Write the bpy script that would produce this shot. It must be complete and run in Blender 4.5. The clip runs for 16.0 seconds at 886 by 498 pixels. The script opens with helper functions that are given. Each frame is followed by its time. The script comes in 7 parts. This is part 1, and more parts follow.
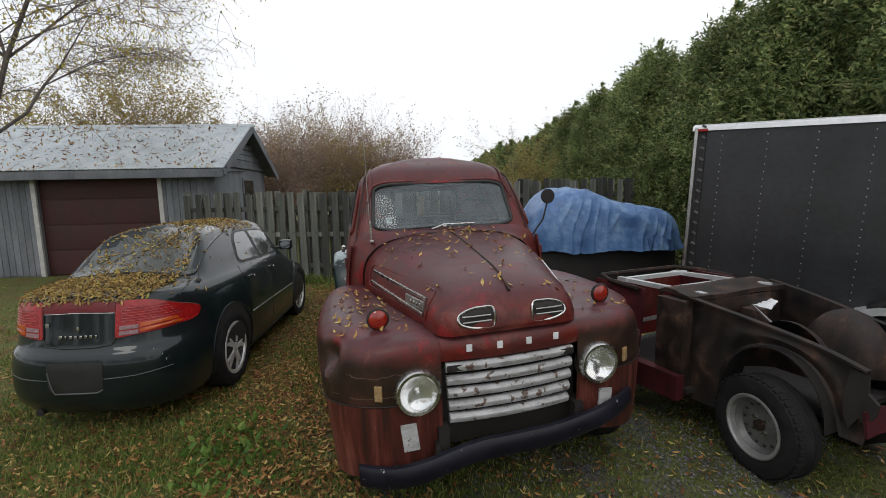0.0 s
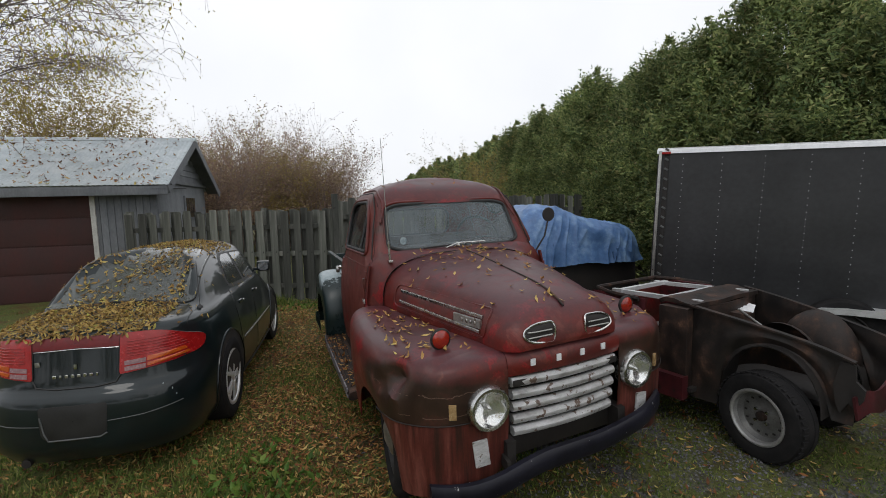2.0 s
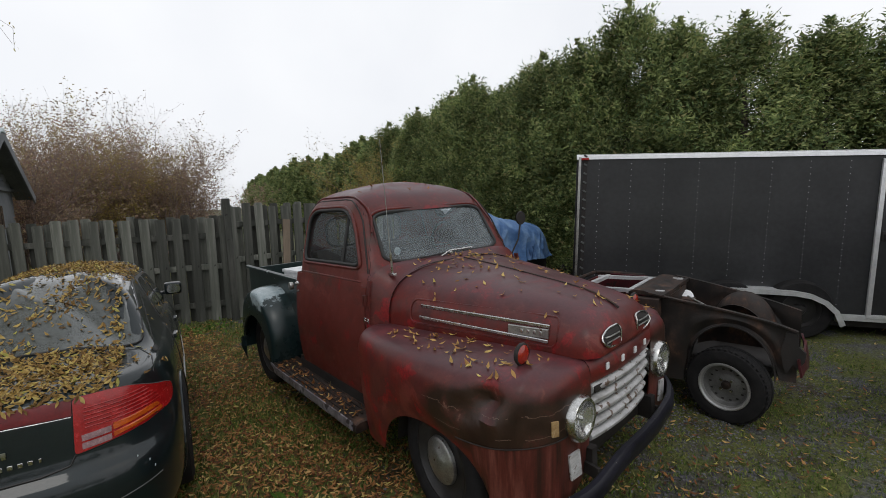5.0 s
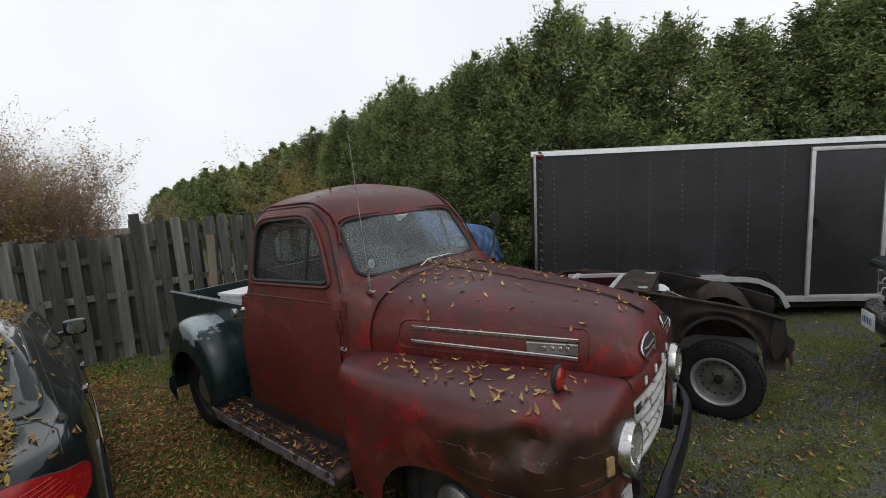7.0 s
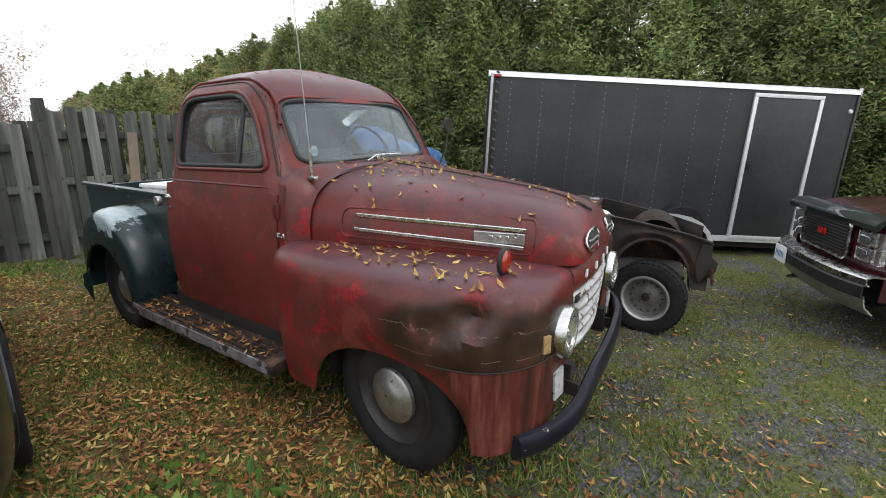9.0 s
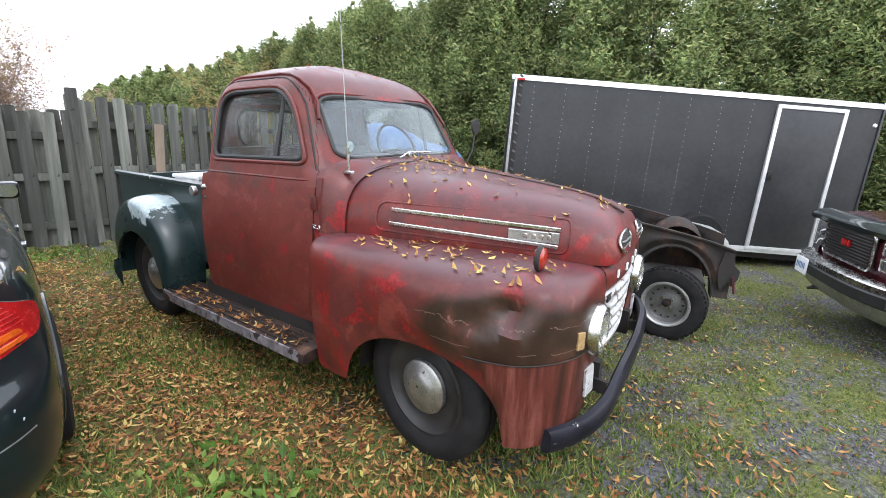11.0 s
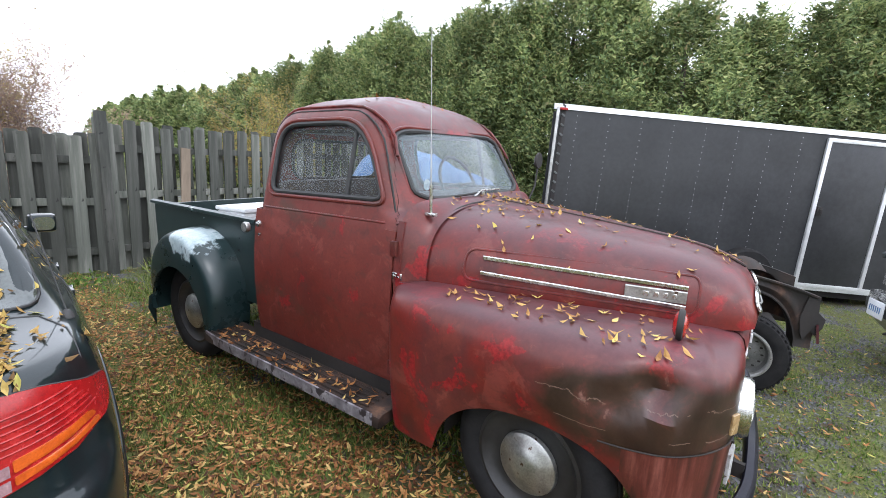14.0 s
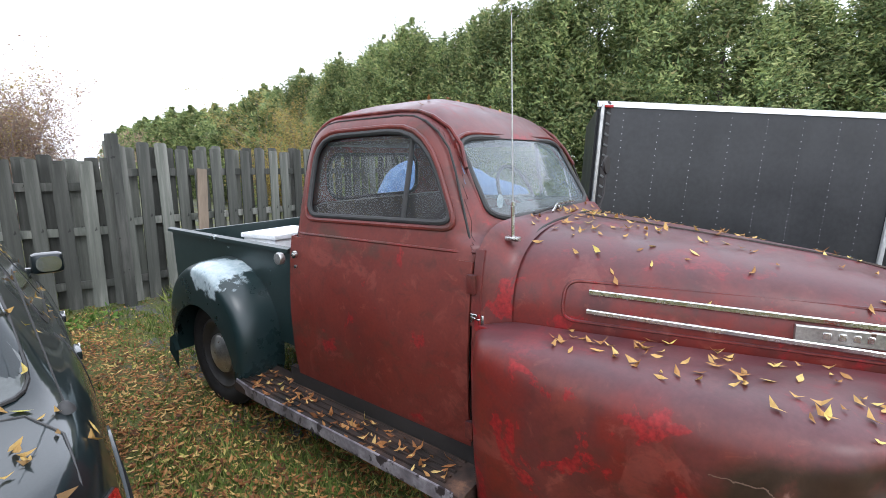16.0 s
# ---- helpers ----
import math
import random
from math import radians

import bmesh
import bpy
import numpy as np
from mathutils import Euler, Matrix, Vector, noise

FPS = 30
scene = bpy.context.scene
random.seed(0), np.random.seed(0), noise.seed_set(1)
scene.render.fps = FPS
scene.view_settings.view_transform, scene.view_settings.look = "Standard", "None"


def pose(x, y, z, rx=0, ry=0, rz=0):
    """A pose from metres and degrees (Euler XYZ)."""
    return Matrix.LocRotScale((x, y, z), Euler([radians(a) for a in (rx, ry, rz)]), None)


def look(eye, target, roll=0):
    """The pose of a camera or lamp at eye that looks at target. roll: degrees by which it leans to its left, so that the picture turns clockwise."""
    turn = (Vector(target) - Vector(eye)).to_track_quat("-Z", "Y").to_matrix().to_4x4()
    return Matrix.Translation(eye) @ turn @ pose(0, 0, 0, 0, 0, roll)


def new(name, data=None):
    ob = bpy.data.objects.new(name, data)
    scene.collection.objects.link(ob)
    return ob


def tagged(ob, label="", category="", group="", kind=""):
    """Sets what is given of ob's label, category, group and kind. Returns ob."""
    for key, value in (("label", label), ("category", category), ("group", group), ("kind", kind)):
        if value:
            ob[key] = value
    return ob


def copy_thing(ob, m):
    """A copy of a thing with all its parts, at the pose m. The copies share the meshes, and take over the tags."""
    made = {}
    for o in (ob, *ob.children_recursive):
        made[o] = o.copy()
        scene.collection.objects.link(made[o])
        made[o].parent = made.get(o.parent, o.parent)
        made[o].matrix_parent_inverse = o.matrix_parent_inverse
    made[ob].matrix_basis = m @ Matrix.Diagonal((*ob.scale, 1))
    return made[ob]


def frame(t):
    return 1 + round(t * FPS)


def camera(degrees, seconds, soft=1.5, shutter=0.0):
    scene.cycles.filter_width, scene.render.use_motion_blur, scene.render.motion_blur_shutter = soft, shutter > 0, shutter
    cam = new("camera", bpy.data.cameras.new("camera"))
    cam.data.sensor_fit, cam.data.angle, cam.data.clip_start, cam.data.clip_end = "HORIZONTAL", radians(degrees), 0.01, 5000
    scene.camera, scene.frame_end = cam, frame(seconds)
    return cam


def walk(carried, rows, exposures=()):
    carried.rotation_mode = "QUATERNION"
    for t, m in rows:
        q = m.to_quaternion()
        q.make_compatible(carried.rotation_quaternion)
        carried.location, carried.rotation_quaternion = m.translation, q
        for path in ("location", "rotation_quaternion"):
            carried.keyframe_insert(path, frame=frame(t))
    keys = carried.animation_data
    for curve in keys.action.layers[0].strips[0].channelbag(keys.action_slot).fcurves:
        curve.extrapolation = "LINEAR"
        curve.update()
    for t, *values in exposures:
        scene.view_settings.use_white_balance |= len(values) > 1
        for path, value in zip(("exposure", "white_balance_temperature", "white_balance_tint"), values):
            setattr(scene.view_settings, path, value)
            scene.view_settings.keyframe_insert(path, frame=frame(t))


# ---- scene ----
cam = camera(88.37, 16.0, soft=0.9)
# seconds, x, y, z, tilt from straight down, roll, heading
PATH = [
    (0.0, -0.774, -2.624, 1.626, 82.68, -1.20, -11.95),
    (0.5, -0.927, -2.621, 1.653, 84.14, -1.09, -15.19),
    (1.0, -1.135, -2.621, 1.676, 83.82, -2.06, -17.70),
    (1.5, -1.272, -2.608, 1.685, 83.97, -0.81, -19.33),
    (2.0, -1.399, -2.520, 1.679, 84.31, -1.55, -20.65),
    (2.5, -1.520, -2.395, 1.689, 84.56, -2.39, -22.49),
    (3.0, -1.642, -2.331, 1.674, 84.62, -3.25, -27.27),
    (3.5, -1.861, -2.252, 1.714, 84.20, -4.60, -30.87),
    (6.0, -2.294, -1.529, 1.760, 84.16, -2.14, -43.63),
    (6.5, -2.285, -1.390, 1.758, 84.37, -4.17, -45.18),
    (7.0, -2.221, -1.273, 1.748, 83.87, -4.80, -48.97),
    (7.5, -2.194, -1.286, 1.702, 82.38, -5.17, -52.39),
    (8.0, -2.178, -1.297, 1.650, 80.42, -4.30, -54.21),
    (8.5, -2.185, -1.257, 1.502, 76.33, -0.70, -55.66),
    (11.0, -2.312, -1.147, 1.460, 76.47, 1.96, -54.70),
    (11.5, -2.377, -1.109, 1.472, 76.99, 1.13, -53.76),
    (12.0, -2.418, -1.072, 1.472, 76.76, 1.30, -54.06),
    (12.5, -2.405, -0.978, 1.484, 76.82, 1.33, -53.99),
    (13.0, -2.373, -0.855, 1.490, 77.16, 1.76, -52.84),
    (13.5, -2.369, -0.746, 1.480, 77.11, 2.83, -52.75),
    (14.0, -2.370, -0.637, 1.535, 78.98, 2.76, -54.68),
    (14.5, -2.405, -0.522, 1.554, 78.58, 1.36, -56.81),
    (15.0, -2.364, -0.383, 1.549, 78.38, 0.05, -55.97),
    (15.5, -2.274, -0.244, 1.544, 79.38, -0.72, -54.30),
    (16.0, -2.183, -0.143, 1.548, 79.84, 0.03, -53.16),
]
EXPOSURES = [(0.0, -0.25, 6450, 10), (3.5, -0.4, 6450, 10), (7.3, -0.4, 6450, 10), (8.0, -0.2, 6450, 10), (8.7, 0.3, 6400, 10), (10.8, 1.34, 6100, 12), (16.0, 1.18, 5950, 12)]
walk(cam, [(t, pose(x, y, z, 0, 0, heading) @ pose(0, 0, 0, tilt) @ pose(0, 0, 0, 0, 0, roll)) for t, x, y, z, tilt, roll, heading in PATH], EXPOSURES)

# ---- world and light: a bright overcast autumn sky ----
world = bpy.data.worlds.new("overcast_sky")
scene.world = world
world.use_nodes = True
wn, wl = world.node_tree.nodes, world.node_tree.links
wn.clear()
w_out = wn.new("ShaderNodeOutputWorld")
w_bg = wn.new("ShaderNodeBackground")
w_sky = wn.new("ShaderNodeTexSky")
w_sky.sky_type, w_sky.sun_disc = "NISHITA", False
w_sky.sun_elevation, w_sky.sun_rotation = radians(38), radians(150)
w_sky.air_density, w_sky.dust_density = 1.0, 4.0
w_mix = wn.new("ShaderNodeMixRGB")          # cloud deck: a grey-white veil with soft variation over the blue
w_coord = wn.new("ShaderNodeTexCoord")
w_noise = wn.new("ShaderNodeTexNoise")
w_noise.inputs["Scale"].default_value, w_noise.inputs["Detail"].default_value = 1.6, 5.0
w_ramp = wn.new("ShaderNodeValToRGB")
w_ramp.color_ramp.elements[0].position, w_ramp.color_ramp.elements[0].color = 0.3, (11.0, 11.3, 11.9, 1)
w_ramp.color_ramp.elements[1].position, w_ramp.color_ramp.elements[1].color = 0.7, (13.2, 13.3, 13.5, 1)
w_mix.inputs[0].default_value = 0.92
wl.new(w_coord.outputs["Generated"], w_noise.inputs["Vector"])
wl.new(w_noise.outputs["Fac"], w_ramp.inputs["Fac"])
wl.new(w_sky.outputs["Color"], w_mix.inputs[1])
wl.new(w_ramp.outputs["Color"], w_mix.inputs[2])
wl.new(w_mix.outputs["Color"], w_bg.inputs["Color"])
w_bg.inputs["Strength"].default_value = 0.105
wl.new(w_bg.outputs["Background"], w_out.inputs["Surface"])

sun_data = bpy.data.lights.new("sun", "SUN")
sun_data.energy, sun_data.angle, sun_data.color = 0.5, radians(20), (1.0, 0.96, 0.9)
sun = new("sun", sun_data)
sun.matrix_world = look((-4, -8, 12), (0, 0, 0))

# ---- materials ----
def nodes_of(name):
    m = bpy.data.materials.new(name)
    m.use_nodes = True
    t = m.node_tree
    return m, t.nodes, t.links, t.nodes["Principled BSDF"]


def noise_tex(nd, lk, scale, detail=6.0, rough=0.6, stretch=None, coord="Object", distort=0.0):
    tc = nd.new("ShaderNodeTexCoord")
    n = nd.new("ShaderNodeTexNoise")
    n.inputs["Scale"].default_value, n.inputs["Detail"].default_value, n.inputs["Roughness"].default_value = scale, detail, rough
    n.inputs["Distortion"].default_value = distort
    if stretch:
        mp = nd.new("ShaderNodeMapping")
        mp.inputs["Scale"].default_value = stretch
        lk.new(tc.outputs[coord], mp.inputs["Vector"])
        lk.new(mp.outputs["Vector"], n.inputs["Vector"])
    else:
        lk.new(tc.outputs[coord], n.inputs["Vector"])
    return n.outputs["Fac"]


def ramp(nd, lk, fac, stops, ease="LINEAR"):
    r = nd.new("ShaderNodeValToRGB")
    r.color_ramp.interpolation = ease
    e = r.color_ramp.elements
    while len(e) < len(stops):
        e.new(0.5)
    for el, (p, c) in zip(e, stops):
        el.position = p
        el.color = (*c, 1) if len(c) == 3 else c
    lk.new(fac, r.inputs["Fac"])
    return r.outputs["Color"]


def grey(v):
    return (v, v, v)


def mixed(nd, lk, fac, a, b, how="MIX"):
    m = nd.new("ShaderNodeMixRGB")
    m.blend_type = how
    for i, v in ((0, fac), (1, a), (2, b)):
        if isinstance(v, (int, float)):
            m.inputs[i].default_value = v
        elif isinstance(v, tuple):
            m.inputs[i].default_value = (*v, 1)
        else:
            lk.new(v, m.inputs[i])
    return m.outputs[0]


def bumped(nd, lk, bsdf, height, strength=0.3, distance=0.01):
    b = nd.new("ShaderNodeBump")
    b.inputs["Strength"].default_value, b.inputs["Distance"].default_value = strength, distance
    lk.new(height, b.inputs["Height"])
    lk.new(b.outputs["Normal"], bsdf.inputs["Normal"])


def surf(name, stops, scale=8.0, rough=(0.5, 0.7), metal=0.0, bump=0.15, bump_scale=60.0, dist=0.004, stretch=None, speck=None, vary=0.0, coat=0.0, detail=6.0):
    """A surface whose colour runs through stops by noise, with finer grain, specks and relief."""
    m, nd, lk, bs = nodes_of(name)
    f = noise_tex(nd, lk, scale, detail, 0.62, stretch)
    col = ramp(nd, lk, f, stops)
    g = noise_tex(nd, lk, bump_scale, 4.0, 0.6, stretch)
    col = mixed(nd, lk, 0.35, col, ramp(nd, lk, g, [(0.3, grey(0.35)), (0.7, grey(0.75))]), "OVERLAY")
    if speck:
        s = noise_tex(nd, lk, speck[0], 3.0, 0.5)
        col = mixed(nd, lk, ramp(nd, lk, s, [(speck[1], grey(0)), (speck[1] + 0.04, grey(1))]), col, speck[2])
    if vary:
        oi = nd.new("ShaderNodeObjectInfo")
        col = mixed(nd, lk, vary, col, ramp(nd, lk, oi.outputs["Random"], [(0.0, grey(0.15)), (1.0, grey(0.85))]), "OVERLAY")
    lk.new(col, bs.inputs["Base Color"])
    lk.new(ramp(nd, lk, f, [(0.3, grey(rough[0])), (0.7, grey(rough[1]))]), bs.inputs["Roughness"])
    bs.inputs["Metallic"].default_value = metal
    bs.inputs["Coat Weight"].default_value = coat
    bs.inputs["Coat Roughness"].default_value = 0.12
    if bump:
        bumped(nd, lk, bs, g, bump, dist)
    return m


def island_surf(name, stops, rough=0.6, translucent=0.0, scale=30.0, bands=None):
    """Leaves and blades: each one takes a colour of its own from the stops."""
    m, nd, lk, bs = nodes_of(name)
    ge = nd.new("ShaderNodeNewGeometry")
    col = ramp(nd, lk, ge.outputs["Random Per Island"], stops)
    f = noise_tex(nd, lk, scale, 3.0)
    col = mixed(nd, lk, 0.5, col, ramp(nd, lk, f, [(0.3, grey(0.3)), (0.7, grey(0.7))]), "OVERLAY")
    if bands:
        w = noise_tex(nd, lk, bands, 2.0)
        col = mixed(nd, lk, 0.6, col, ramp(nd, lk, w, [(0.35, grey(0.25)), (0.65, grey(0.75))]), "OVERLAY")
    lk.new(col, bs.inputs["Base Color"])
    bs.inputs["Roughness"].default_value = rough
    bs.inputs["Specular IOR Level"].default_value = 0.25
    if translucent:
        bs.inputs["Subsurface Weight"].default_value = 0.0
        tr = nd.new("ShaderNodeBsdfTranslucent")
        lk.new(col, tr.inputs["Color"])
        mx = nd.new("ShaderNodeMixShader")
        mx.inputs[0].default_value = translucent
        lk.new(bs.outputs[0], mx.inputs[1])
        lk.new(tr.outputs[0], mx.inputs[2])
        lk.new(mx.outputs[0], nd["Material Output"].inputs["Surface"])
    return m


def glass_mat(name, tint=(0.75, 0.82, 0.8), rough=0.03, dirt=0.25, dirt_colour=(0.32, 0.33, 0.33), ior=1.65):
    """Thin window glass: clear, glossy, filmed with dust; dirt_colour can paint in pale reflection."""
    m, nd, lk, bs = nodes_of(name)
    tr = nd.new("ShaderNodeBsdfTransparent")
    tr.inputs["Color"].default_value = (*tint, 1)
    gl = nd.new("ShaderNodeBsdfGlossy")
    gl.inputs["Roughness"].default_value = rough
    gl.inputs["Color"].default_value = (1, 1, 1, 1)
    fr = nd.new("ShaderNodeFresnel")
    fr.inputs["IOR"].default_value = ior
    m1 = nd.new("ShaderNodeMixShader")
    lk.new(fr.outputs[0], m1.inputs[0])
    lk.new(tr.outputs[0], m1.inputs[1])
    lk.new(gl.outputs[0], m1.inputs[2])
    df = nd.new("ShaderNodeBsdfDiffuse")
    df.inputs["Color"].default_value = (*dirt_colour, 1)
    m2 = nd.new("ShaderNodeMixShader")
    n = noise_tex(nd, lk, 5.0, 6.0)
    lk.new(ramp(nd, lk, n, [(0.3, grey(dirt * 0.5)), (0.75, grey(min(1, dirt * 1.5)))]), m2.inputs[0])
    lk.new(m1.outputs[0], m2.inputs[1])
    lk.new(df.outputs[0], m2.inputs[2])
    lk.new(m2.outputs[0], nd["Material Output"].inputs["Surface"])
    return m


def truck_paint(name, rust=0.62, corner=False, plain=0.0):
    """Old red paint: dull maroon, brighter red where it was rubbed, brown primer and rust."""
    m, nd, lk, bs = nodes_of(name)
    big = noise_tex(nd, lk, 2.3, 7.0, 0.6)
    mid = noise_tex(nd, lk, 5.5, 8.0, 0.65, None, "Object", 0.4)
    fine = noise_tex(nd, lk, 70.0, 4.0)
    col = ramp(nd, lk, big, [(0.32, (0.062, 0.014, 0.013)), (0.45, (0.125, 0.015, 0.011)), (0.55, (0.085, 0.020, 0.018)), (0.7, (0.145, 0.030, 0.021))])
    if plain:
        col = mixed(nd, lk, plain, col, ramp(nd, lk, big, [(0.35, (0.095, 0.016, 0.011)), (0.65, (0.138, 0.026, 0.018))]))
    pink = noise_tex(nd, lk, 4.1, 8.0, 0.66, None, "Object", 0.8)
    col = mixed(nd, lk, ramp(nd, lk, pink, [(0.57, grey(0)), (0.63, grey(0.45))]), col, (0.20, 0.052, 0.040))
    red = ramp(nd, lk, mid, [(0.565 + 0.07 * plain, grey(0)), (0.595 + 0.09 * plain, grey(0.85))])
    col = mixed(nd, lk, red, col, ramp(nd, lk, fine, [(0.35, (0.15, 0.006, 0.008)), (0.65, (0.25, 0.012, 0.013))]))
    dark = noise_tex(nd, lk, 3.7, 8.0, 0.6, (1, 1, 1.7))
    col = mixed(nd, lk, ramp(nd, lk, dark, [(rust, grey(0)), (rust + 0.1, grey(0.8))]), col, (0.06, 0.025, 0.017))
    mott = noise_tex(nd, lk, 13.0, 7.0, 0.68, None, "Object", 0.6)
    col = mixed(nd, lk, ramp(nd, lk, mott, [(0.53, grey(0)), (0.66, grey(0.6))]), col, (0.06, 0.018, 0.014))
    col = mixed(nd, lk, ramp(nd, lk, mott, [(0.30, grey(0.5)), (0.40, grey(0))]), col, (0.21, 0.06, 0.04))
    if corner:
        # bare brown metal at the dented front corners, streaked paint below the seam
        tc = nd.new("ShaderNodeTexCoord")
        sx = nd.new("ShaderNodeSeparateXYZ")
        lk.new(tc.outputs["Object"], sx.inputs[0])
        def math_node(op, a, b):
            k = nd.new("ShaderNodeMath")
            k.operation = op
            for i, v in ((0, a), (1, b)):
                if isinstance(v, (int, float)):
                    k.inputs[i].default_value = v
                else:
                    lk.new(v, k.inputs[i])
            return k.outputs[0]
        wob = math_node("MULTIPLY", math_node("SUBTRACT", dark, 0.5), 0.9)
        dy = math_node("MULTIPLY", math_node("ADD", sx.outputs["Y"], 0.42), 2.3)
        dz = math_node("MULTIPLY", math_node("ADD", sx.outputs["Z"], -0.755), 5.4)
        r2 = math_node("ADD", math_node("ADD", math_node("MULTIPLY", dy, dy), math_node("MULTIPLY", dz, dz)), wob)
        col = mixed(nd, lk, ramp(nd, lk, r2, [(0.45, grey(0.92)), (0.85, grey(0))]), col, ramp(nd, lk, mid, [(0.38, (0.014, 0.010, 0.007)), (0.55, (0.03, 0.019, 0.012)), (0.64, (0.055, 0.025, 0.017)), (0.70, (0.2, 0.11, 0.085))]))
        # ragged cracks in the filler
        for zc, amp in ((0.80, 0.10), (0.70, 0.05)):
            rag = math_node("ADD", sx.outputs["Z"], math_node("MULTIPLY", math_node("SUBTRACT", mid, 0.5), amp))
            gap = math_node("ABSOLUTE", math_node("SUBTRACT", rag, zc), 0)
            line = math_node("MULTIPLY", math_node("MULTIPLY", math_node("LESS_THAN", gap, 0.0015), math_node("LESS_THAN", r2, 0.75)), math_node("GREATER_THAN", big, 0.5))
            col = mixed(nd, lk, line, col, (0.13, 0.085, 0.065))
        low = math_node("LESS_THAN", sx.outputs["Z"], 0.655)
        fro = math_node("LESS_THAN", sx.outputs["Y"], -0.36)
        stk = noise_tex(nd, lk, 9.0, 6.0, 0.65, (2.2, 2.2, 0.16))
        streak = ramp(nd, lk, stk, [(0.34, (0.030, 0.013, 0.010)), (0.5, (0.085, 0.020, 0.015)), (0.66, (0.165, 0.055, 0.042))])
        col = mixed(nd, lk, math_node("MULTIPLY", low, fro), col, streak)
    # upward faces: weathered purple-brown tone with the sky's reflection put into the colour
    ge = nd.new("ShaderNodeNewGeometry")
    sep = nd.new("ShaderNodeSeparateXYZ")
    lk.new(ge.outputs["Normal"], sep.inputs[0])
    sky_sheen = ramp(nd, lk, sep.outputs["Z"], [(0.45, grey(0)), (0.92, grey(0.7))])
    col = mixed(nd, lk, sky_sheen, col, ramp(nd, lk, mid, [(0.35, (0.046, 0.021, 0.027)), (0.55, (0.07, 0.032, 0.039)), (0.7, (0.105, 0.038, 0.042))]))
    scr = noise_tex(nd, lk, 38.0, 5.0, 0.7)
    col = mixed(nd, lk, ramp(nd, lk, scr, [(0.70, grey(0)), (0.74, grey(0.8))]), col, (0.05, 0.02, 0.015))
    col = mixed(nd, lk, 0.25, col, ramp(nd, lk, fine, [(0.3, grey(0.35)), (0.7, grey(0.7))]), "OVERLAY")
    lk.new(col, bs.inputs["Base Color"])
    lk.new(ramp(nd, lk, mid, [(0.3, grey(0.30 + 0.1 * plain)), (0.7, grey(0.50 + 0.1 * plain))]), bs.inputs["Roughness"])
    bs.inputs["Specular IOR Level"].default_value = 0.36
    bumped(nd, lk, bs, mixed(nd, lk, 0.5, fine, mid), 0.12, 0.004)
    return m


M_PAINT = truck_paint("weathered_red_paint")
M_PAINT_DOOR = truck_paint("door_paint", rust=0.575, plain=0.75)
M_PAINT_RUST = truck_paint("rusted_red_paint", rust=0.5)
M_PAINT_FENDER = truck_paint("fender_paint", rust=0.6, corner=True)
M_RUST = surf("dark_rust", [(0.34, (0.008, 0.006, 0.005)), (0.49, (0.020, 0.012, 0.009)), (0.60, (0.048, 0.026, 0.018)), (0.72, (0.14, 0.072, 0.043))], 7, (0.5, 0.8), 0.2, 0.3, 50)
M_HULK = surf("oily_dark_rust", [(0.34, (0.005, 0.004, 0.004)), (0.5, (0.013, 0.009, 0.007)), (0.62, (0.034, 0.019, 0.014)), (0.74, (0.10, 0.052, 0.032))], 6, (0.45, 0.75), 0.1, 0.3, 50)
M_RIMEDGE = surf("bright_wheel_steel", [(0.3, (0.26, 0.26, 0.255)), (0.7, (0.38, 0.38, 0.37))], 14, (0.3, 0.45), 0.5, 0.08, 90, speck=(30, 0.7, (0.12, 0.09, 0.07)))
M_RIM = surf("dull_grey_wheel_steel", [(0.3, (0.11, 0.11, 0.105)), (0.7, (0.2, 0.2, 0.195))], 14, (0.35, 0.5), 0.4, 0.08, 90, speck=(30, 0.68, (0.06, 0.04, 0.03)))
M_GREEN = surf("dark_green_paint", [(0.3, (0.008, 0.018, 0.018)), (0.7, (0.014, 0.028, 0.028))], 3, (0.25, 0.4), 0.0, 0.05, 60, speck=(14, 0.72, (0.28, 0.33, 0.34)))


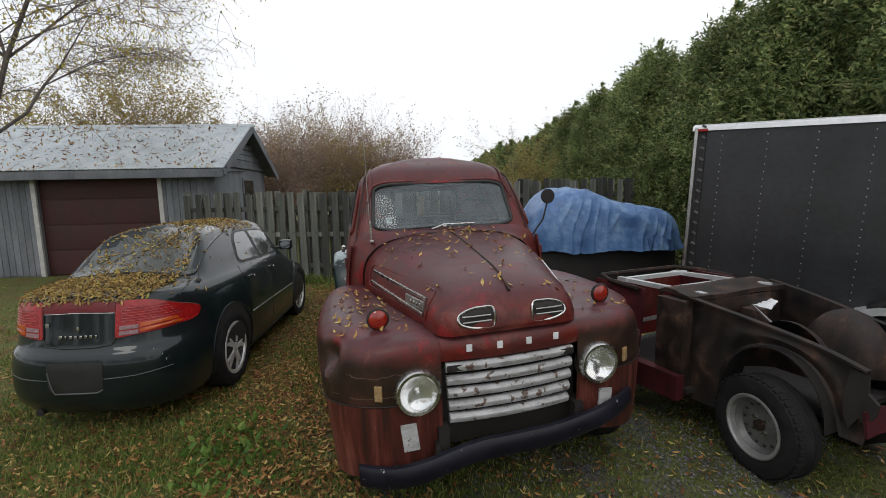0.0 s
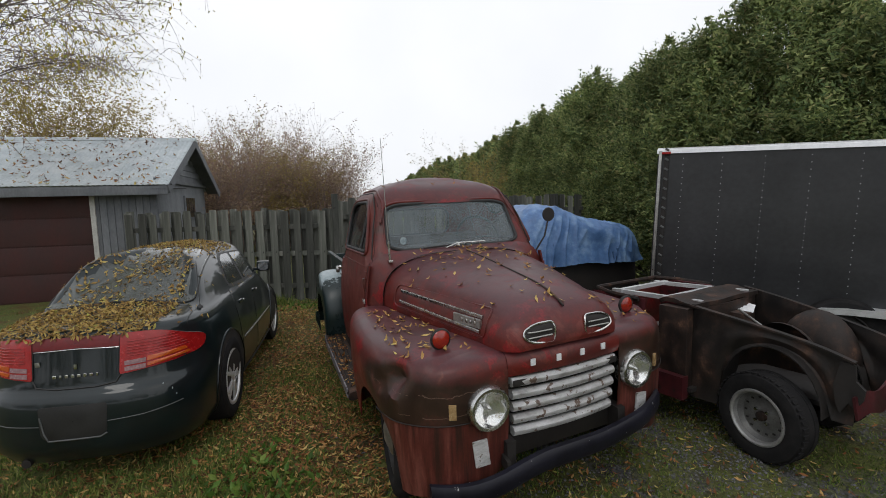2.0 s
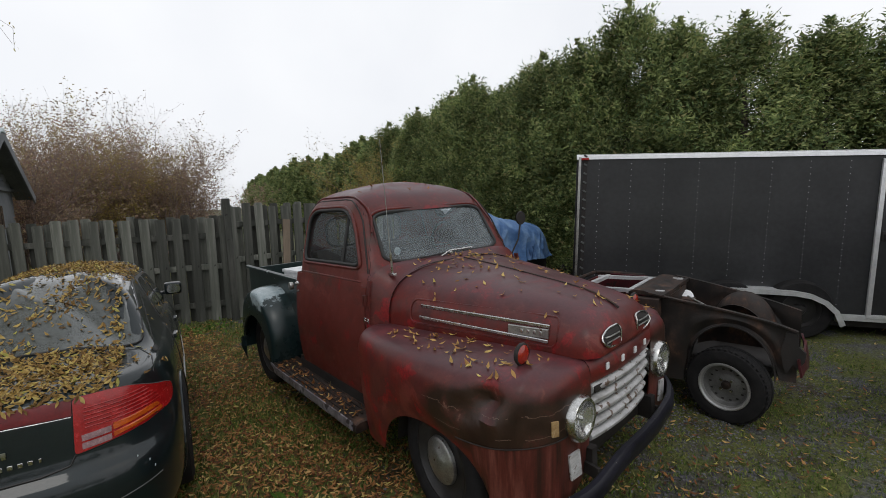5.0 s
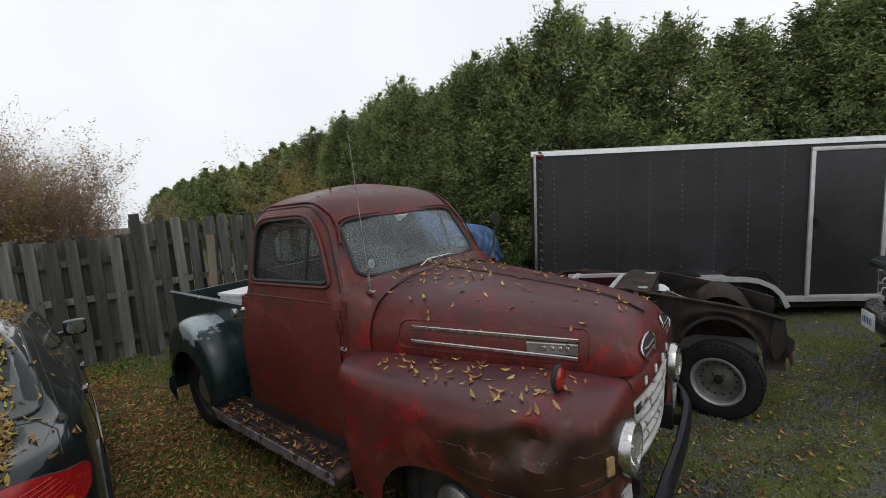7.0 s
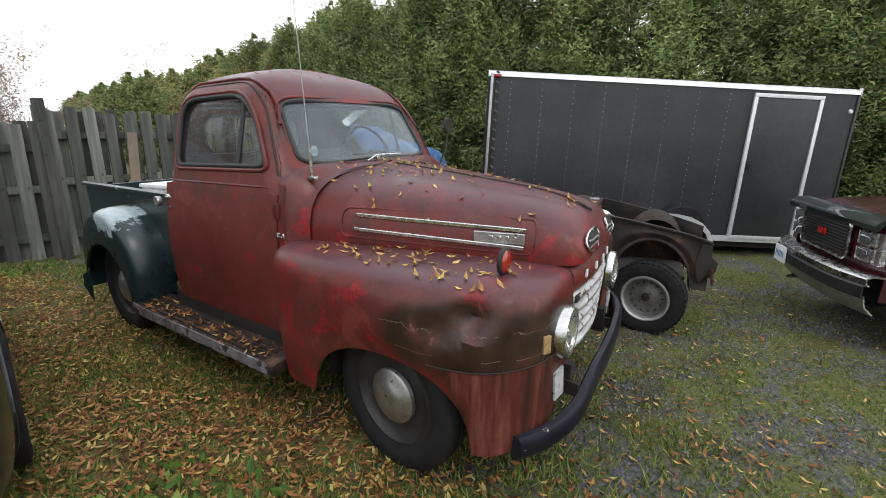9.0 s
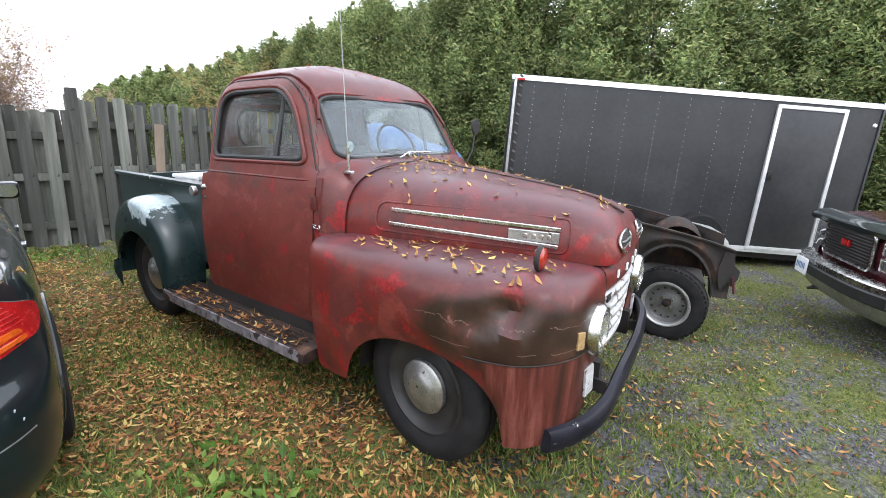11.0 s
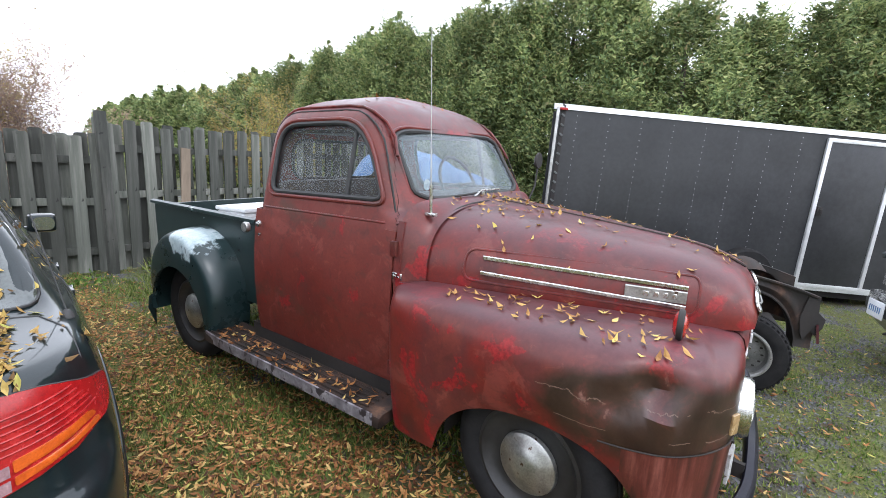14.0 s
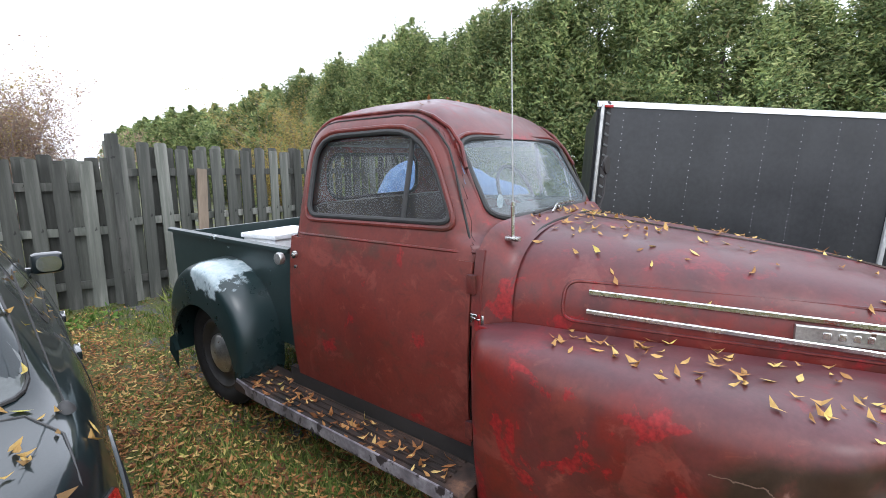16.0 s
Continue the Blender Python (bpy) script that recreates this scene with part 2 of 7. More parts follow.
def worn_green():
    """Dark green paint with a pale bare patch over the shoulder of the guard and chips at its edge."""
    m, nd, lk, bs = nodes_of("worn_green_paint")
    mid = noise_tex(nd, lk, 6.0, 7.0, 0.6)
    fine = noise_tex(nd, lk, 26.0, 5.0, 0.7)
    tc = nd.new("ShaderNodeTexCoord")
    d = nd.new("ShaderNodeVectorMath")
    d.operation = "DISTANCE"
    mp = nd.new("ShaderNodeMapping")
    mp.inputs["Scale"].default_value = (1.0, 1.0, 1.3)
    lk.new(tc.outputs["Object"], mp.inputs["Vector"])
    lk.new(mp.outputs["Vector"], d.inputs[0])
    d.inputs[1].default_value = (-0.84, 2.56, 1.215)
    wob = nd.new("ShaderNodeMath")
    wob.operation = "MULTIPLY_ADD"
    lk.new(mid, wob.inputs[0])
    wob.inputs[1].default_value = 0.5
    lk.new(d.outputs["Value"], wob.inputs[2])
    col = ramp(nd, lk, mid, [(0.3, (0.008, 0.018, 0.019)), (0.7, (0.014, 0.028, 0.029))])
    bare = ramp(nd, lk, wob.outputs[0], [(0.43, grey(1)), (0.455, grey(0))])
    col = mixed(nd, lk, bare, col, ramp(nd, lk, fine, [(0.3, (0.22, 0.29, 0.31)), (0.7, (0.42, 0.48, 0.5))]))
    col = mixed(nd, lk, ramp(nd, lk, fine, [(0.69, grey(0)), (0.72, grey(0.9))]), col, (0.3, 0.35, 0.36))
    lk.new(col, bs.inputs["Base Color"])
    lk.new(ramp(nd, lk, mid, [(0.3, grey(0.22)), (0.7, grey(0.38))]), bs.inputs["Roughness"])
    bumped(nd, lk, bs, fine, 0.05, 0.003)
    return m


M_GREEN_WORN = worn_green()
M_PRIMER = surf("bare_grey_primer", [(0.3, (0.22, 0.28, 0.3)), (0.7, (0.4, 0.46, 0.48))], 9, (0.4, 0.6), 0.1, 0.1, 60)
M_CHROME = surf("worn_chrome", [(0.3, (0.42, 0.42, 0.41)), (0.7, (0.66, 0.66, 0.64))], 20, (0.16, 0.34), 1.0, 0.05, 120, speck=(45, 0.75, (0.14, 0.09, 0.06)))
M_STEEL = surf("dull_steel", [(0.3, (0.28, 0.28, 0.27)), (0.7, (0.5, 0.5, 0.48))], 15, (0.3, 0.5), 0.9, 0.08, 120, speck=(30, 0.66, (0.12, 0.08, 0.06)))
M_ALU = surf("aluminium", [(0.3, (0.60, 0.61, 0.62)), (0.7, (0.76, 0.77, 0.78))], 12, (0.3, 0.45), 0.5, 0.04, 120)
M_TYRE = surf("tyre_rubber", [(0.3, (0.007, 0.007, 0.008)), (0.7, (0.022, 0.021, 0.021))], 10, (0.75, 0.92), 0.0, 0.15, 90)
M_TYRE.node_tree.nodes["Principled BSDF"].inputs["Specular IOR Level"].default_value = 0.2
M_WHEELBLACK = surf("black_wheel_paint", [(0.3, (0.01, 0.01, 0.011)), (0.7, (0.03, 0.028, 0.027))], 10, (0.4, 0.6), 0.0, 0.1, 60)
M_WHITEBAR = surf("flaking_white_paint", [(0.25, (0.2, 0.19, 0.185)), (0.45, (0.38, 0.38, 0.38)), (0.75, (0.56, 0.56, 0.57))], 9, (0.4, 0.6), 0.0, 0.15, 70, stretch=(1, 1, 3), speck=(24, 0.6, (0.12, 0.08, 0.06)))
M_EDGE = surf("scuffed_pale_edge_paint", [(0.3, (0.06, 0.055, 0.065)), (0.5, (0.16, 0.15, 0.17)), (0.7, (0.34, 0.33, 0.35))], 9, (0.3, 0.5), 0.2, 0.1, 60, speck=(16, 0.56, (0.03, 0.025, 0.03)))
# black metal; also painted where wells, bays and openings are only in shade
M_BLACK = surf("black_metal_and_shade", [(0.3, (0.008, 0.007, 0.007)), (0.7, (0.022, 0.018, 0.016))], 6, (0.6, 0.8), 0.0, 0.1, 40)
M_RUBBER = surf("black_rubber", [(0.3, (0.012, 0.012, 0.012)), (0.7, (0.03, 0.03, 0.03))], 12, (0.5, 0.7), 0.0, 0.05, 80)
M_BUMPER = surf("blue_black_bumper_paint", [(0.3, (0.005, 0.005, 0.009)), (0.7, (0.012, 0.012, 0.021))], 6, (0.3, 0.5), 0.0, 0.1, 60, speck=(28, 0.7, (0.4, 0.4, 0.4)))
M_BUMPER.node_tree.nodes["Principled BSDF"].inputs["Specular IOR Level"].default_value = 0.3
# bluish film: dust, with the pale sky reflection painted into its colour
M_GLASS = glass_mat("dusty_sky_paled_windscreen_glass", (0.88, 0.93, 0.94), 0.04, 0.25, (0.34, 0.40, 0.43), 1.38)
M_SIDEGLASS = glass_mat("side_glass", (0.68, 0.72, 0.73), 0.02, 0.05, (0.32, 0.33, 0.33), 1.36)
M_LAMP = glass_mat("lamp_glass", (0.98, 0.99, 0.99), 0.06, 0.06, (0.88, 0.89, 0.9), 1.35)
M_ORANGE = surf("orange_lens", [(0.3, (0.35, 0.05, 0.006)), (0.7, (0.55, 0.1, 0.01))], 20, (0.12, 0.2), 0.0, 0.1, 200, coat=0.6)
M_AMBER = surf("faded_amber_lens", [(0.3, (0.24, 0.14, 0.06)), (0.7, (0.40, 0.28, 0.14))], 30, (0.2, 0.3), 0.0, 0.1, 200, coat=0.4)
M_RED_LENS = surf("red_lens", [(0.3, (0.22, 0.005, 0.006)), (0.7, (0.38, 0.012, 0.012))], 25, (0.2, 0.3), 0.0, 0.1, 200, coat=0.25)
M_CAR = surf("dark_green_car_paint", [(0.3, (0.006, 0.010, 0.011)), (0.7, (0.009, 0.016, 0.018))], 3, (0.3, 0.38), 0.1, 0.0, 200, coat=0.8)
M_CAR.node_tree.nodes["Principled BSDF"].inputs["Specular IOR Level"].default_value = 0.15
M_CAR.node_tree.nodes["Principled BSDF"].inputs["Coat IOR"].default_value = 1.48
M_CAR.node_tree.nodes["Principled BSDF"].inputs["Coat Roughness"].default_value = 0.05
M_REFLECTOR = surf("pale_lamp_reflector", [(0.3, (0.84, 0.84, 0.84)), (0.7, (0.93, 0.93, 0.92))], 40, (0.08, 0.16), 1.0, 0.05, 60)
M_MIRROR = surf("pale_mirror_glass", [(0.3, (0.25, 0.27, 0.29)), (0.7, (0.3, 0.32, 0.34))], 10, (0.06, 0.12), 0.9, 0.0, 90)
M_HULKRED = surf("grimy_maroon_paint", [(0.3, (0.02, 0.006, 0.007)), (0.5, (0.055, 0.009, 0.012)), (0.7, (0.10, 0.014, 0.017))], 6, (0.35, 0.6), 0.0, 0.1, 60, speck=(11, 0.62, (0.02, 0.014, 0.011)))
M_SEAM = surf("dull_grey_seam", [(0.3, (0.05, 0.055, 0.055)), (0.7, (0.11, 0.115, 0.115))], 12, (0.4, 0.55), 0.0, 0.0, 120)
M_MARKER = surf("deep_orange_red_lens", [(0.3, (0.20, 0.010, 0.006)), (0.7, (0.32, 0.022, 0.009))], 20, (0.12, 0.2), 0.0, 0.1, 200, coat=0.6)
M_BAND = surf("dull_red_lid_band", [(0.3, (0.10, 0.005, 0.007)), (0.7, (0.16, 0.009, 0.011))], 20, (0.35, 0.45), 0.0, 0.05, 120)
M_REVERSE = surf("ribbed_clear_lens", [(0.3, (0.20, 0.11, 0.12)), (0.7, (0.32, 0.20, 0.21))], 60, (0.2, 0.3), 0.0, 0.2, 220)
# base lifted for dust and for the sky's reflection in the glass
M_REARGLASS = surf("dusty_sky_paled_rear_glass", [(0.3, (0.03, 0.036, 0.034)), (0.7, (0.075, 0.085, 0.08))], 3, (0.08, 0.2), 0.0, 0.0, 90, coat=1.0)
M_CAR_TRIM = surf("black_plastic_trim", [(0.3, (0.01, 0.01, 0.01)), (0.7, (0.02, 0.02, 0.02))], 8, (0.4, 0.55), 0.0, 0.05, 90)
M_CARGLASS = surf("tinted_car_glass", [(0.3, (0.012, 0.016, 0.016)), (0.7, (0.022, 0.028, 0.027))], 4, (0.05, 0.1), 0.0, 0.0, 90, coat=1.0)
M_TARP = surf("blue_tarpaulin", [(0.3, (0.05, 0.115, 0.26)), (0.5, (0.085, 0.175, 0.36)), (0.72, (0.21, 0.33, 0.5))], 5, (0.35, 0.55), 0.0, 0.35, 16)
M_TRAILER = surf("charcoal_trailer_skin", [(0.3, (0.028, 0.029, 0.031)), (0.7, (0.045, 0.046, 0.049))], 1.6, (0.28, 0.42), 0.3, 0.03, 20)
M_MAROON = surf("maroon_truck_paint", [(0.3, (0.04, 0.008, 0.012)), (0.7, (0.07, 0.014, 0.02))], 4, (0.2, 0.3), 0.1, 0.02, 90, coat=0.8)
M_SHED = surf("grey_painted_siding", [(0.3, (0.105, 0.115, 0.13)), (0.5, (0.15, 0.16, 0.175)), (0.7, (0.2, 0.21, 0.225))], 2.5, (0.6, 0.8), 0.0, 0.2, 30, stretch=(1, 1, 0.35), vary=0.25)
M_ROOF = surf("galvanised_roof", [(0.3, (0.36, 0.41, 0.43)), (0.55, (0.5, 0.55, 0.57)), (0.75, (0.6, 0.63, 0.64))], 3, (0.4, 0.55), 0.5, 0.1, 30, speck=(9, 0.66, (0.22, 0.24, 0.22)))
M_GARAGE = surf("red_brown_door_paint", [(0.3, (0.03, 0.009, 0.008)), (0.7, (0.055, 0.014, 0.012))], 3, (0.5, 0.7), 0.0, 0.1, 30, stretch=(1, 1, 0.5))
M_TRIM = surf("off_white_trim_paint", [(0.3, (0.4, 0.39, 0.37)), (0.7, (0.6, 0.59, 0.56))], 7, (0.55, 0.7), 0.0, 0.15, 40)
M_FENCE = surf("weathered_fence_wood", [(0.28, (0.028, 0.034, 0.027)), (0.5, (0.095, 0.099, 0.085)), (0.72, (0.25, 0.245, 0.22))], 7, (0.75, 0.9), 0.0, 0.5, 45, stretch=(1, 1, 0.10), vary=0.9, speck=(16, 0.68, (0.03, 0.032, 0.027)))
M_WOOD = surf("raw_plank", [(0.3, (0.13, 0.10, 0.07)), (0.7, (0.22, 0.17, 0.125))], 6, (0.7, 0.85), 0.0, 0.3, 40, stretch=(1, 1, 0.15))
M_BARK = surf("bark", [(0.3, (0.04, 0.032, 0.026)), (0.7, (0.12, 0.1, 0.085))], 9, (0.8, 0.95), 0.0, 0.6, 30, dist=0.02, stretch=(1, 1, 0.3))
M_TWIG = surf("purple_brown_twigs", [(0.3, (0.12, 0.085, 0.078)), (0.7, (0.25, 0.19, 0.17))], 3, (0.8, 0.9), 0.0, 0.0, 30)
M_WHITE = surf("white_foam", [(0.3, (0.6, 0.62, 0.64)), (0.7, (0.78, 0.79, 0.8))], 10, (0.6, 0.8), 0.0, 0.05, 90)
M_SEAT = surf("dark_seat_vinyl", [(0.3, (0.02, 0.016, 0.015)), (0.7, (0.05, 0.035, 0.03))], 8, (0.5, 0.7), 0.0, 0.1, 60)
M_CEDAR = island_surf("cedar_sprays", [(0.0, (0.065, 0.105, 0.045)), (0.35, (0.165, 0.22, 0.085)), (0.7, (0.265, 0.315, 0.12)), (0.93, (0.37, 0.395, 0.165)), (1.0, (0.34, 0.28, 0.14))], 0.65, 0.45, 3.0, 1.1)
M_YELLOW = island_surf("yellow_leaves", [(0.0, (0.28, 0.3, 0.06)), (0.5, (0.46, 0.4, 0.08)), (1.0, (0.56, 0.4, 0.08))], 0.6, 0.65)
M_OLIVE = island_surf("yellow_brown_tree_leaves", [(0.0, (0.22, 0.17, 0.06)), (0.4, (0.34, 0.27, 0.09)), (0.8, (0.44, 0.37, 0.12)), (1.0, (0.40, 0.26, 0.10))], 0.65, 0.6)
M_RUSSET = island_surf("russet_leaves", [(0.0, (0.25, 0.16, 0.13)), (0.35, (0.36, 0.23, 0.17)), (0.6, (0.31, 0.25, 0.14)), (0.85, (0.45, 0.35, 0.23)), (1.0, (0.36, 0.27, 0.25))], 0.7, 0.5, 1.5, 0.5)
M_FALLEN = island_surf("fallen_leaves", [(0.0, (0.07, 0.032, 0.016)), (0.25, (0.2, 0.08, 0.03)), (0.55, (0.32, 0.145, 0.05)), (0.8, (0.44, 0.25, 0.09)), (0.94, (0.58, 0.42, 0.16)), (1.0, (0.4, 0.38, 0.09))], 0.6, 0.2)
M_HEAP_LEAF = island_surf("yellow_brown_leaves", [(0.0, (0.10, 0.055, 0.02)), (0.3, (0.24, 0.14, 0.04)), (0.65, (0.36, 0.24, 0.07)), (0.9, (0.46, 0.34, 0.11)), (1.0, (0.34, 0.33, 0.07))], 0.6, 0.2)
M_PALE_LEAF = island_surf("pale_dry_leaves", [(0.0, (0.20, 0.09, 0.032)), (0.3, (0.36, 0.19, 0.065)), (0.7, (0.50, 0.33, 0.11)), (0.92, (0.60, 0.45, 0.16)), (1.0, (0.55, 0.47, 0.10))], 0.6, 0.2)
M_GRASS = island_surf("grass_blades", [(0.0, (0.05, 0.09, 0.02)), (0.45, (0.13, 0.195, 0.04)), (0.8, (0.235, 0.275, 0.07)), (1.0, (0.34, 0.29, 0.12))], 0.6, 0.35)
M_WEED = island_surf("green_weed_leaves", [(0.0, (0.05, 0.10, 0.02)), (0.5, (0.10, 0.20, 0.035)), (1.0, (0.2, 0.27, 0.06))], 0.5, 0.35)
M_STONE = island_surf("wet_grey_gravel", [(0.0, (0.04, 0.039, 0.040)), (0.5, (0.085, 0.084, 0.088)), (1.0, (0.17, 0.17, 0.178))], 0.6)


def ground_mat():
    m, nd, lk, bs = nodes_of("leafy_grass_and_gravel")
    big = noise_tex(nd, lk, 0.55, 5.0)
    mid = noise_tex(nd, lk, 3.0, 7.0)
    fine = noise_tex(nd, lk, 45.0, 6.0, 0.7)
    grass = ramp(nd, lk, fine, [(0.3, (0.03, 0.045, 0.012)), (0.5, (0.1, 0.125, 0.032)), (0.7, (0.2, 0.2, 0.06))])
    litter = ramp(nd, lk, fine, [(0.3, (0.032, 0.02, 0.01)), (0.5, (0.11, 0.06, 0.024)), (0.72, (0.24, 0.14, 0.05))])
    gravel = ramp(nd, lk, fine, [(0.3, (0.022, 0.022, 0.024)), (0.5, (0.075, 0.074, 0.08)), (0.72, (0.19, 0.19, 0.205))])
    col = mixed(nd, lk, ramp(nd, lk, mid, [(0.46, grey(0)), (0.64, grey(1))]), grass, litter)
    tc = nd.new("ShaderNodeTexCoord")
    sep = nd.new("ShaderNodeSeparateXYZ")
    lk.new(tc.outputs["Object"], sep.inputs[0])
    # the drive on the east side is gravel, with moss, mud and worn grass in patches
    side = nd.new("ShaderNodeMapRange")
    side.inputs["From Min"].default_value, side.inputs["From Max"].default_value = -1.3, 0.9
    lk.new(sep.outputs["X"], side.inputs["Value"])
    moss = ramp(nd, lk, fine, [(0.3, (0.03, 0.038, 0.010)), (0.5, (0.085, 0.095, 0.024)), (0.72, (0.17, 0.17, 0.05))])
    mud = ramp(nd, lk, fine, [(0.3, (0.018, 0.013, 0.009)), (0.6, (0.06, 0.042, 0.028)), (0.75, (0.13, 0.10, 0.07))])
    worn = noise_tex(nd, lk, 2.1, 8.0, 0.68, None, "Object", 0.5)
    drive = mixed(nd, lk, ramp(nd, lk, worn, [(0.41, grey(0)), (0.52, grey(1))]), gravel, moss)
    drive = mixed(nd, lk, ramp(nd, lk, mixed(nd, lk, 0.5, mid, big), [(0.54, grey(0)), (0.62, grey(0.9))]), drive, mud)
    ragged = nd.new("ShaderNodeMath")
    ragged.operation = "MULTIPLY_ADD"
    lk.new(mid, ragged.inputs[0])
    ragged.inputs[1].default_value = 1.4
    lk.new(side.outputs[0], ragged.inputs[2])
    col = mixed(nd, lk, ramp(nd, lk, ragged.outputs[0], [(0.85, grey(0)), (1.25, grey(1))]), col, drive)
    lk.new(col, bs.inputs["Base Color"])
    bs.inputs["Roughness"].default_value = 0.8
    bs.inputs["Specular IOR Level"].default_value = 0.3
    bumped(nd, lk, bs, fine, 0.6, 0.03)
    return m


M_GROUND = ground_mat()

# ---- mesh helpers ----
def part(name, bm, material, parent=None, label="", sharp=40.0, m=None):
    """Links a bmesh as one mesh object, under a thing or a part."""
    me = bpy.data.meshes.new(name)
    bmesh.ops.recalc_face_normals(bm, faces=bm.faces)
    bm.to_mesh(me)
    bm.free()
    if material:
        me.materials.append(material)
    me.shade_smooth()
    me.set_sharp_from_angle(angle=radians(sharp))
    ob = new(name, me)
    if parent:
        ob.parent = parent
    if m is not None:
        ob.matrix_basis = m
    if label:
        ob["label"] = label
    return ob


def share(name, ob, parent, m, label=""):
    """Another object on the same mesh."""
    o = new(name, ob.data)
    o.parent = parent
    o.matrix_basis = m
    if label:
        o["label"] = label
    return o


def thing(name, m, label, category, group="", kind=""):
    ob = new(name)
    ob.empty_display_size = 0.1
    ob.matrix_basis = m
    return tagged(ob, label, category, group, kind)


def smooth(t):
    t = max(0.0, min(1.0, t))
    return t * t * (3 - 2 * t)


def curve(keys, v):
    """A smooth function through (place, value) keys; values may be tuples."""
    ks = [k for k, _ in keys]
    vs = np.array([np.atleast_1d(x) for _, x in keys], float)
    if v <= ks[0]:
        out = vs[0]
    elif v >= ks[-1]:
        out = vs[-1]
    else:
        i = max(j for j in range(len(ks) - 1) if ks[j] <= v)
        h = ks[i + 1] - ks[i]
        u = (v - ks[i]) / h
        def slope(j):
            if j == 0:
                return (vs[1] - vs[0]) / (ks[1] - ks[0])
            if j == len(ks) - 1:
                return (vs[-1] - vs[-2]) / (ks[-1] - ks[-2])
            return (vs[j + 1] - vs[j - 1]) / (ks[j + 1] - ks[j - 1])
        a, b = slope(i) * h, slope(i + 1) * h
        out = (2*u**3 - 3*u*u + 1) * vs[i] + (u**3 - 2*u*u + u) * a + (-2*u**3 + 3*u*u) * vs[i + 1] + (u**3 - u*u) * b
    return out if len(out) > 1 else float(out[0])


def grid(rows, closed=False, cap=False, thick=0.0):
    """A skin over rows of points, all rows of one length."""
    bm = bmesh.new()
    vs = [[bm.verts.new(p) for p in r] for r in rows]
    n = len(rows[0])
    for a, b in zip(vs, vs[1:]):
        for j in range(n if closed else n - 1):
            q = [a[j], a[(j + 1) % n], b[(j + 1) % n], b[j]]
            try:
                bm.faces.new(q)
            except ValueError:
                pass
    if cap:
        for r in (vs[0], vs[-1]):
            try:
                bm.faces.new(r)
            except ValueError:
                pass
    bmesh.ops.remove_doubles(bm, verts=bm.verts, dist=1e-5)
    if thick:
        bmesh.ops.recalc_face_normals(bm, faces=bm.faces)
        bmesh.ops.solidify(bm, geom=bm.faces[:], thickness=thick)
    return bm


def box(sx, sy, sz, at=(0, 0, 0), bevel=0.0, seg=2, rot=None):
    bm = bmesh.new()
    bmesh.ops.create_cube(bm, size=1)
    bmesh.ops.scale(bm, vec=(sx, sy, sz), verts=bm.verts)
    if bevel:
        bmesh.ops.bevel(bm, geom=bm.edges[:], offset=bevel, segments=seg, profile=0.7, affect="EDGES")
    if rot:
        bmesh.ops.rotate(bm, cent=(0, 0, 0), matrix=Euler([radians(a) for a in rot]).to_matrix(), verts=bm.verts)
    bmesh.ops.translate(bm, vec=at, verts=bm.verts)
    return bm


def lathe(profile, seg=32, axis="x", at=(0, 0, 0), arc=360):
    """Profile of (along the axis, radius), turned about the axis."""
    rows = []
    for i in range(seg + (0 if arc == 360 else 1)):
        a = radians(arc) * i / seg
        c, s = math.cos(a), math.sin(a)
        row = []
        for d, r in profile:
            p = {"x": (d, r * c, r * s), "y": (r * c, d, r * s), "z": (r * c, r * s, d)}[axis]
            row.append(tuple(p[k] + at[k] for k in range(3)))
        rows.append(row)
    if arc == 360:
        rows.append(rows[0])
    return grid(rows)


def tube(points, radius, seg=8, cap=True):
    """A round bar along points; radius is one number or one for each point."""
    pts = [Vector(p) for p in points]
    rad = radius if isinstance(radius, (list, tuple)) else [radius] * len(pts)
    rows, up = [], None
    for i, p in enumerate(pts):
        d = (pts[min(i + 1, len(pts) - 1)] - pts[max(i - 1, 0)]).normalized()
        if up is None:
            up = Vector((0, 0, 1)) if abs(d.z) < 0.9 else Vector((1, 0, 0))
        a = d.cross(up).normalized()
        b = a.cross(d).normalized()
        up = b
        rows.append([p + (a * math.cos(2 * math.pi * k / seg) + b * math.sin(2 * math.pi * k / seg)) * rad[i] for k in range(seg)])
    return grid(rows, closed=True, cap=cap)


def strip(points, across, sx, sz, bevel=0.0):
    """A rectangular bar along points; across gives its width direction."""
    pts = [Vector(p) for p in points]
    ac = Vector(across).normalized()
    rows = []
    for i, p in enumerate(pts):
        d = (pts[min(i + 1, len(pts) - 1)] - pts[max(i - 1, 0)]).normalized()
        w = (ac - d * ac.dot(d)).normalized()
        h = d.cross(w)
        o = min(sx, sz) * 0.25 if bevel else 0
        prof = [(-sx/2 + o, -sz/2), (sx/2 - o, -sz/2), (sx/2, -sz/2 + o), (sx/2, sz/2 - o), (sx/2 - o, sz/2), (-sx/2 + o, sz/2), (-sx/2, sz/2 - o), (-sx/2, -sz/2 + o)] if bevel else [(-sx/2, -sz/2), (sx/2, -sz/2), (sx/2, sz/2), (-sx/2, sz/2)]
        rows.append([p + w * a + h * b for a, b in prof])
    return grid(rows, closed=True, cap=True)


def merge(*bms):
    out = bmesh.new()
    for b in bms:
        me = bpy.data.meshes.new("tmp")
        b.to_mesh(me)
        b.free()
        out.from_mesh(me)
        bpy.data.meshes.remove(me)
    return out


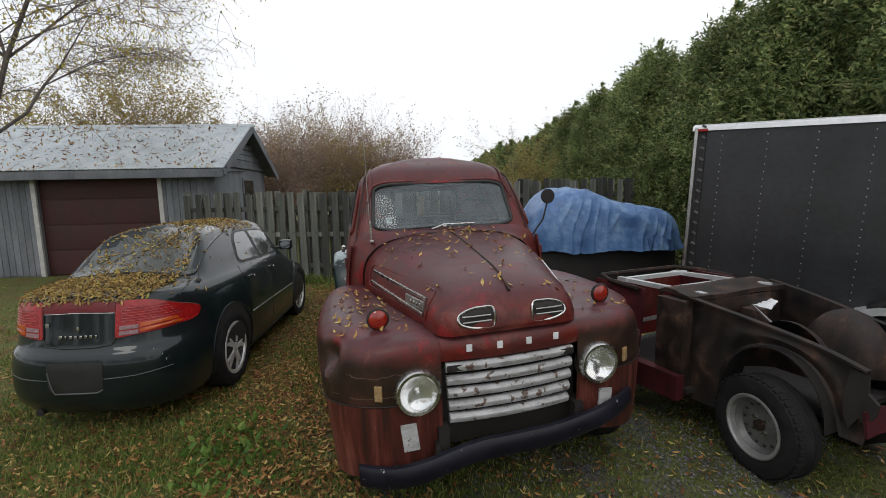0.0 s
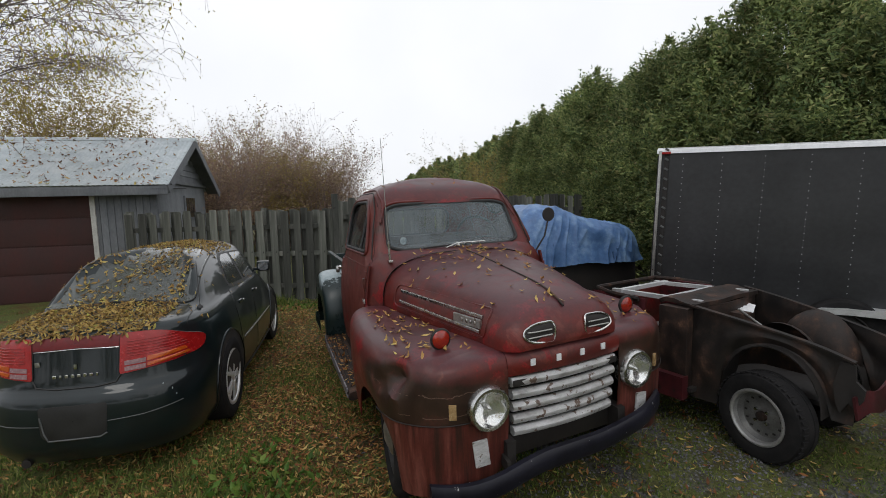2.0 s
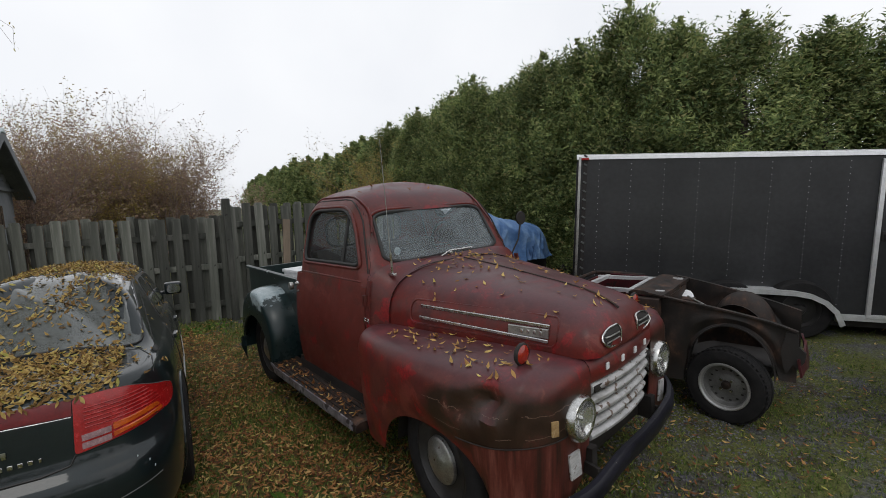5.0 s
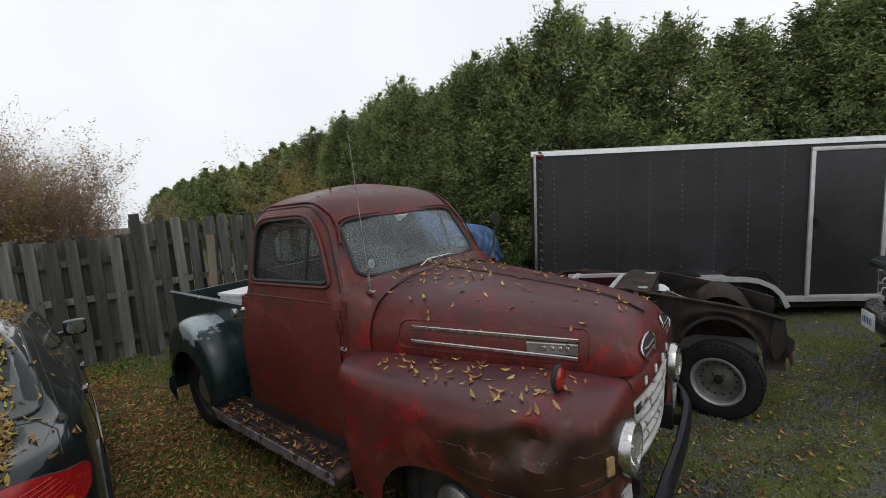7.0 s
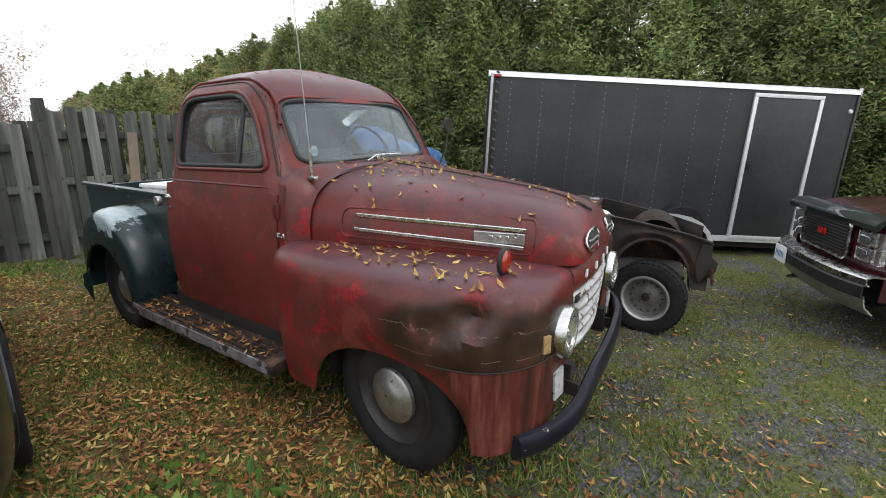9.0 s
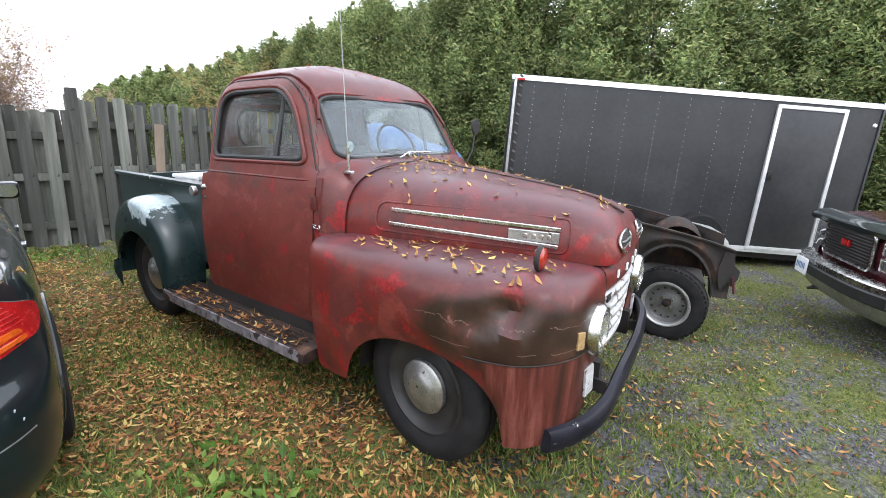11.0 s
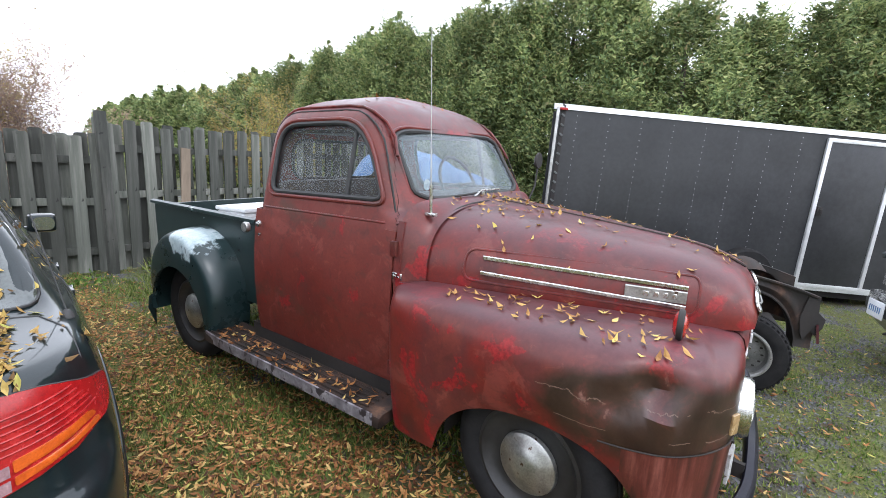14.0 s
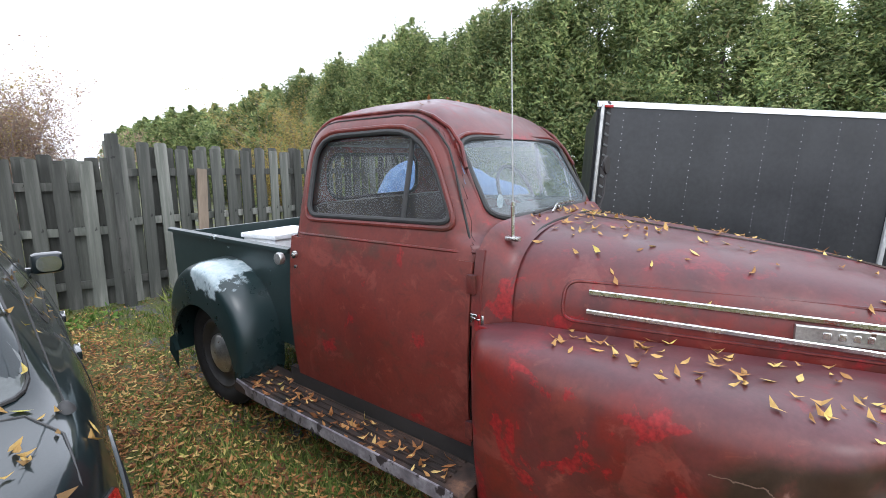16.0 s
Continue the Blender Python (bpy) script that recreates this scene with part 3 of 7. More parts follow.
def mirror_x(bm):
    bmesh.ops.scale(bm, vec=(-1, 1, 1), verts=bm.verts)
    bmesh.ops.reverse_faces(bm, faces=bm.faces)
    return bm


def prism(outline, depth, axis="x", at=0.0, bevel=0.0):
    """A closed outline in the plane across the axis, pushed along it from at to at + depth."""
    bm = bmesh.new()
    put = {"x": lambda u, v, d: (d, u, v), "y": lambda u, v, d: (u, d, v), "z": lambda u, v, d: (u, v, d)}[axis]
    a = [bm.verts.new(put(u, v, at)) for u, v in outline]
    b = [bm.verts.new(put(u, v, at + depth)) for u, v in outline]
    n = len(a)
    for i in range(n):
        bm.faces.new((a[i], a[(i + 1) % n], b[(i + 1) % n], b[i]))
    bm.faces.new(a)
    bm.faces.new(b)
    if bevel:
        bmesh.ops.recalc_face_normals(bm, faces=bm.faces)
        bmesh.ops.bevel(bm, geom=bm.edges[:], offset=bevel, segments=2, profile=0.7, affect="EDGES")
    return bm


def round_rect(w, h, r, n=5):
    """Outline of a rounded rectangle about the origin."""
    pts = []
    for cx, cy, a0 in ((w/2 - r, h/2 - r, 0), (-w/2 + r, h/2 - r, 90), (-w/2 + r, -h/2 + r, 180), (w/2 - r, -h/2 + r, 270)):
        for k in range(n + 1):
            a = radians(a0 + 90 * k / n)
            pts.append((cx + r * math.cos(a), cy + r * math.sin(a)))
    return pts


def bars(name, parent, material, m, n, w, h, gap, depth=0.004):
    """A row of plain raised bars in place of lettering."""
    for i in range(n):
        part(name, box(w, depth, h, ((i - (n - 1) / 2) * (w + gap), 0, 0), 0.0015, 1), material, parent, m=m)

# ---- the setting ----
def height(x, y):
    return 0.02 * noise.noise(Vector((x * 0.7, y * 0.7, 0))) + 0.012 * noise.noise(Vector((x * 2.3, y * 2.3, 3)))


def build_ground():
    bm = bmesh.new()
    xs = sorted(set([-400, -150, -70, -40, -25, -18] + [-14 + 0.35 * i for i in range(72)] + [14, 20, 30, 45, 70, 150, 400]))
    ys = sorted(set([-300, -120, -60, -30, -18, -12] + [-8 + 0.35 * i for i in range(60)] + [15, 18, 24, 32, 45, 70, 120, 250, 600]))
    rows = []
    for y in ys:
        row = []
        for x in xs:
            near = 1 - smooth((math.hypot(x, y - 2) - 12) / 8)
            row.append((x, y, near * height(x, y)))
        rows.append(row)
    ob = part("ground", grid(rows), M_GROUND, None, sharp=180)
    tagged(ob, "leaf-strewn grass and gravel yard, damp and uneven", "ground", kind="structure")


build_ground()


# ---- shed with garage door ----
def build_shed():
    # local: x along the front wall to the left (negative), y into the building, origin at the front right corner
    m = pose(-3.45, 7.95, 0, 0, 0, -7)
    shed = thing("shed", m, "grey wooden garage shed with metal roof and red door", "shed")
    L, D, E, R, T = 9.0, 3.5, 2.32, 3.28, 0.12
    dx0, dx1, dh = -3.55, -1.15, 2.12      # door opening
    def wall(name, x0, x1, z0, z1):
        part(name, box(x1 - x0, T, z1 - z0, ((x0 + x1) / 2, T / 2, (z0 + z1) / 2)), M_SHED, shed)
    wall("wall", -L, dx0, 0, E)
    wall("wall", dx1, 0, 0, E)
    wall("wall", dx0, dx1, dh, E)
    # vertical boards on the front
    x = -L + 0.06
    while x < -0.02:
        z0 = dh + 0.12 if dx0 - 0.06 < x < dx1 + 0.06 else 0.02
        part("siding_board", box(0.118, 0.02, E - z0 - 0.02, (x, -0.012, (E + z0) / 2), 0.004, 1), M_SHED, shed)
        x += 0.125
    gable = [(0, 0), (D, 0), (D, E), (D / 2, R - 0.05), (0, E)]
    part("gable_wall", prism(gable, T, "x", -T - 0.001), M_SHED, shed)
    part("gable_wall", prism(gable, T, "x", -L), M_SHED, shed)
    part("wall", box(L, T, E, (-L / 2, D - T / 2, E / 2)), M_SHED, shed)
    for k in range(6):                      # clapboards in the gable
        z = E + 0.02 + 0.14 * k
        half = (R - 0.08 - z) / (R - E) * D / 2
        if half > 0.1:
            part("gable_board", box(0.022, 2 * half, 0.13, (0.012, D / 2, z + 0.06), 0.004, 1), M_SHED, shed)
    # side wall boards below the gable
    part("gable_beam", box(0.05, D + 0.3, 0.07, (0.03, D / 2, E - 0.02), 0.008), M_SHED, shed)
    # roof slopes with overhang, corrugated sheets
    ov, sl = 0.34, math.atan2(R - E, D / 2)
    for side in (0, 1):
        rows = []
        n = 260
        for i in range(n + 1):
            x = -L - 0.3 + (L + 0.62) * i / n
            wv = 0.008 * math.cos(i / n * (L + 0.62) / 0.09 * 2 * math.pi)
            p0 = (-ov, E - ov * math.tan(sl)) if side == 0 else (D + ov, E - ov * math.tan(sl))
            p1 = (D / 2, R)
            rows.append([(x, p0[0] + (p1[0] - p0[0]) * t, p0[1] + (p1[1] - p0[1]) * t + 0.05 + wv) for t in (0, 0.33, 0.66, 1)])
        part("roof", grid(rows, thick=0.008), M_ROOF, shed, "pale corrugated metal roof")
    part("ridge_cap", prism([(D / 2 - 0.14, R - 0.01), (D / 2, R + 0.075), (D / 2 + 0.14, R - 0.01)], L + 0.66, "x", -L - 0.32), M_ROOF, shed)
    part("fascia", box(L + 0.6, 0.03, 0.17, (-L / 2, -ov + 0.02, E - ov * math.tan(sl) - 0.05), 0.005), M_SHED, shed)
    for a, b in (((-ov, E - ov * math.tan(sl)), (D / 2, R)), ((D + ov, E - ov * math.tan(sl)), (D / 2, R))):
        part("barge_board", strip([(0.31, a[0], a[1] - 0.04), (0.31, b[0], b[1] - 0.04)], (0, 0, 1), 0.17, 0.03), M_SHED, shed)
        part("soffit", grid([[(0.31, a[0], a[1] - 0.02), (0.31, b[0], b[1] - 0.02)], [(0, a[0], a[1] - 0.02), (0, b[0], b[1] - 0.02)]]), M_SHED, shed)
    # small side window
    win = part("window", box(0.05, 0.75, 0.55, (0.012, D * 0.58, 1.75), 0.008), M_SHED, shed, "small dim side window")
    for k in range(4):
        part("pane", box(0.012, 0.15, 0.45, (0.042, D * 0.58 - 0.26 + 0.175 * k, 1.75)), M_CARGLASS, win)
    # garage door and its frame
    gd = part("garage_door", box(dx1 - dx0, 0.04, dh, ((dx0 + dx1) / 2, 0.09, dh / 2)), M_GARAGE, shed, "dull red-brown panelled garage door")
    for r in range(4):
        part("door_panel", box(dx1 - dx0 - 0.04, 0.02, 0.50, ((dx0 + dx1) / 2, 0.066, 0.27 + 0.53 * r), 0.008), M_GARAGE, gd)
    for x in (dx0 - 0.04, dx1 + 0.04):
        part("door_trim", box(0.085, 0.05, dh + 0.08, (x, -0.028, (dh + 0.08) / 2), 0.006), M_TRIM, shed)
    part("door_trim", box(dx1 - dx0 + 0.17, 0.05, 0.075, ((dx0 + dx1) / 2, -0.03, dh + 0.04), 0.006), M_TRIM, shed)
    part("cable", tube([(0.34, -0.25, E - 0.12), (0.2, 0.1, E - 0.22), (0.06, 0.8, E - 0.16), (0.06, 1.7, E - 0.12)], 0.012, 6), M_RUBBER, shed)


build_shed()


# ---- board-on-board fence ----
def fence_run(fence, p0, p1, h, seed, lean=0.0):
    rnd = random.Random(seed)
    d = Vector((p1[0] - p0[0], p1[1] - p0[1], 0))
    length = d.length
    d.normalize()
    yaw = math.degrees(math.atan2(d.y, d.x))
    base = pose(p0[0], p0[1], 0, 0, 0, yaw)
    shapes = []
    for k in range(5):
        w = 0.118 + 0.012 * rnd.random()
        outline = [(-w / 2, 0), (w / 2, 0), (w / 2, 1 - 0.012 * rnd.random()), (w / 2 - 0.02, 1), (-w / 2 + 0.02, 1), (-w / 2, 1 - 0.012 * rnd.random())]
        bm = prism(outline, 0.02, "y", -0.01)
        shapes.append(part("board", bm, M_FENCE, fence, m=base @ pose(0.01 + k * 0.001, -0.03, 0.04) @ Matrix.Diagonal((1, 1, h - 0.05, 1))))
    n = int(length / 0.105)
    for i in range(n):
        s = rnd.choice(shapes)
        front = i % 2 == 0
        hh = h - 0.05 + rnd.uniform(-0.035, 0.035)
        share("board", s, fence, base @ pose(0.06 + 0.105 * i + rnd.uniform(-0.012, 0.012), -0.048 if front else 0.048, 0.03, rnd.uniform(-0.8, 0.8), rnd.uniform(-0.9, 0.9), rnd.uniform(-2, 2)) @ Matrix.Diagonal((1, 1, hh, 1)))
    for z in (0.28, h * 0.52, h - 0.32):
        part("rail", box(length, 0.04, 0.085, (length / 2, 0, z), 0.006), M_FENCE, fence, m=base)
    k = 0.0
    while k <= length:
        part("post", box(0.09, 0.09, h + 0.02, (k, 0.05, (h + 0.02) / 2), 0.006), M_FENCE, fence, m=base)
        k += 2.4


fence_low = thing("fence", pose(0, 0, 0), "weathered grey wooden board fence, lower run by the shed", "fence")
FENCE_POST = (-0.30, 5.75)
fence_run(fence_low, (-3.75, 7.05), FENCE_POST, 1.665, 3)
fence_high = thing("fence", pose(0, 0, 0), "weathered grey wooden board fence, taller run behind the truck", "fence")
fence_run(fence_high, FENCE_POST, (5.2, 6.0), 1.81, 5)
part("post", box(0.10, 0.10, 1.90, (FENCE_POST[0] - 0.02, FENCE_POST[1] - 0.09, 0.95), 0.008), M_FENCE, fence_high)
plank = part("plank", box(0.12, 0.022, 1.55, (0, 0, 0.775), 0.004), M_WOOD, None)
plank.matrix_basis = pose(0.42, 5.45, 0.0, -7, 7, 4)
tagged(plank, "raw brown plank leaning against the fence", "plank")


# ---- trees ----
def leaf_quads(rnd, places, size, flat=0.3, long=1.6):
    """Many small bent leaves, each at a place with a direction: vertices and faces."""
    vs, fs = [], []
    for p, d in places:
        s = size * rnd.uniform(0.6, 1.35)
        d = Vector(d).normalized()
        a = d.cross(Vector((rnd.uniform(-1, 1), rnd.uniform(-1, 1), rnd.uniform(-1, 1)))).normalized()
        b = d.cross(a)
        i = len(vs)
        p = Vector(p)
        vs += [p, p + d * s * long * 0.5 + a * s * 0.36, p + d * s * long + b * s * flat, p + d * s * long * 0.5 - a * s * 0.36]
        fs.append((i, i + 1, i + 2, i + 3))
    return vs, fs


def leaf_tris(rnd, places, size, long):
    """Small pointed sprays, one triangle each."""
    vs, fs = [], []
    for p, d, n in places:
        s = size * rnd.uniform(0.6, 1.4)
        d = Vector(d).normalized()
        a = d.cross(Vector(n)).normalized()
        i = len(vs)
        p = Vector(p)
        vs += [p - a * s * 0.42, p + a * s * 0.42 + d * s * 0.3, p + d * s * long]
        fs.append((i, i + 1, i + 2))
    return vs, fs


def leafy(name, vs, fs, material, parent):
    me = bpy.data.meshes.new(name)
    me.from_pydata([tuple(v) for v in vs], [], fs)
    me.materials.append(material)
    ob = new(name, me)
    ob.parent = parent
    return ob


def cedar(seed, h, w, sprays, size=0.05):
    """A narrow evergreen: trunk, and flat sprays set in upward-turned clumps on an uneven cone."""
    rnd = random.Random(seed)
    tree = thing("cedar_tree", pose(0, 0, 0), "dense green cedar tree in a tall hedge", "tree", "cedars in the hedge")
    part("trunk", tube([(0, 0, 0), (0.03, 0.02, h * 0.5), (0, 0, h * 0.93)], [0.11, 0.07, 0.015], 7), M_BARK, tree)
    places = []
    clumps = []
    for i in range(sprays // 64):
        z = h * (0.03 + 0.95 * rnd.random() ** 0.85)
        t = z / h
        r = w * (0.78 + 0.22 * math.sin(math.pi * min(1, t * 1.2 + 0.1))) * (1 - smooth((t - 0.70) / 0.36) * 0.80)
        a = rnd.uniform(0, 2 * math.pi)
        k = r * (rnd.uniform(0.62, 1.10) if rnd.random() < 0.85 else rnd.uniform(0.2, 0.6)) * (1 + 0.20 * math.sin(3 * a + seed) * math.sin(5 * t + seed))
        clumps.append((Vector((k * math.cos(a), k * math.sin(a), z)), a, rnd.uniform(0.17, 0.40)))
    for k in range(22):                     # leaders at the top, a few of them standing clear
        a, lift = rnd.uniform(0, 6.28), rnd.random()
        r = 0.34 * (1 - lift) * rnd.random()
        clumps.append((Vector((r * math.cos(a), r * math.sin(a), h * (0.93 + 0.13 * lift))), a, 0.10 * (1.1 - 0.5 * lift)))
    for c, a, wide in clumps:
        out = Vector((math.cos(a), math.sin(a), 0))
        tang = Vector((-math.sin(a), math.cos(a), 0))
        for j in range(64 if wide > 0.12 else 24):
            # a plume: broad at its foot, drawn out to an upturned tip
            v = rnd.triangular(-0.9, 1.15, -0.3)
            taper = 1.0 - 0.62 * max(0.0, v)
            u, q = rnd.gauss(0, 0.40) * taper, rnd.gauss(0, 0.30) * taper + 0.28 * v
            p = c + tang * u * wide + Vector((0, 0, 1)) * v * wide + out * (q - 0.1 * abs(u)) * wide
            n = out * rnd.uniform(0.1, 1.0) + Vector((rnd.gauss(0, 0.45), rnd.gauss(0, 0.45), rnd.uniform(0.2, 1.2)))
            d = out * rnd.uniform(0.0, 0.9) + Vector((0, 0, 1)) * rnd.uniform(-0.5, 0.8) + tang * rnd.uniform(-1, 1)
            places.append((p, d, n))
    vs, fs = leaf_tris(rnd, places, size, 2.0)
    leafy("crown", vs, fs, M_CEDAR, tree)
    return tree


def hedge():
    near = [cedar(11 + k, 4.75, 1.15, 44000, 0.0395) for k in range(4)]
    far = [cedar(31 + k, 4.75, 1.15, 10000, 0.082) for k in range(3)]
    rnd = random.Random(5)
    spots = []
    y = -6.0
    while y < 46:
        back = 0.42 * max(0.0, 3.0 - y)
        spots.append((5.9 + 0.15 * y + back + rnd.uniform(-0.3, 0.25), y, y < 13))
        if y < 14 and len(spots) % 3 != 0:
            spots.append((7.3 + 0.15 * y + back + rnd.uniform(-0.2, 0.3), y + 0.5, False))
        y += 0.98 if y < 16 else 1.2
    used = []
    for i, (x, y, close) in enumerate(spots):
        sc = rnd.uniform(0.9, 1.08) * (1.0 - 0.10 * smooth((y - 3) / 12) - 0.03 * smooth((y - 20) / 15) - 0.07 * smooth((2.5 - y) / 3))
        m = pose(x, y, 0, rnd.uniform(-2, 2), rnd.uniform(-2, 2), rnd.uniform(0, 360)) @ Matrix.Diagonal((1.0, 1.0, sc, 1))
        src = (near if close else far)[i % (4 if close else 3)]
        if src not in used:
            used.append(src)
            src.matrix_basis = m
        else:
            copy_thing(src, m).matrix_basis = m


hedge()


def branchy(seed, h, spread, levels, thick, up=0.5):
    """Branching limbs: a list of polylines with radii, and the twig ends."""
    rnd = random.Random(seed)
    lines, ends = [], []

    def grow(p, d, length, r, lev):
        pts, rad = [p.copy()], [r]
        n = 5
        q = p.copy()
        dd = d.copy()
        for i in range(n):
            dd = (dd + Vector((rnd.gauss(0, 0.16), rnd.gauss(0, 0.16), rnd.gauss(0, 0.12) + 0.03 * up))).normalized()
            q = q + dd * length / n
            pts.append(q.copy())
            rad.append(r * (1 - 0.62 * (i + 1) / n))
            if lev < levels and i >= 1:
                for _ in range(2 if lev else 3):
                    if rnd.random() < 0.85:
                        a = rnd.uniform(0, 6.28)
                        s = Vector((math.cos(a), math.sin(a), rnd.uniform(-0.3, 0.6) * up)) * spread
                        grow(q.copy(), (dd + s).normalized(), length * rnd.uniform(0.42, 0.66), rad[-1] * 0.62, lev + 1)
        lines.append((pts, rad))
        if lev >= levels - 1:
            ends.extend(pts[1:])

    grow(Vector((0, 0, 0)), Vector((0, 0, 1)), h, thick, 0)
    return lines, ends, rnd


def limbs_mesh(lines, seg=5):
    vs, fs = [], []
    for pts, rad in lines:
        s = seg if rad[0] > 0.02 else 3
        if rad[0] < 0.008:
            pts, rad = [pts[0], pts[len(pts) // 2], pts[-1]], [rad[0], rad[len(rad) // 2], rad[-1]]
        base = len(vs)
        for i, p in enumerate(pts):
            d = (pts[min(i + 1, len(pts) - 1)] - pts[max(i - 1, 0)]).normalized()
            a = d.cross(Vector((0.3, 0.9, 0.2))).normalized()
            b = d.cross(a)
            for k in range(s):
                c = 2 * math.pi * k / s
                vs.append(p + (a * math.cos(c) + b * math.sin(c)) * max(rad[i], 0.0025))
        for i in range(len(pts) - 1):
            for k in range(s):
                fs.append((base + i * s + k, base + i * s + (k + 1) % s, base + (i + 1) * s + (k + 1) % s, base + (i + 1) * s + k))
    return vs, fs


def bush_tree(seed, h, leaf, leaf_mat, per_end, label):
    tree = thing("tree", pose(0, 0, 0), label, "tree", "autumn trees behind the fence")
    lines, ends = [], []
    rnd = random.Random(seed)
    for k in range(6):                      # several stems from one stool, leaning apart
        ls, es, _ = branchy(seed + 7 * k, h * rnd.uniform(0.55, 1.0), 0.6, 2, h * 0.009, 1.0)
        m = pose(rnd.gauss(0, 0.5), rnd.gauss(0, 0.5), 0, rnd.uniform(-24, 24), rnd.uniform(-24, 24), rnd.uniform(0, 360))
        lines += [([m @ p for p in ps], rs) for ps, rs in ls]
        ends += [m @ p for p in es]
    vs, fs = limbs_mesh(lines)
    leafy("trunk", vs, fs, M_TWIG, tree)
    places = [(p + Vector((rnd.gauss(0, 0.09), rnd.gauss(0, 0.09), rnd.gauss(0, 0.09))), (rnd.uniform(-1, 1), rnd.uniform(-1, 1), rnd.uniform(-0.8, 0.4)), (rnd.uniform(-1, 1), rnd.uniform(-1, 1), 1)) for p in ends for _ in range(per_end) if rnd.random() < 0.75]
    vs, fs = leaf_tris(rnd, places, leaf, 1.3)
    leafy("crown", vs, fs, leaf_mat, tree)
    return tree


def background_trees():
    a = bush_tree(2, 3.5, 0.06, M_RUSSET, 5, "thin autumn tree with russet leaves behind the fence")
    b = bush_tree(8, 3.2, 0.05, M_RUSSET, 2, "bare purple-brown brush with few leaves behind the fence")
    c = bush_tree(14, 4.3, 0.065, M_OLIVE, 8, "autumn tree with yellow-brown leaves behind the fence")
    rnd = random.Random(9)
    used = {a: 0, b: 0, c: 0}
    for i in range(66):
        k = i / 65
        y = rnd.uniform(13, 26)
        yaw = radians(-34 + 42 * k)            # fan of directions behind the fence
        x = -1 + math.tan(yaw) * (y + 2)
        src = c if i % 21 == 6 else rnd.choice((a, b, b))
        m = pose(x, y, 0, rnd.uniform(-4, 4), rnd.uniform(-4, 4), rnd.uniform(0, 360)) @ Matrix.Scale(rnd.uniform(0.75, 1.1) * (y / 19) ** 0.6, 4)
        if used[src] == 0:
            src.matrix_basis = m
        else:
            copy_thing(src, m).matrix_basis = m
        used[src] += 1


    for x, y, s in ((-7.0, 15.0, 1.02), (-5.6, 14.2, 0.9), (-8.6, 15.5, 1.0), (-0.9, 15.5, 0.66), (-1.3, 16.2, 0.58), (-0.6, 16.4, 0.55), (4.1, 9.0, 0.50)):
        m = pose(x, y, 0, 0, 0, 40 * x) @ Matrix.Scale(s, 4)
        copy_thing(c, m).matrix_basis = m
    # the far side of the yard, behind the camera and beyond the sedan: seen in glass and paint
    for i in range(16):
        k = i / 15
        x, y = (-20 + 36 * k, -19.5) if i % 2 else (-19.0 - 2 * k, -16 + 24 * k)
        src = rnd.choice((a, b, c))
        m = pose(x + rnd.uniform(-1, 1), y + rnd.uniform(-1.2, 1.2), 0, 0, 0, rnd.uniform(0, 360)) @ Matrix.Scale(rnd.uniform(0.8, 1.15), 4)
        copy_thing(src, m).matrix_basis = m


background_trees()


def overhanging_tree():
    """The tall tree by the shed, its drooping outer branches thinly hung with yellow leaves."""
    tree = thing("tree", pose(-6.3, 5.4, 0, 0, 0, 20), "tall tree with drooping twigs and sparse yellow leaves", "tree")
    lines, ends, rnd = branchy(31, 6.4, 0.92, 3, 0.06, 0.3)
    part_vs, part_fs = limbs_mesh(lines, 6)
    leafy("trunk", part_vs, part_fs, M_BARK, tree)
    hang, tips = [], []
    for p in ends:
        for _ in range(2):
            q = p.copy()
            pts = [q.copy()]
            d = Vector((rnd.gauss(0, 0.7), rnd.gauss(0, 0.7), 0.1))
            for i in range(5):
                d = (d + Vector((rnd.gauss(0, 0.34), rnd.gauss(0, 0.34), rnd.gauss(-0.16, 0.25)))).normalized()
                q = q + d * 0.17
                pts.append(q.copy())
                tips.append(q.copy())
            hang.append((pts, [0.005, 0.004, 0.0035, 0.003, 0.003, 0.0025]))
    vs, fs = limbs_mesh(hang, 3)
    leafy("branch_spray", vs, fs, M_TWIG, tree)
    places = [(p + Vector((rnd.gauss(0, 0.05), rnd.gauss(0, 0.05), rnd.gauss(0, 0.05))), (rnd.uniform(-1, 1), rnd.uniform(-1, 1), -1)) for p in tips for _ in range(2) if rnd.random() < 0.3 + 0.5 * (noise.noise(p * 1.1) > 0.05)]
    vs, fs = leaf_quads(rnd, places, 0.032, 0.15, 1.9)
    leafy("crown", vs, fs, M_YELLOW, tree)


overhanging_tree()

# ---- the old red pickup ----
pickup = thing("pickup_truck", pose(0, 0, 0), "weathered red 1950s pickup truck with green bed, leaf-strewn", "pickup truck")


def both(name, make, material, parent, label=""):
    """The same part on both flanks."""
    return part(name, make(), material, parent, label), part(name, mirror_x(make()), material, parent, label)


def rounded(key, cut):
    """Closed outline through corner points, each rounded over a length of its own."""
    pts, n = [], len(key)
    for i in range(n):
        p0, p1, p2 = (Vector(key[(i + d) % n]) for d in (-1, 0, 1))
        a = p1 + (p0 - p1).normalized() * min(cut[i], (p0 - p1).length * 0.48)
        b = p1 + (p2 - p1).normalized() * min(cut[i], (p2 - p1).length * 0.48)
        for k in range(6):
            t = k / 5
            q = a * (1 - t) ** 2 + p1 * 2 * t * (1 - t) + b * t * t
            pts.append((q.x, q.y))
    return pts


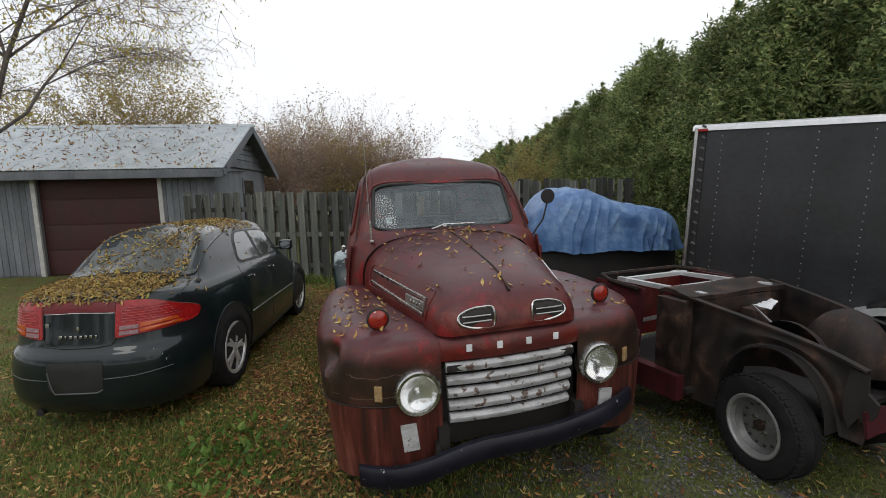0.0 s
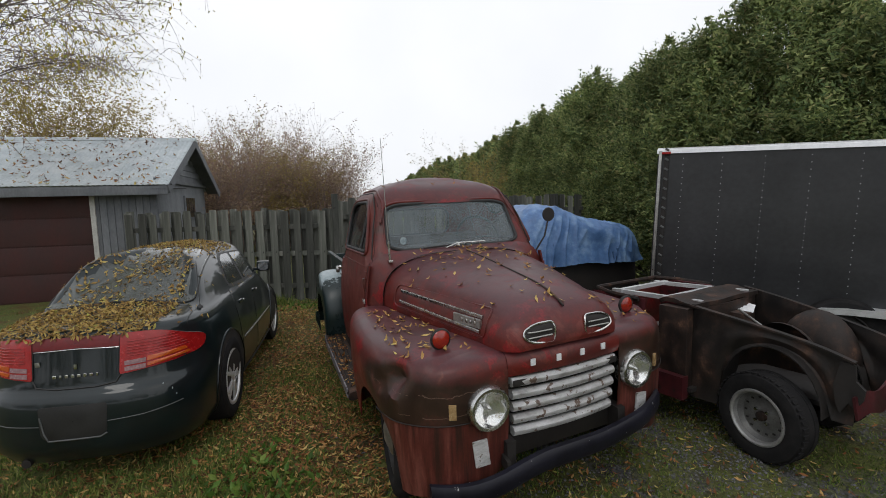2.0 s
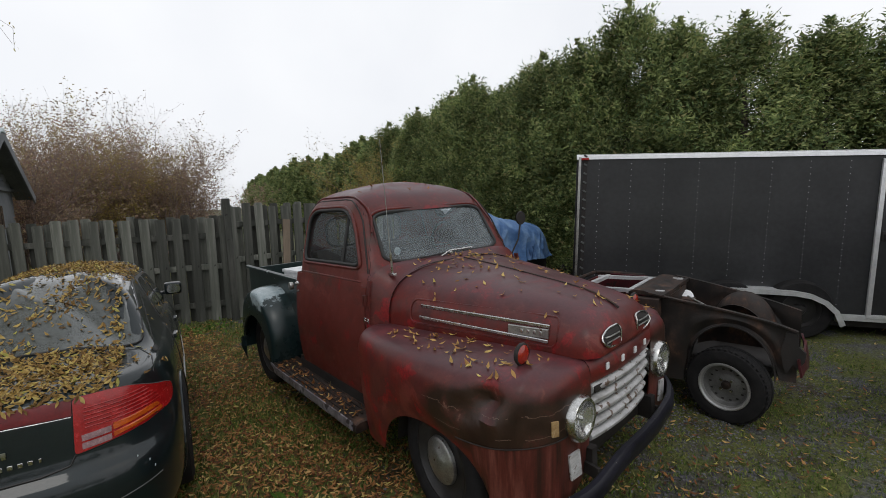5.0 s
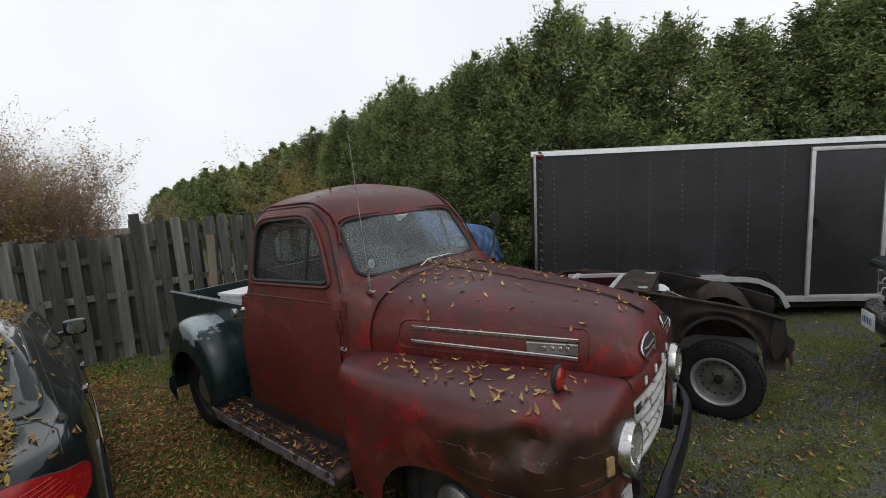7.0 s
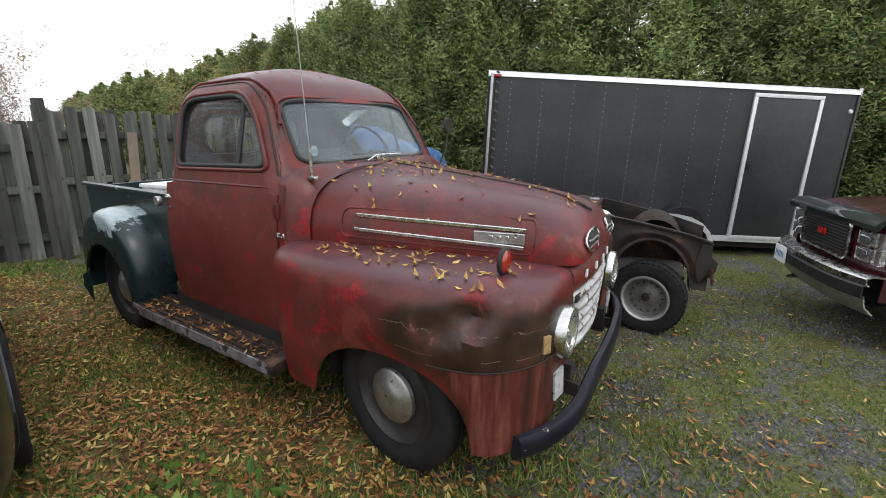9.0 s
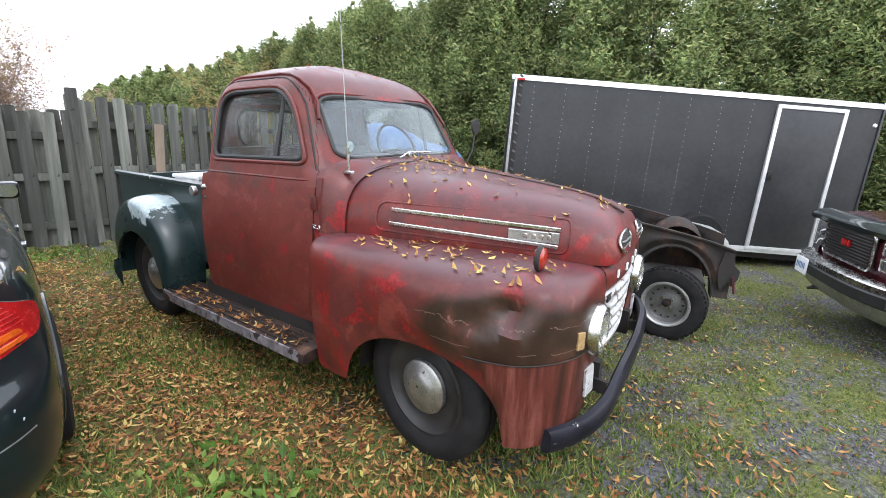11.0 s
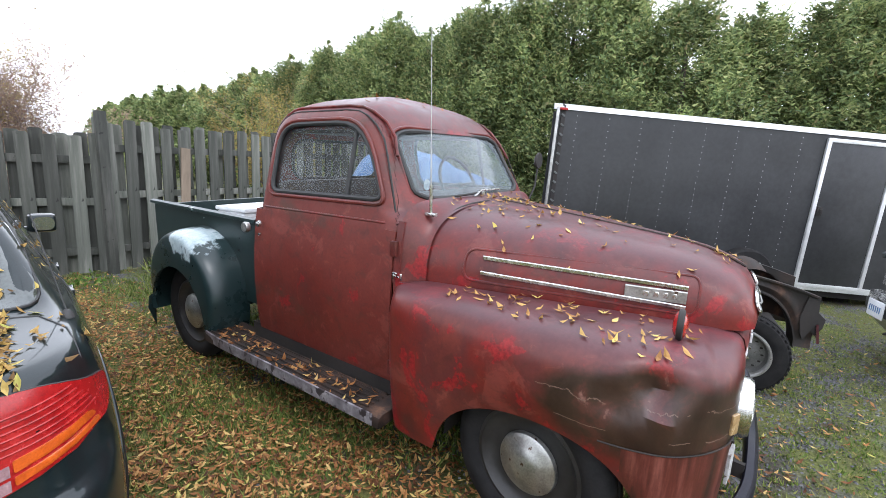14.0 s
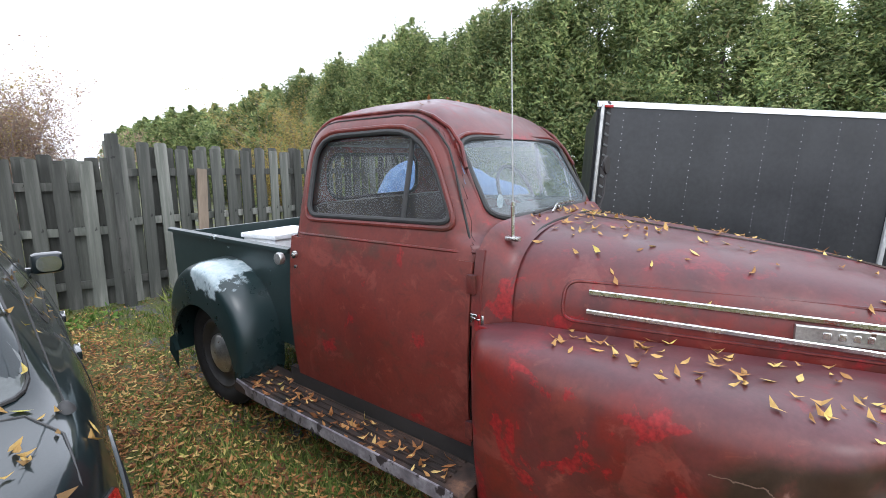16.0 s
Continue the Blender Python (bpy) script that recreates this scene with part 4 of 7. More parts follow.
def superarc(w, b, c, n, ex, ez, y, y_lean=0.0):
    row = []
    for i in range(n + 1):
        a = math.pi * i / n
        cx, sz = math.cos(a), math.sin(a)
        x = -w * math.copysign(abs(cx) ** (2 / ex), cx)
        z = b + (c - b) * abs(sz) ** (2 / ez)
        row.append((x, y + y_lean * abs(sz), z))
    return row


HOOD_W = [(-0.705, 0.30), (-0.66, 0.355), (-0.55, 0.385), (-0.40, 0.40), (-0.1, 0.475), (0.2, 0.555), (0.45, 0.615), (0.70, 0.65)]
HOOD_C = [(-0.705, 1.06), (-0.66, 1.125), (-0.55, 1.172), (-0.40, 1.20), (-0.1, 1.235), (0.2, 1.268), (0.45, 1.292), (0.70, 1.31)]
HOOD_B = [(-0.705, 0.957), (-0.6, 0.952), (-0.2, 0.955), (0.70, 0.955)]


def hood():
    rows = [[(x * 0.55, -0.722, 0.985 + (z - 0.985) * 0.3) for x, y, z in superarc(0.30, 0.965, 1.02, 36, 3.2, 2.6, 0)]]
    for y in [-0.705, -0.69, -0.66, -0.62, -0.56, -0.48, -0.4, -0.28, -0.14, 0, 0.14, 0.28, 0.42, 0.56, 0.66, 0.70]:
        w, c, b = curve(HOOD_W, y), curve(HOOD_C, y), curve(HOOD_B, y)
        row = superarc(w, b, c, 36, 3.4, 2.7, y)
        # a pressed ridge along the middle of the lid
        row = [(x, yy, z + 0.012 * math.exp(-(x / 0.022) ** 2) * smooth((y + 0.7) / 0.3)) for x, yy, z in row]
        rows.append(row)
    return grid(rows, closed=True, cap=True)


part("hood", hood(), M_PAINT, pickup)
part("hood_seam", tube([(0, y, curve(HOOD_C, y) + 0.012) for y in [-0.66 + 0.08 * i for i in range(17)]], 0.006, 6), M_RUST, pickup)


def hood_side(y, z):
    """The lid's flank at a height: its half width there."""
    w, c, b = curve(HOOD_W, y), curve(HOOD_C, y), curve(HOOD_B, y)
    s = min(0.999, max(0.0, (z - b) / (c - b))) ** (2.7 / 2)
    return w * (1 - s * s) ** (1 / 3.4)


def flank_trim(z0, z1, y0, y1, h):
    pts = []
    for i in range(15):
        t = i / 14
        y, z = y0 + (y1 - y0) * t, z0 + (z1 - z0) * t
        pts.append((-hood_side(y, z) - 0.006, y, z))
    return strip(pts, (0, 0, 1), h, 0.014, 1)


both("hood_trim", lambda: flank_trim(1.112, 1.086, 0.385, -0.43, 0.02), M_CHROME, pickup, "chrome spear on the hood side")
both("hood_trim", lambda: flank_trim(1.045, 1.012, 0.385, -0.43, 0.018), M_CHROME, pickup, "chrome spear on the hood side")
both("name_plate", lambda: flank_trim(1.053, 1.05, -0.18, -0.43, 0.05), M_STEEL, pickup, "chrome name plate with plain raised marks")
for k in range(4):
    y = -0.255 - 0.04 * k
    both("plate_mark", lambda: box(0.006, 0.022, 0.022, (-hood_side(y, 1.052) - 0.014, y, 1.052), 0.002, 1), M_CHROME, pickup)


def flank_panel():
    """The pressed edge round the trim on the lid's flank."""
    pts = rounded([(-0.485, 0.985), (0.47, 1.005), (0.47, 1.145), (-0.485, 1.13)], [0.05, 0.05, 0.05, 0.05])
    ring = [(-hood_side(y, z) - 0.001, y, z) for y, z in pts]
    return tube(ring + [ring[0]], 0.006, 6, False)


def nostril(rim):
    """The oval air inlet in the nose, D-shaped, its flat end inwards."""
    out = []
    for i in range(24):
        a = 2 * math.pi * i / 24
        u, v = math.cos(a), math.sin(a)
        x = 0.09 * math.copysign(abs(u) ** (0.95 if u < 0 else 0.3), u)
        z = 0.046 * math.copysign(abs(v) ** 0.8, v) * (1.0 + 0.25 * u)
        out.append((x, z))
    return out


def nose_y(x, z):
    """How far forward the lid's nose reaches at a place seen from the front."""
    y = -0.705
    while y < -0.2 and not (curve(HOOD_C, y) > z and hood_side(y, z) >= abs(x)):
        y += 0.0015
    return y


for s in (-1, 1):
    cx, cz = 0.185 * s, 1.034
    pts = [(cx + (x if s < 0 else -x), cz + z) for x, z in nostril(True)]
    ring = [(x, nose_y(x, z) - 0.011, z) for x, z in pts]
    part("air_inlet_rim", tube(ring + [ring[0]], 0.0062, 6, False), M_CHROME, pickup, "chrome rim of the nose air inlet")
    # black patch just off the uncut lid, painted for the shade inside the inlet
    rings = [[(cx + (x - cx) * f, nose_y(cx + (x - cx) * f, cz + (z - cz) * f) - 0.010, cz + (z - cz) * f) for x, z in pts] for f in (1, 0.75, 0.5, 0.25, 0.02)]
    part("air_inlet", grid(rings, closed=True), M_BLACK, pickup, "black patch standing for the shaded air inlet")
    for dz in (-0.014, 0.012):
        xs = [cx - 0.07 + 0.02 * k for k in range(8)]
        part("air_inlet_bar", tube([(x, nose_y(x, cz + dz) - 0.014, cz + dz) for x in xs], 0.004, 6), M_STEEL, pickup)

both("flank_panel", flank_panel, M_PAINT, pickup)

# fenders: a skin from the lid's foot over the crown to the outer edge and down to the wheel arch
FEND = [  # along the plan: inner top, outer edge, height of the widest line, lower edge
    (0.00, (-0.655, 0.735, 0.950, -0.80, 0.745, 0.76, 0.28)),
    (0.10, (-0.645, 0.62, 0.965, -0.895, 0.66, 0.78, 0.28)),
    (0.25, (-0.615, 0.36, 0.972, -0.940, 0.38, 0.79, 0.30)),
    (0.40, (-0.555, 0.08, 0.972, -0.950, 0.08, 0.79, 0.30)),
    (0.52, (-0.49, -0.15, 0.97, -0.937, -0.15, 0.79, 0.30)),
    (0.62, (-0.44, -0.32, 0.965, -0.912, -0.33, 0.78, 0.29)),
    (0.71, (-0.41, -0.43, 0.96, -0.868, -0.475, 0.77, 0.28)),
    (0.79, (-0.40, -0.51, 0.958, -0.785, -0.585, 0.77, 0.29)),
    (0.87, (-0.385, -0.56, 0.955, -0.67, -0.655, 0.775, 0.31)),
    (0.94, (-0.375, -0.59, 0.952, -0.52, -0.682, 0.785, 0.34)),
    (1.00, (-0.36, -0.61, 0.948, -0.36, -0.684, 0.80, 0.39)),
]


def arch(y, r=0.40, zc=0.305):
    return zc + 0.80 * math.sqrt(max(0.0, r * r - y * y)) if abs(y) < r else 0.0


def fender():
    rows = []
    us = [i / 60 for i in range(61)]
    for u in us:
        ax, ay, az, bx, by, zs, zb = curve(FEND, u)
        zb = max(zb, arch(by)) if u < 0.66 else zb
        zs = max(zs, zb + 0.03)
        row = []
        for k in range(13):
            a = math.pi / 2 * k / 12
            s, c = math.sin(a) ** 0.56, math.cos(a) ** 0.52
            lift = 0.018 * math.sin(2 * a) if u < 0.8 else 0
            row.append((ax + (bx - ax) * s, ay + (by - ay) * s, zs + (az - zs) * c + lift))
        for k in range(1, 9):
            t = k / 8
            tuck = 0.035 * t * t
            dx, dy = (ax - bx), (ay - by)
            d = math.hypot(dx, dy)
            row.append((bx + dx / d * tuck, by + dy / d * tuck, zs + (zb - zs) * t))
        # the dent at the front corner
        out = []
        for x, y, z in row:
            q = math.exp(-(((y + 0.40) / 0.09) ** 2 + ((z - 0.87) / 0.055) ** 2)) * smooth((-x - 0.56) / 0.12)
            q2 = math.exp(-(((y + 0.28) / 0.07) ** 2 + ((z - 0.80) / 0.05) ** 2)) * smooth((-x - 0.56) / 0.12)
            q3 = math.exp(-(((y + 0.46) / 0.05) ** 2 + ((z - 0.79) / 0.03) ** 2)) * smooth((-x - 0.5) / 0.12)
            out.append((x + 0.08 * q + 0.035 * q2 - 0.02 * q3, y + 0.02 * q, z - 0.035 * q))
        rows.append(out)
    return grid(rows, thick=0.006)


both("front_fender", fender, M_PAINT_FENDER, pickup)
part("hood_ledge", grid([[(x, y, 0.952) for x in (-w, -w / 2, 0, w / 2, w)] for y, w in ((-0.64, 0.33), (-0.6, 0.37), (-0.5, 0.41), (-0.3, 0.48), (0.0, 0.56), (0.4, 0.64), (0.72, 0.67))], thick=0.01), M_PAINT, pickup)
part("hood_gap", tube([(x, y - 0.002, z + 0.002) for x, y, z in superarc(0.648, 0.955, 1.311, 36, 3.4, 2.7, 0.675)], 0.006, 6), M_BLACK, pickup)
both("fender_seam", lambda: tube([(curve(FEND, u)[3] - 0.004, curve(FEND, u)[4] - 0.002, 0.66) for u in [0.56 + 0.02 * i for i in range(20)]], 0.003, 6), M_HULK, pickup)


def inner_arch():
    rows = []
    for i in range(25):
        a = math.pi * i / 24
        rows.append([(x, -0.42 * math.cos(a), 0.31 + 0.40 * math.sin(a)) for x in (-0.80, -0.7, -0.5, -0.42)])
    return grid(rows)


# wells blackened and the bay filled with a black block, in place of shade
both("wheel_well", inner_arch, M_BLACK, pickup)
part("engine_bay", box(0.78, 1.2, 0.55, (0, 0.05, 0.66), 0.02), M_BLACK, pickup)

# front apron, with its plain letters, and the grille
def apron():
    rows = []
    for i in range(25):
        x = -0.36 + 0.72 * i / 24
        bow = 0.03 * (1 - (x / 0.36) ** 2)
        rows.append([(x, y - bow, z) for y, z in ((-0.58, 0.958), (-0.62, 0.956), (-0.655, 0.946), (-0.676, 0.925), (-0.684, 0.89), (-0.682, 0.86), (-0.672, 0.835), (-0.63, 0.828))])
    return grid(rows)


part("apron", apron(), M_PAINT, pickup)
for x in (-0.225, -0.075, 0.075, 0.225):
    y = -0.689 - 0.03 * (1 - (x / 0.36) ** 2)
    part("letter_block", box(0.028, 0.008, 0.034, (x, y + 0.002, 0.895), 0.003, 2), M_WHITE, pickup, "small raised pale mark")
for k in range(5):
    z = 0.800 - 0.066 * k
    w = 0.335 - 0.004 * k
    pts = [(x, -0.655 - 0.035 * (1 - (x / 0.36) ** 2) + 0.006 * k, z) for x in [-w + 2 * w * i / 14 for i in range(15)]]
    prof = [(-0.024, 0.004), (-0.022, -0.012), (-0.009, -0.024), (0.007, -0.026), (0.020, -0.016), (0.024, 0.0), (0.018, 0.022), (-0.018, 0.022)]
    part("grille_bar", grid([[(x, y + b, zz + a) for a, b in prof] for x, y, zz in pts], closed=True, cap=True), M_WHITEBAR, pickup, "flaking white grille bar")
# flat black panel stands for the shade behind the bars
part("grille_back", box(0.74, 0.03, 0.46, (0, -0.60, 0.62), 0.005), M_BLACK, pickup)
part("parking_lamp", box(0.085, 0.012, 0.03, (-0.29, -0.688, 0.80), 0.005), M_BLACK, pickup)
part("parking_lamp", box(0.085, 0.012, 0.03, (0.29, -0.688, 0.80), 0.005), M_BLACK, pickup)

for s in (-1, 1):
    hx, hy, hz = 0.475 * s, -0.672, 0.715
    part("headlight_bowl", lathe([(-0.014, 0.001), (-0.0155, 0.020), (-0.020, 0.042), (-0.0275, 0.063), (-0.035, 0.078), (-0.041, 0.088)], 28, "y", (hx, hy, hz)), M_REFLECTOR, pickup, "pale headlight reflector")
    part("bulb_shield", lathe([(-0.036, 0.001), (-0.035, 0.008), (-0.030, 0.013), (-0.014, 0.011)], 20, "y", (hx, hy, hz)), M_CHROME, pickup)
    part("headlight_rim", lathe([(0.032, 0.112), (-0.030, 0.110), (-0.046, 0.101), (-0.044, 0.088), (-0.034, 0.082)], 32, "y", (hx, hy, hz)), M_CHROME, pickup, "chrome headlight rim")
    part("headlight_glass", lathe([(-0.060, 0.001), (-0.058, 0.036), (-0.052, 0.066), (-0.044, 0.088)], 28, "y", (hx, hy, hz)), M_LAMP, pickup, "clear ribbed headlight glass").visible_shadow = False
    part("side_lamp", prism([(-0.018, -0.036), (0.018, -0.036), (0.018, 0.036), (-0.018, 0.036)], 0.012, "y", -0.003, 0.004), M_AMBER, pickup, "faded amber side lamp", m=pose(0.655 * s, -0.668, 0.725, 0, 0, 28 * s))
    part("white_patch", box(0.075, 0.012, 0.13, (0, 0, 0), 0.004), M_WHITEBAR, pickup, "bare white patch below the headlight", m=pose(0.52 * s, -0.684, 0.50, 0, 6 * s, 6 * s))
    # clearance lamp on the crown of the fender
    part("marker_lamp_stem", tube([(0.625 * s, -0.43, 0.93), (0.625 * s, -0.43, 1.0)], 0.012, 8), M_BLACK, pickup)
    part("marker_lamp_body", lathe([(0.014, 0.046), (0.012, 0.052), (0.0, 0.056), (-0.012, 0.053), (-0.016, 0.047)], 24, "y", (0.625 * s, -0.43, 1.015)), M_BLACK, pickup)
    part("marker_lamp_lens", lathe([(-0.034, 0.002), (-0.031, 0.025), (-0.022, 0.04), (-0.012, 0.048)], 24, "y", (0.625 * s, -0.43, 1.015)), M_MARKER, pickup, "orange-red round marker lens")

    part("marker_lamp_lens", lathe([(0.034, 0.002), (0.031, 0.025), (0.022, 0.04), (0.012, 0.048)], 24, "y", (0.625 * s, -0.43, 1.015)), M_RED_LENS, pickup, "red round marker lens")

# bumper, bent down at one end
def bumper():
    rows = []
    for i in range(33):
        t = i / 32
        x = -0.76 + 1.46 * t
        e = max(0, (abs(x) - 0.40) / 0.35)
        y = -0.775 + 0.03 * (x / 0.6) ** 2 + 0.13 * e * e
        z = 0.425 - (0.115 * smooth((-x - 0.15) / 0.6)) + 0.05 * smooth((x - 0.1) / 0.55)
        rows.append([(x, y + b, z + a) for a, b in ((-0.053, 0.012), (-0.050, -0.012), (-0.03, -0.026), (0.03, -0.026), (0.050, -0.012), (0.053, 0.012), (0.043, 0.02), (-0.043, 0.02))])
    return grid(rows, closed=True, cap=True)


part("bumper", bumper(), M_BUMPER, pickup, "blue-black steel bumper bent at one end")
for s in (-1, 1):
    part("bumper_bracket", strip([(0.40 * s, -0.745, 0.42), (0.39 * s, -0.68, 0.42), (0.38 * s, -0.4, 0.43)], (0, 0, 1), 0.06, 0.02), M_BLACK, pickup)

# wheels
def road_wheel(parent, x, y, r, side, turn=0.0, tyre_w=0.15, kind="cap"):
    hub = new("wheel")
    hub.parent = parent
    hub.matrix_basis = pose(x, y, r, 0, 0, turn) @ Matrix.Scale(side, 4, (1, 0, 0))
    h = tyre_w / 2
    rr = r * 0.66
    part("tyre", lathe([(-h * 0.72, rr), (-h, rr + 0.03), (-h * 1.02, (rr + r) / 2), (-h * 0.9, r - 0.02), (-h * 0.62, r - 0.002), (-h * 0.2, r), (-h * 0.16, r - 0.008), (h * 0.16, r - 0.008), (h * 0.2, r), (h * 0.62, r - 0.002), (h * 0.9, r - 0.02), (h * 1.02, (rr + r) / 2), (h, rr + 0.03), (h * 0.72, rr)], 40), M_TYRE, hub, "worn black tyre")
    if kind == "cap":
        part("rim", lathe([(h * 0.7, rr), (-h * 0.75, rr + 0.004), (-h * 0.78, rr - 0.012), (-h * 0.45, rr - 0.035), (-h * 0.3, rr - 0.07), (-h * 0.55, 0.10), (-h * 0.5, 0.0)], 36), M_WHEELBLACK, hub)
        part("hubcap", lathe([(-h * 0.5, 0.132), (-h * 0.72, 0.128), (-h * 0.86, 0.112), (-h * 0.92, 0.09), (-h * 1.06, 0.075), (-h * 1.2, 0.04), (-h * 1.23, 0.0)], 36), M_STEEL, hub, "dull chrome dome hubcap")
    return hub


for s in (-1, 1):
    road_wheel(pickup, 0.75 * s, 0.0, 0.355, -s, kind="cap") if s > 0 else road_wheel(pickup, -0.75, 0.0, 0.355, 1, kind="cap", turn=-6)
    road_wheel(pickup, 0.74 * s, 2.71, 0.355, -s)
part("axle", tube([(-0.7, 0, 0.33), (0.7, 0, 0.33)], 0.035), M_BLACK, pickup)
part("axle", tube([(-0.7, 2.71, 0.34), (0.7, 2.71, 0.34)], 0.045), M_BLACK, pickup)
for s in (-1, 1):
    part("frame_rail", strip([(0.36 * s, -0.7, 0.45), (0.4 * s, 1, 0.45), (0.42 * s, 3.5, 0.5)], (0, 0, 1), 0.14, 0.05), M_BLACK, pickup)

# cab: body sides, cowl, roof
CAB_X = [  # half width by height
    (0.36, 0.735), (0.55, 0.765), (0.80, 0.775), (1.0, 0.765), (1.16, 0.745), (1.27, 0.722), (1.33, 0.708), (1.5, 0.665), (1.64, 0.630), (1.72, 0.595), (1.79, 0.535), (1.84, 0.45), (1.875, 0.30), (1.89, 0.0)]


def cab_front(z):
    """Where the cab's front edge lies at a height: upright below the sill, raked above."""
    return curve([(0.3, 0.74), (1.0, 0.74), (1.25, 0.745), (1.34, 0.79), (1.5, 0.885), (1.66, 0.985), (1.75, 1.06), (1.82, 1.16), (1.89, 1.36)], z)


def cab_back(z):
    return curve([(0.3, 1.97), (1.0, 2.0), (1.3, 2.01), (1.5, 2.01), (1.66, 1.995), (1.72, 1.98), (1.78, 1.945), (1.84, 1.86), (1.89, 1.62)], z)


def cab_ring(z, w=None, n=12, r=0.16):
    """Plan outline of the cab at a height, with round corners."""
    w = w or curve(CAB_X, z)
    f, b = cab_front(z), cab_back(z)
    rf = min(0.13 - 0.04 * smooth((z - 1.25) / 0.1), w * 0.4, (b - f) * 0.4)
    rb = min(0.22, w * 0.6, (b - f) * 0.45)
    pts = []
    for cx, cy, rad, a0 in ((-w + rf, f + rf, rf, 180), (w - rf, f + rf, rf, 270), (w - rb, b - rb, rb, 0), (-w + rb, b - rb, rb, 90)):
        for k in range(9):
            a = radians(a0 + 90 * k / 8)
            pts.append((cx + rad * math.cos(a), cy + rad * math.sin(a), z))
    return pts


def cab_x(y, z):
    """Half width of the cab at a place, drawn in round its corners."""
    w, f, b = curve(CAB_X, z), cab_front(z), cab_back(z)
    rf = min(0.13 - 0.04 * smooth((z - 1.25) / 0.1), w * 0.4, (b - f) * 0.4)
    rb = min(0.22, w * 0.6, (b - f) * 0.45)
    for d, r in ((f + rf - y, rf), (y - b + rb, rb)):
        if d > 0:
            return w - r + math.sqrt(max(0.0, r * r - min(d, r) ** 2))
    return w


def inside(p, poly):
    """Whether a point lies in a closed outline."""
    hit, (x, y) = False, p
    for (x0, y0), (x1, y1) in zip(poly, poly[1:] + poly[:1]):
        if (y0 > y) != (y1 > y) and x < x0 + (y - y0) / (y1 - y0) * (x1 - x0):
            hit = not hit
    return hit


def front_bow(x, y, z):
    """The cab's face is bowed: its middle stands forward."""
    return (0.05 * (x / 0.54) ** 2 - 0.03) * smooth((cab_front(z) + 0.24 - y) / 0.2) * smooth((z - 1.24) / 0.06)


def fine_ring(z, n=340):
    """The cab's plan outline at a height, in even steps."""
    ring = [Vector(p) for p in cab_ring(z)]
    ring.append(ring[0])
    at = [0.0]
    for p, q in zip(ring, ring[1:]):
        at.append(at[-1] + (q - p).length)
    out, j = [], 0
    for i in range(n):
        d = at[-1] * i / n
        while at[j + 1] < d:
            j += 1
        p = ring[j].lerp(ring[j + 1], (d - at[j]) / max(1e-9, at[j + 1] - at[j]))
        out.append((p.x, p.y + front_bow(p.x, p.y, z), z))
    return out


def window_outline(grow=0.0):
    """The door window, its front edge raked with the screen, round corners."""
    g = grow
    key = [(0.895 - g, 1.335 - g), (1.80 + g, 1.315 - g), (1.81 + g, 1.702 + g), (1.115 - g * 0.5, 1.715 + g)]
    return rounded(key, [0.07, 0.07, 0.15, 0.22])


def door_outline():
    """Outer edge of the upper door frame."""
    key = [(0.785, 1.20), (1.915, 1.20), (1.905, 1.775), (1.045, 1.787)]
    return rounded(key, [0.01, 0.01, 0.19, 0.27])


def screen_pt(u, v):
    """A place on the windscreen, u across from -1 to 1, v up from 0 to 1."""
    z = 1.335 + 0.345 * v
    x = u * (0.555 - 0.035 * v)
    f = cab_front(z)
    return (x, f + front_bow(x, f, z) + 0.008, z)


def screen_edge():
    return [(px / 0.5, 0.5 + pz) for px, pz in round_rect(1.0, 1.0, 0.15)]


def cab_shell():
    """The upper cab as one skin from the belt to the crown; the openings are left out, and the faces of the doors come apart."""
    zs = [1.196 + 0.0121 * i for i in range(57)]
    rows = [fine_ring(z) for z in zs]
    c = rows[-1]
    for f in (0.9, 0.75, 0.6, 0.45, 0.3, 0.15, 0.02):
        rows.append([(x * f, 1.45 + (y - 1.45) * f, zs[-1] + 0.034 * (1 - f * f)) for x, y, _ in c])
    glass = [screen_pt(u, v) for u, v in screen_edge()]
    glass = [(x, z) for x, _, z in glass]
    win, door, back = window_outline(), door_outline(), [(x, z + 1.49) for x, z in round_rect(0.80, 0.26, 0.09)]
    n = len(c)
    faces = {"cab": [], "left": [], "right": []}
    for i in range(len(rows) - 1):
        for j in range(n):
            k = (j + 1) % n
            quad = (rows[i][j], rows[i][k], rows[i + 1][k], rows[i + 1][j])
            x, y, z = (sum(p[a] for p in quad) / 4 for a in range(3))
            to = "cab"
            if abs(x) > 0.45 and z < 1.80 and inside((y, z), door):
                if inside((y, z), win):
                    continue
                to = "left" if x < 0 else "right"
            elif y < 1.3 and abs(x) < 0.58 and inside((x, z), glass):
                continue
            elif y > 1.8 and abs(x) < 0.42 and inside((x, z), back):
                continue
            faces[to].append(quad)
    out = {}
    for key, quads in faces.items():
        bm, made = bmesh.new(), {}
        for quad in quads:
            vs = []
            for p in quad:
                if p not in made:
                    s = 0.003 if key != "cab" else 0.0
                    made[p] = bm.verts.new((p[0] + math.copysign(s, p[0]), p[1], p[2]))
                vs.append(made[p])
            bm.faces.new(vs)
        out[key] = bm
    return out


shell = cab_shell()
part("roof", shell["cab"], M_PAINT, pickup, "dull red cab skin, roof tinted purple-grey for the sky's reflection", sharp=60)


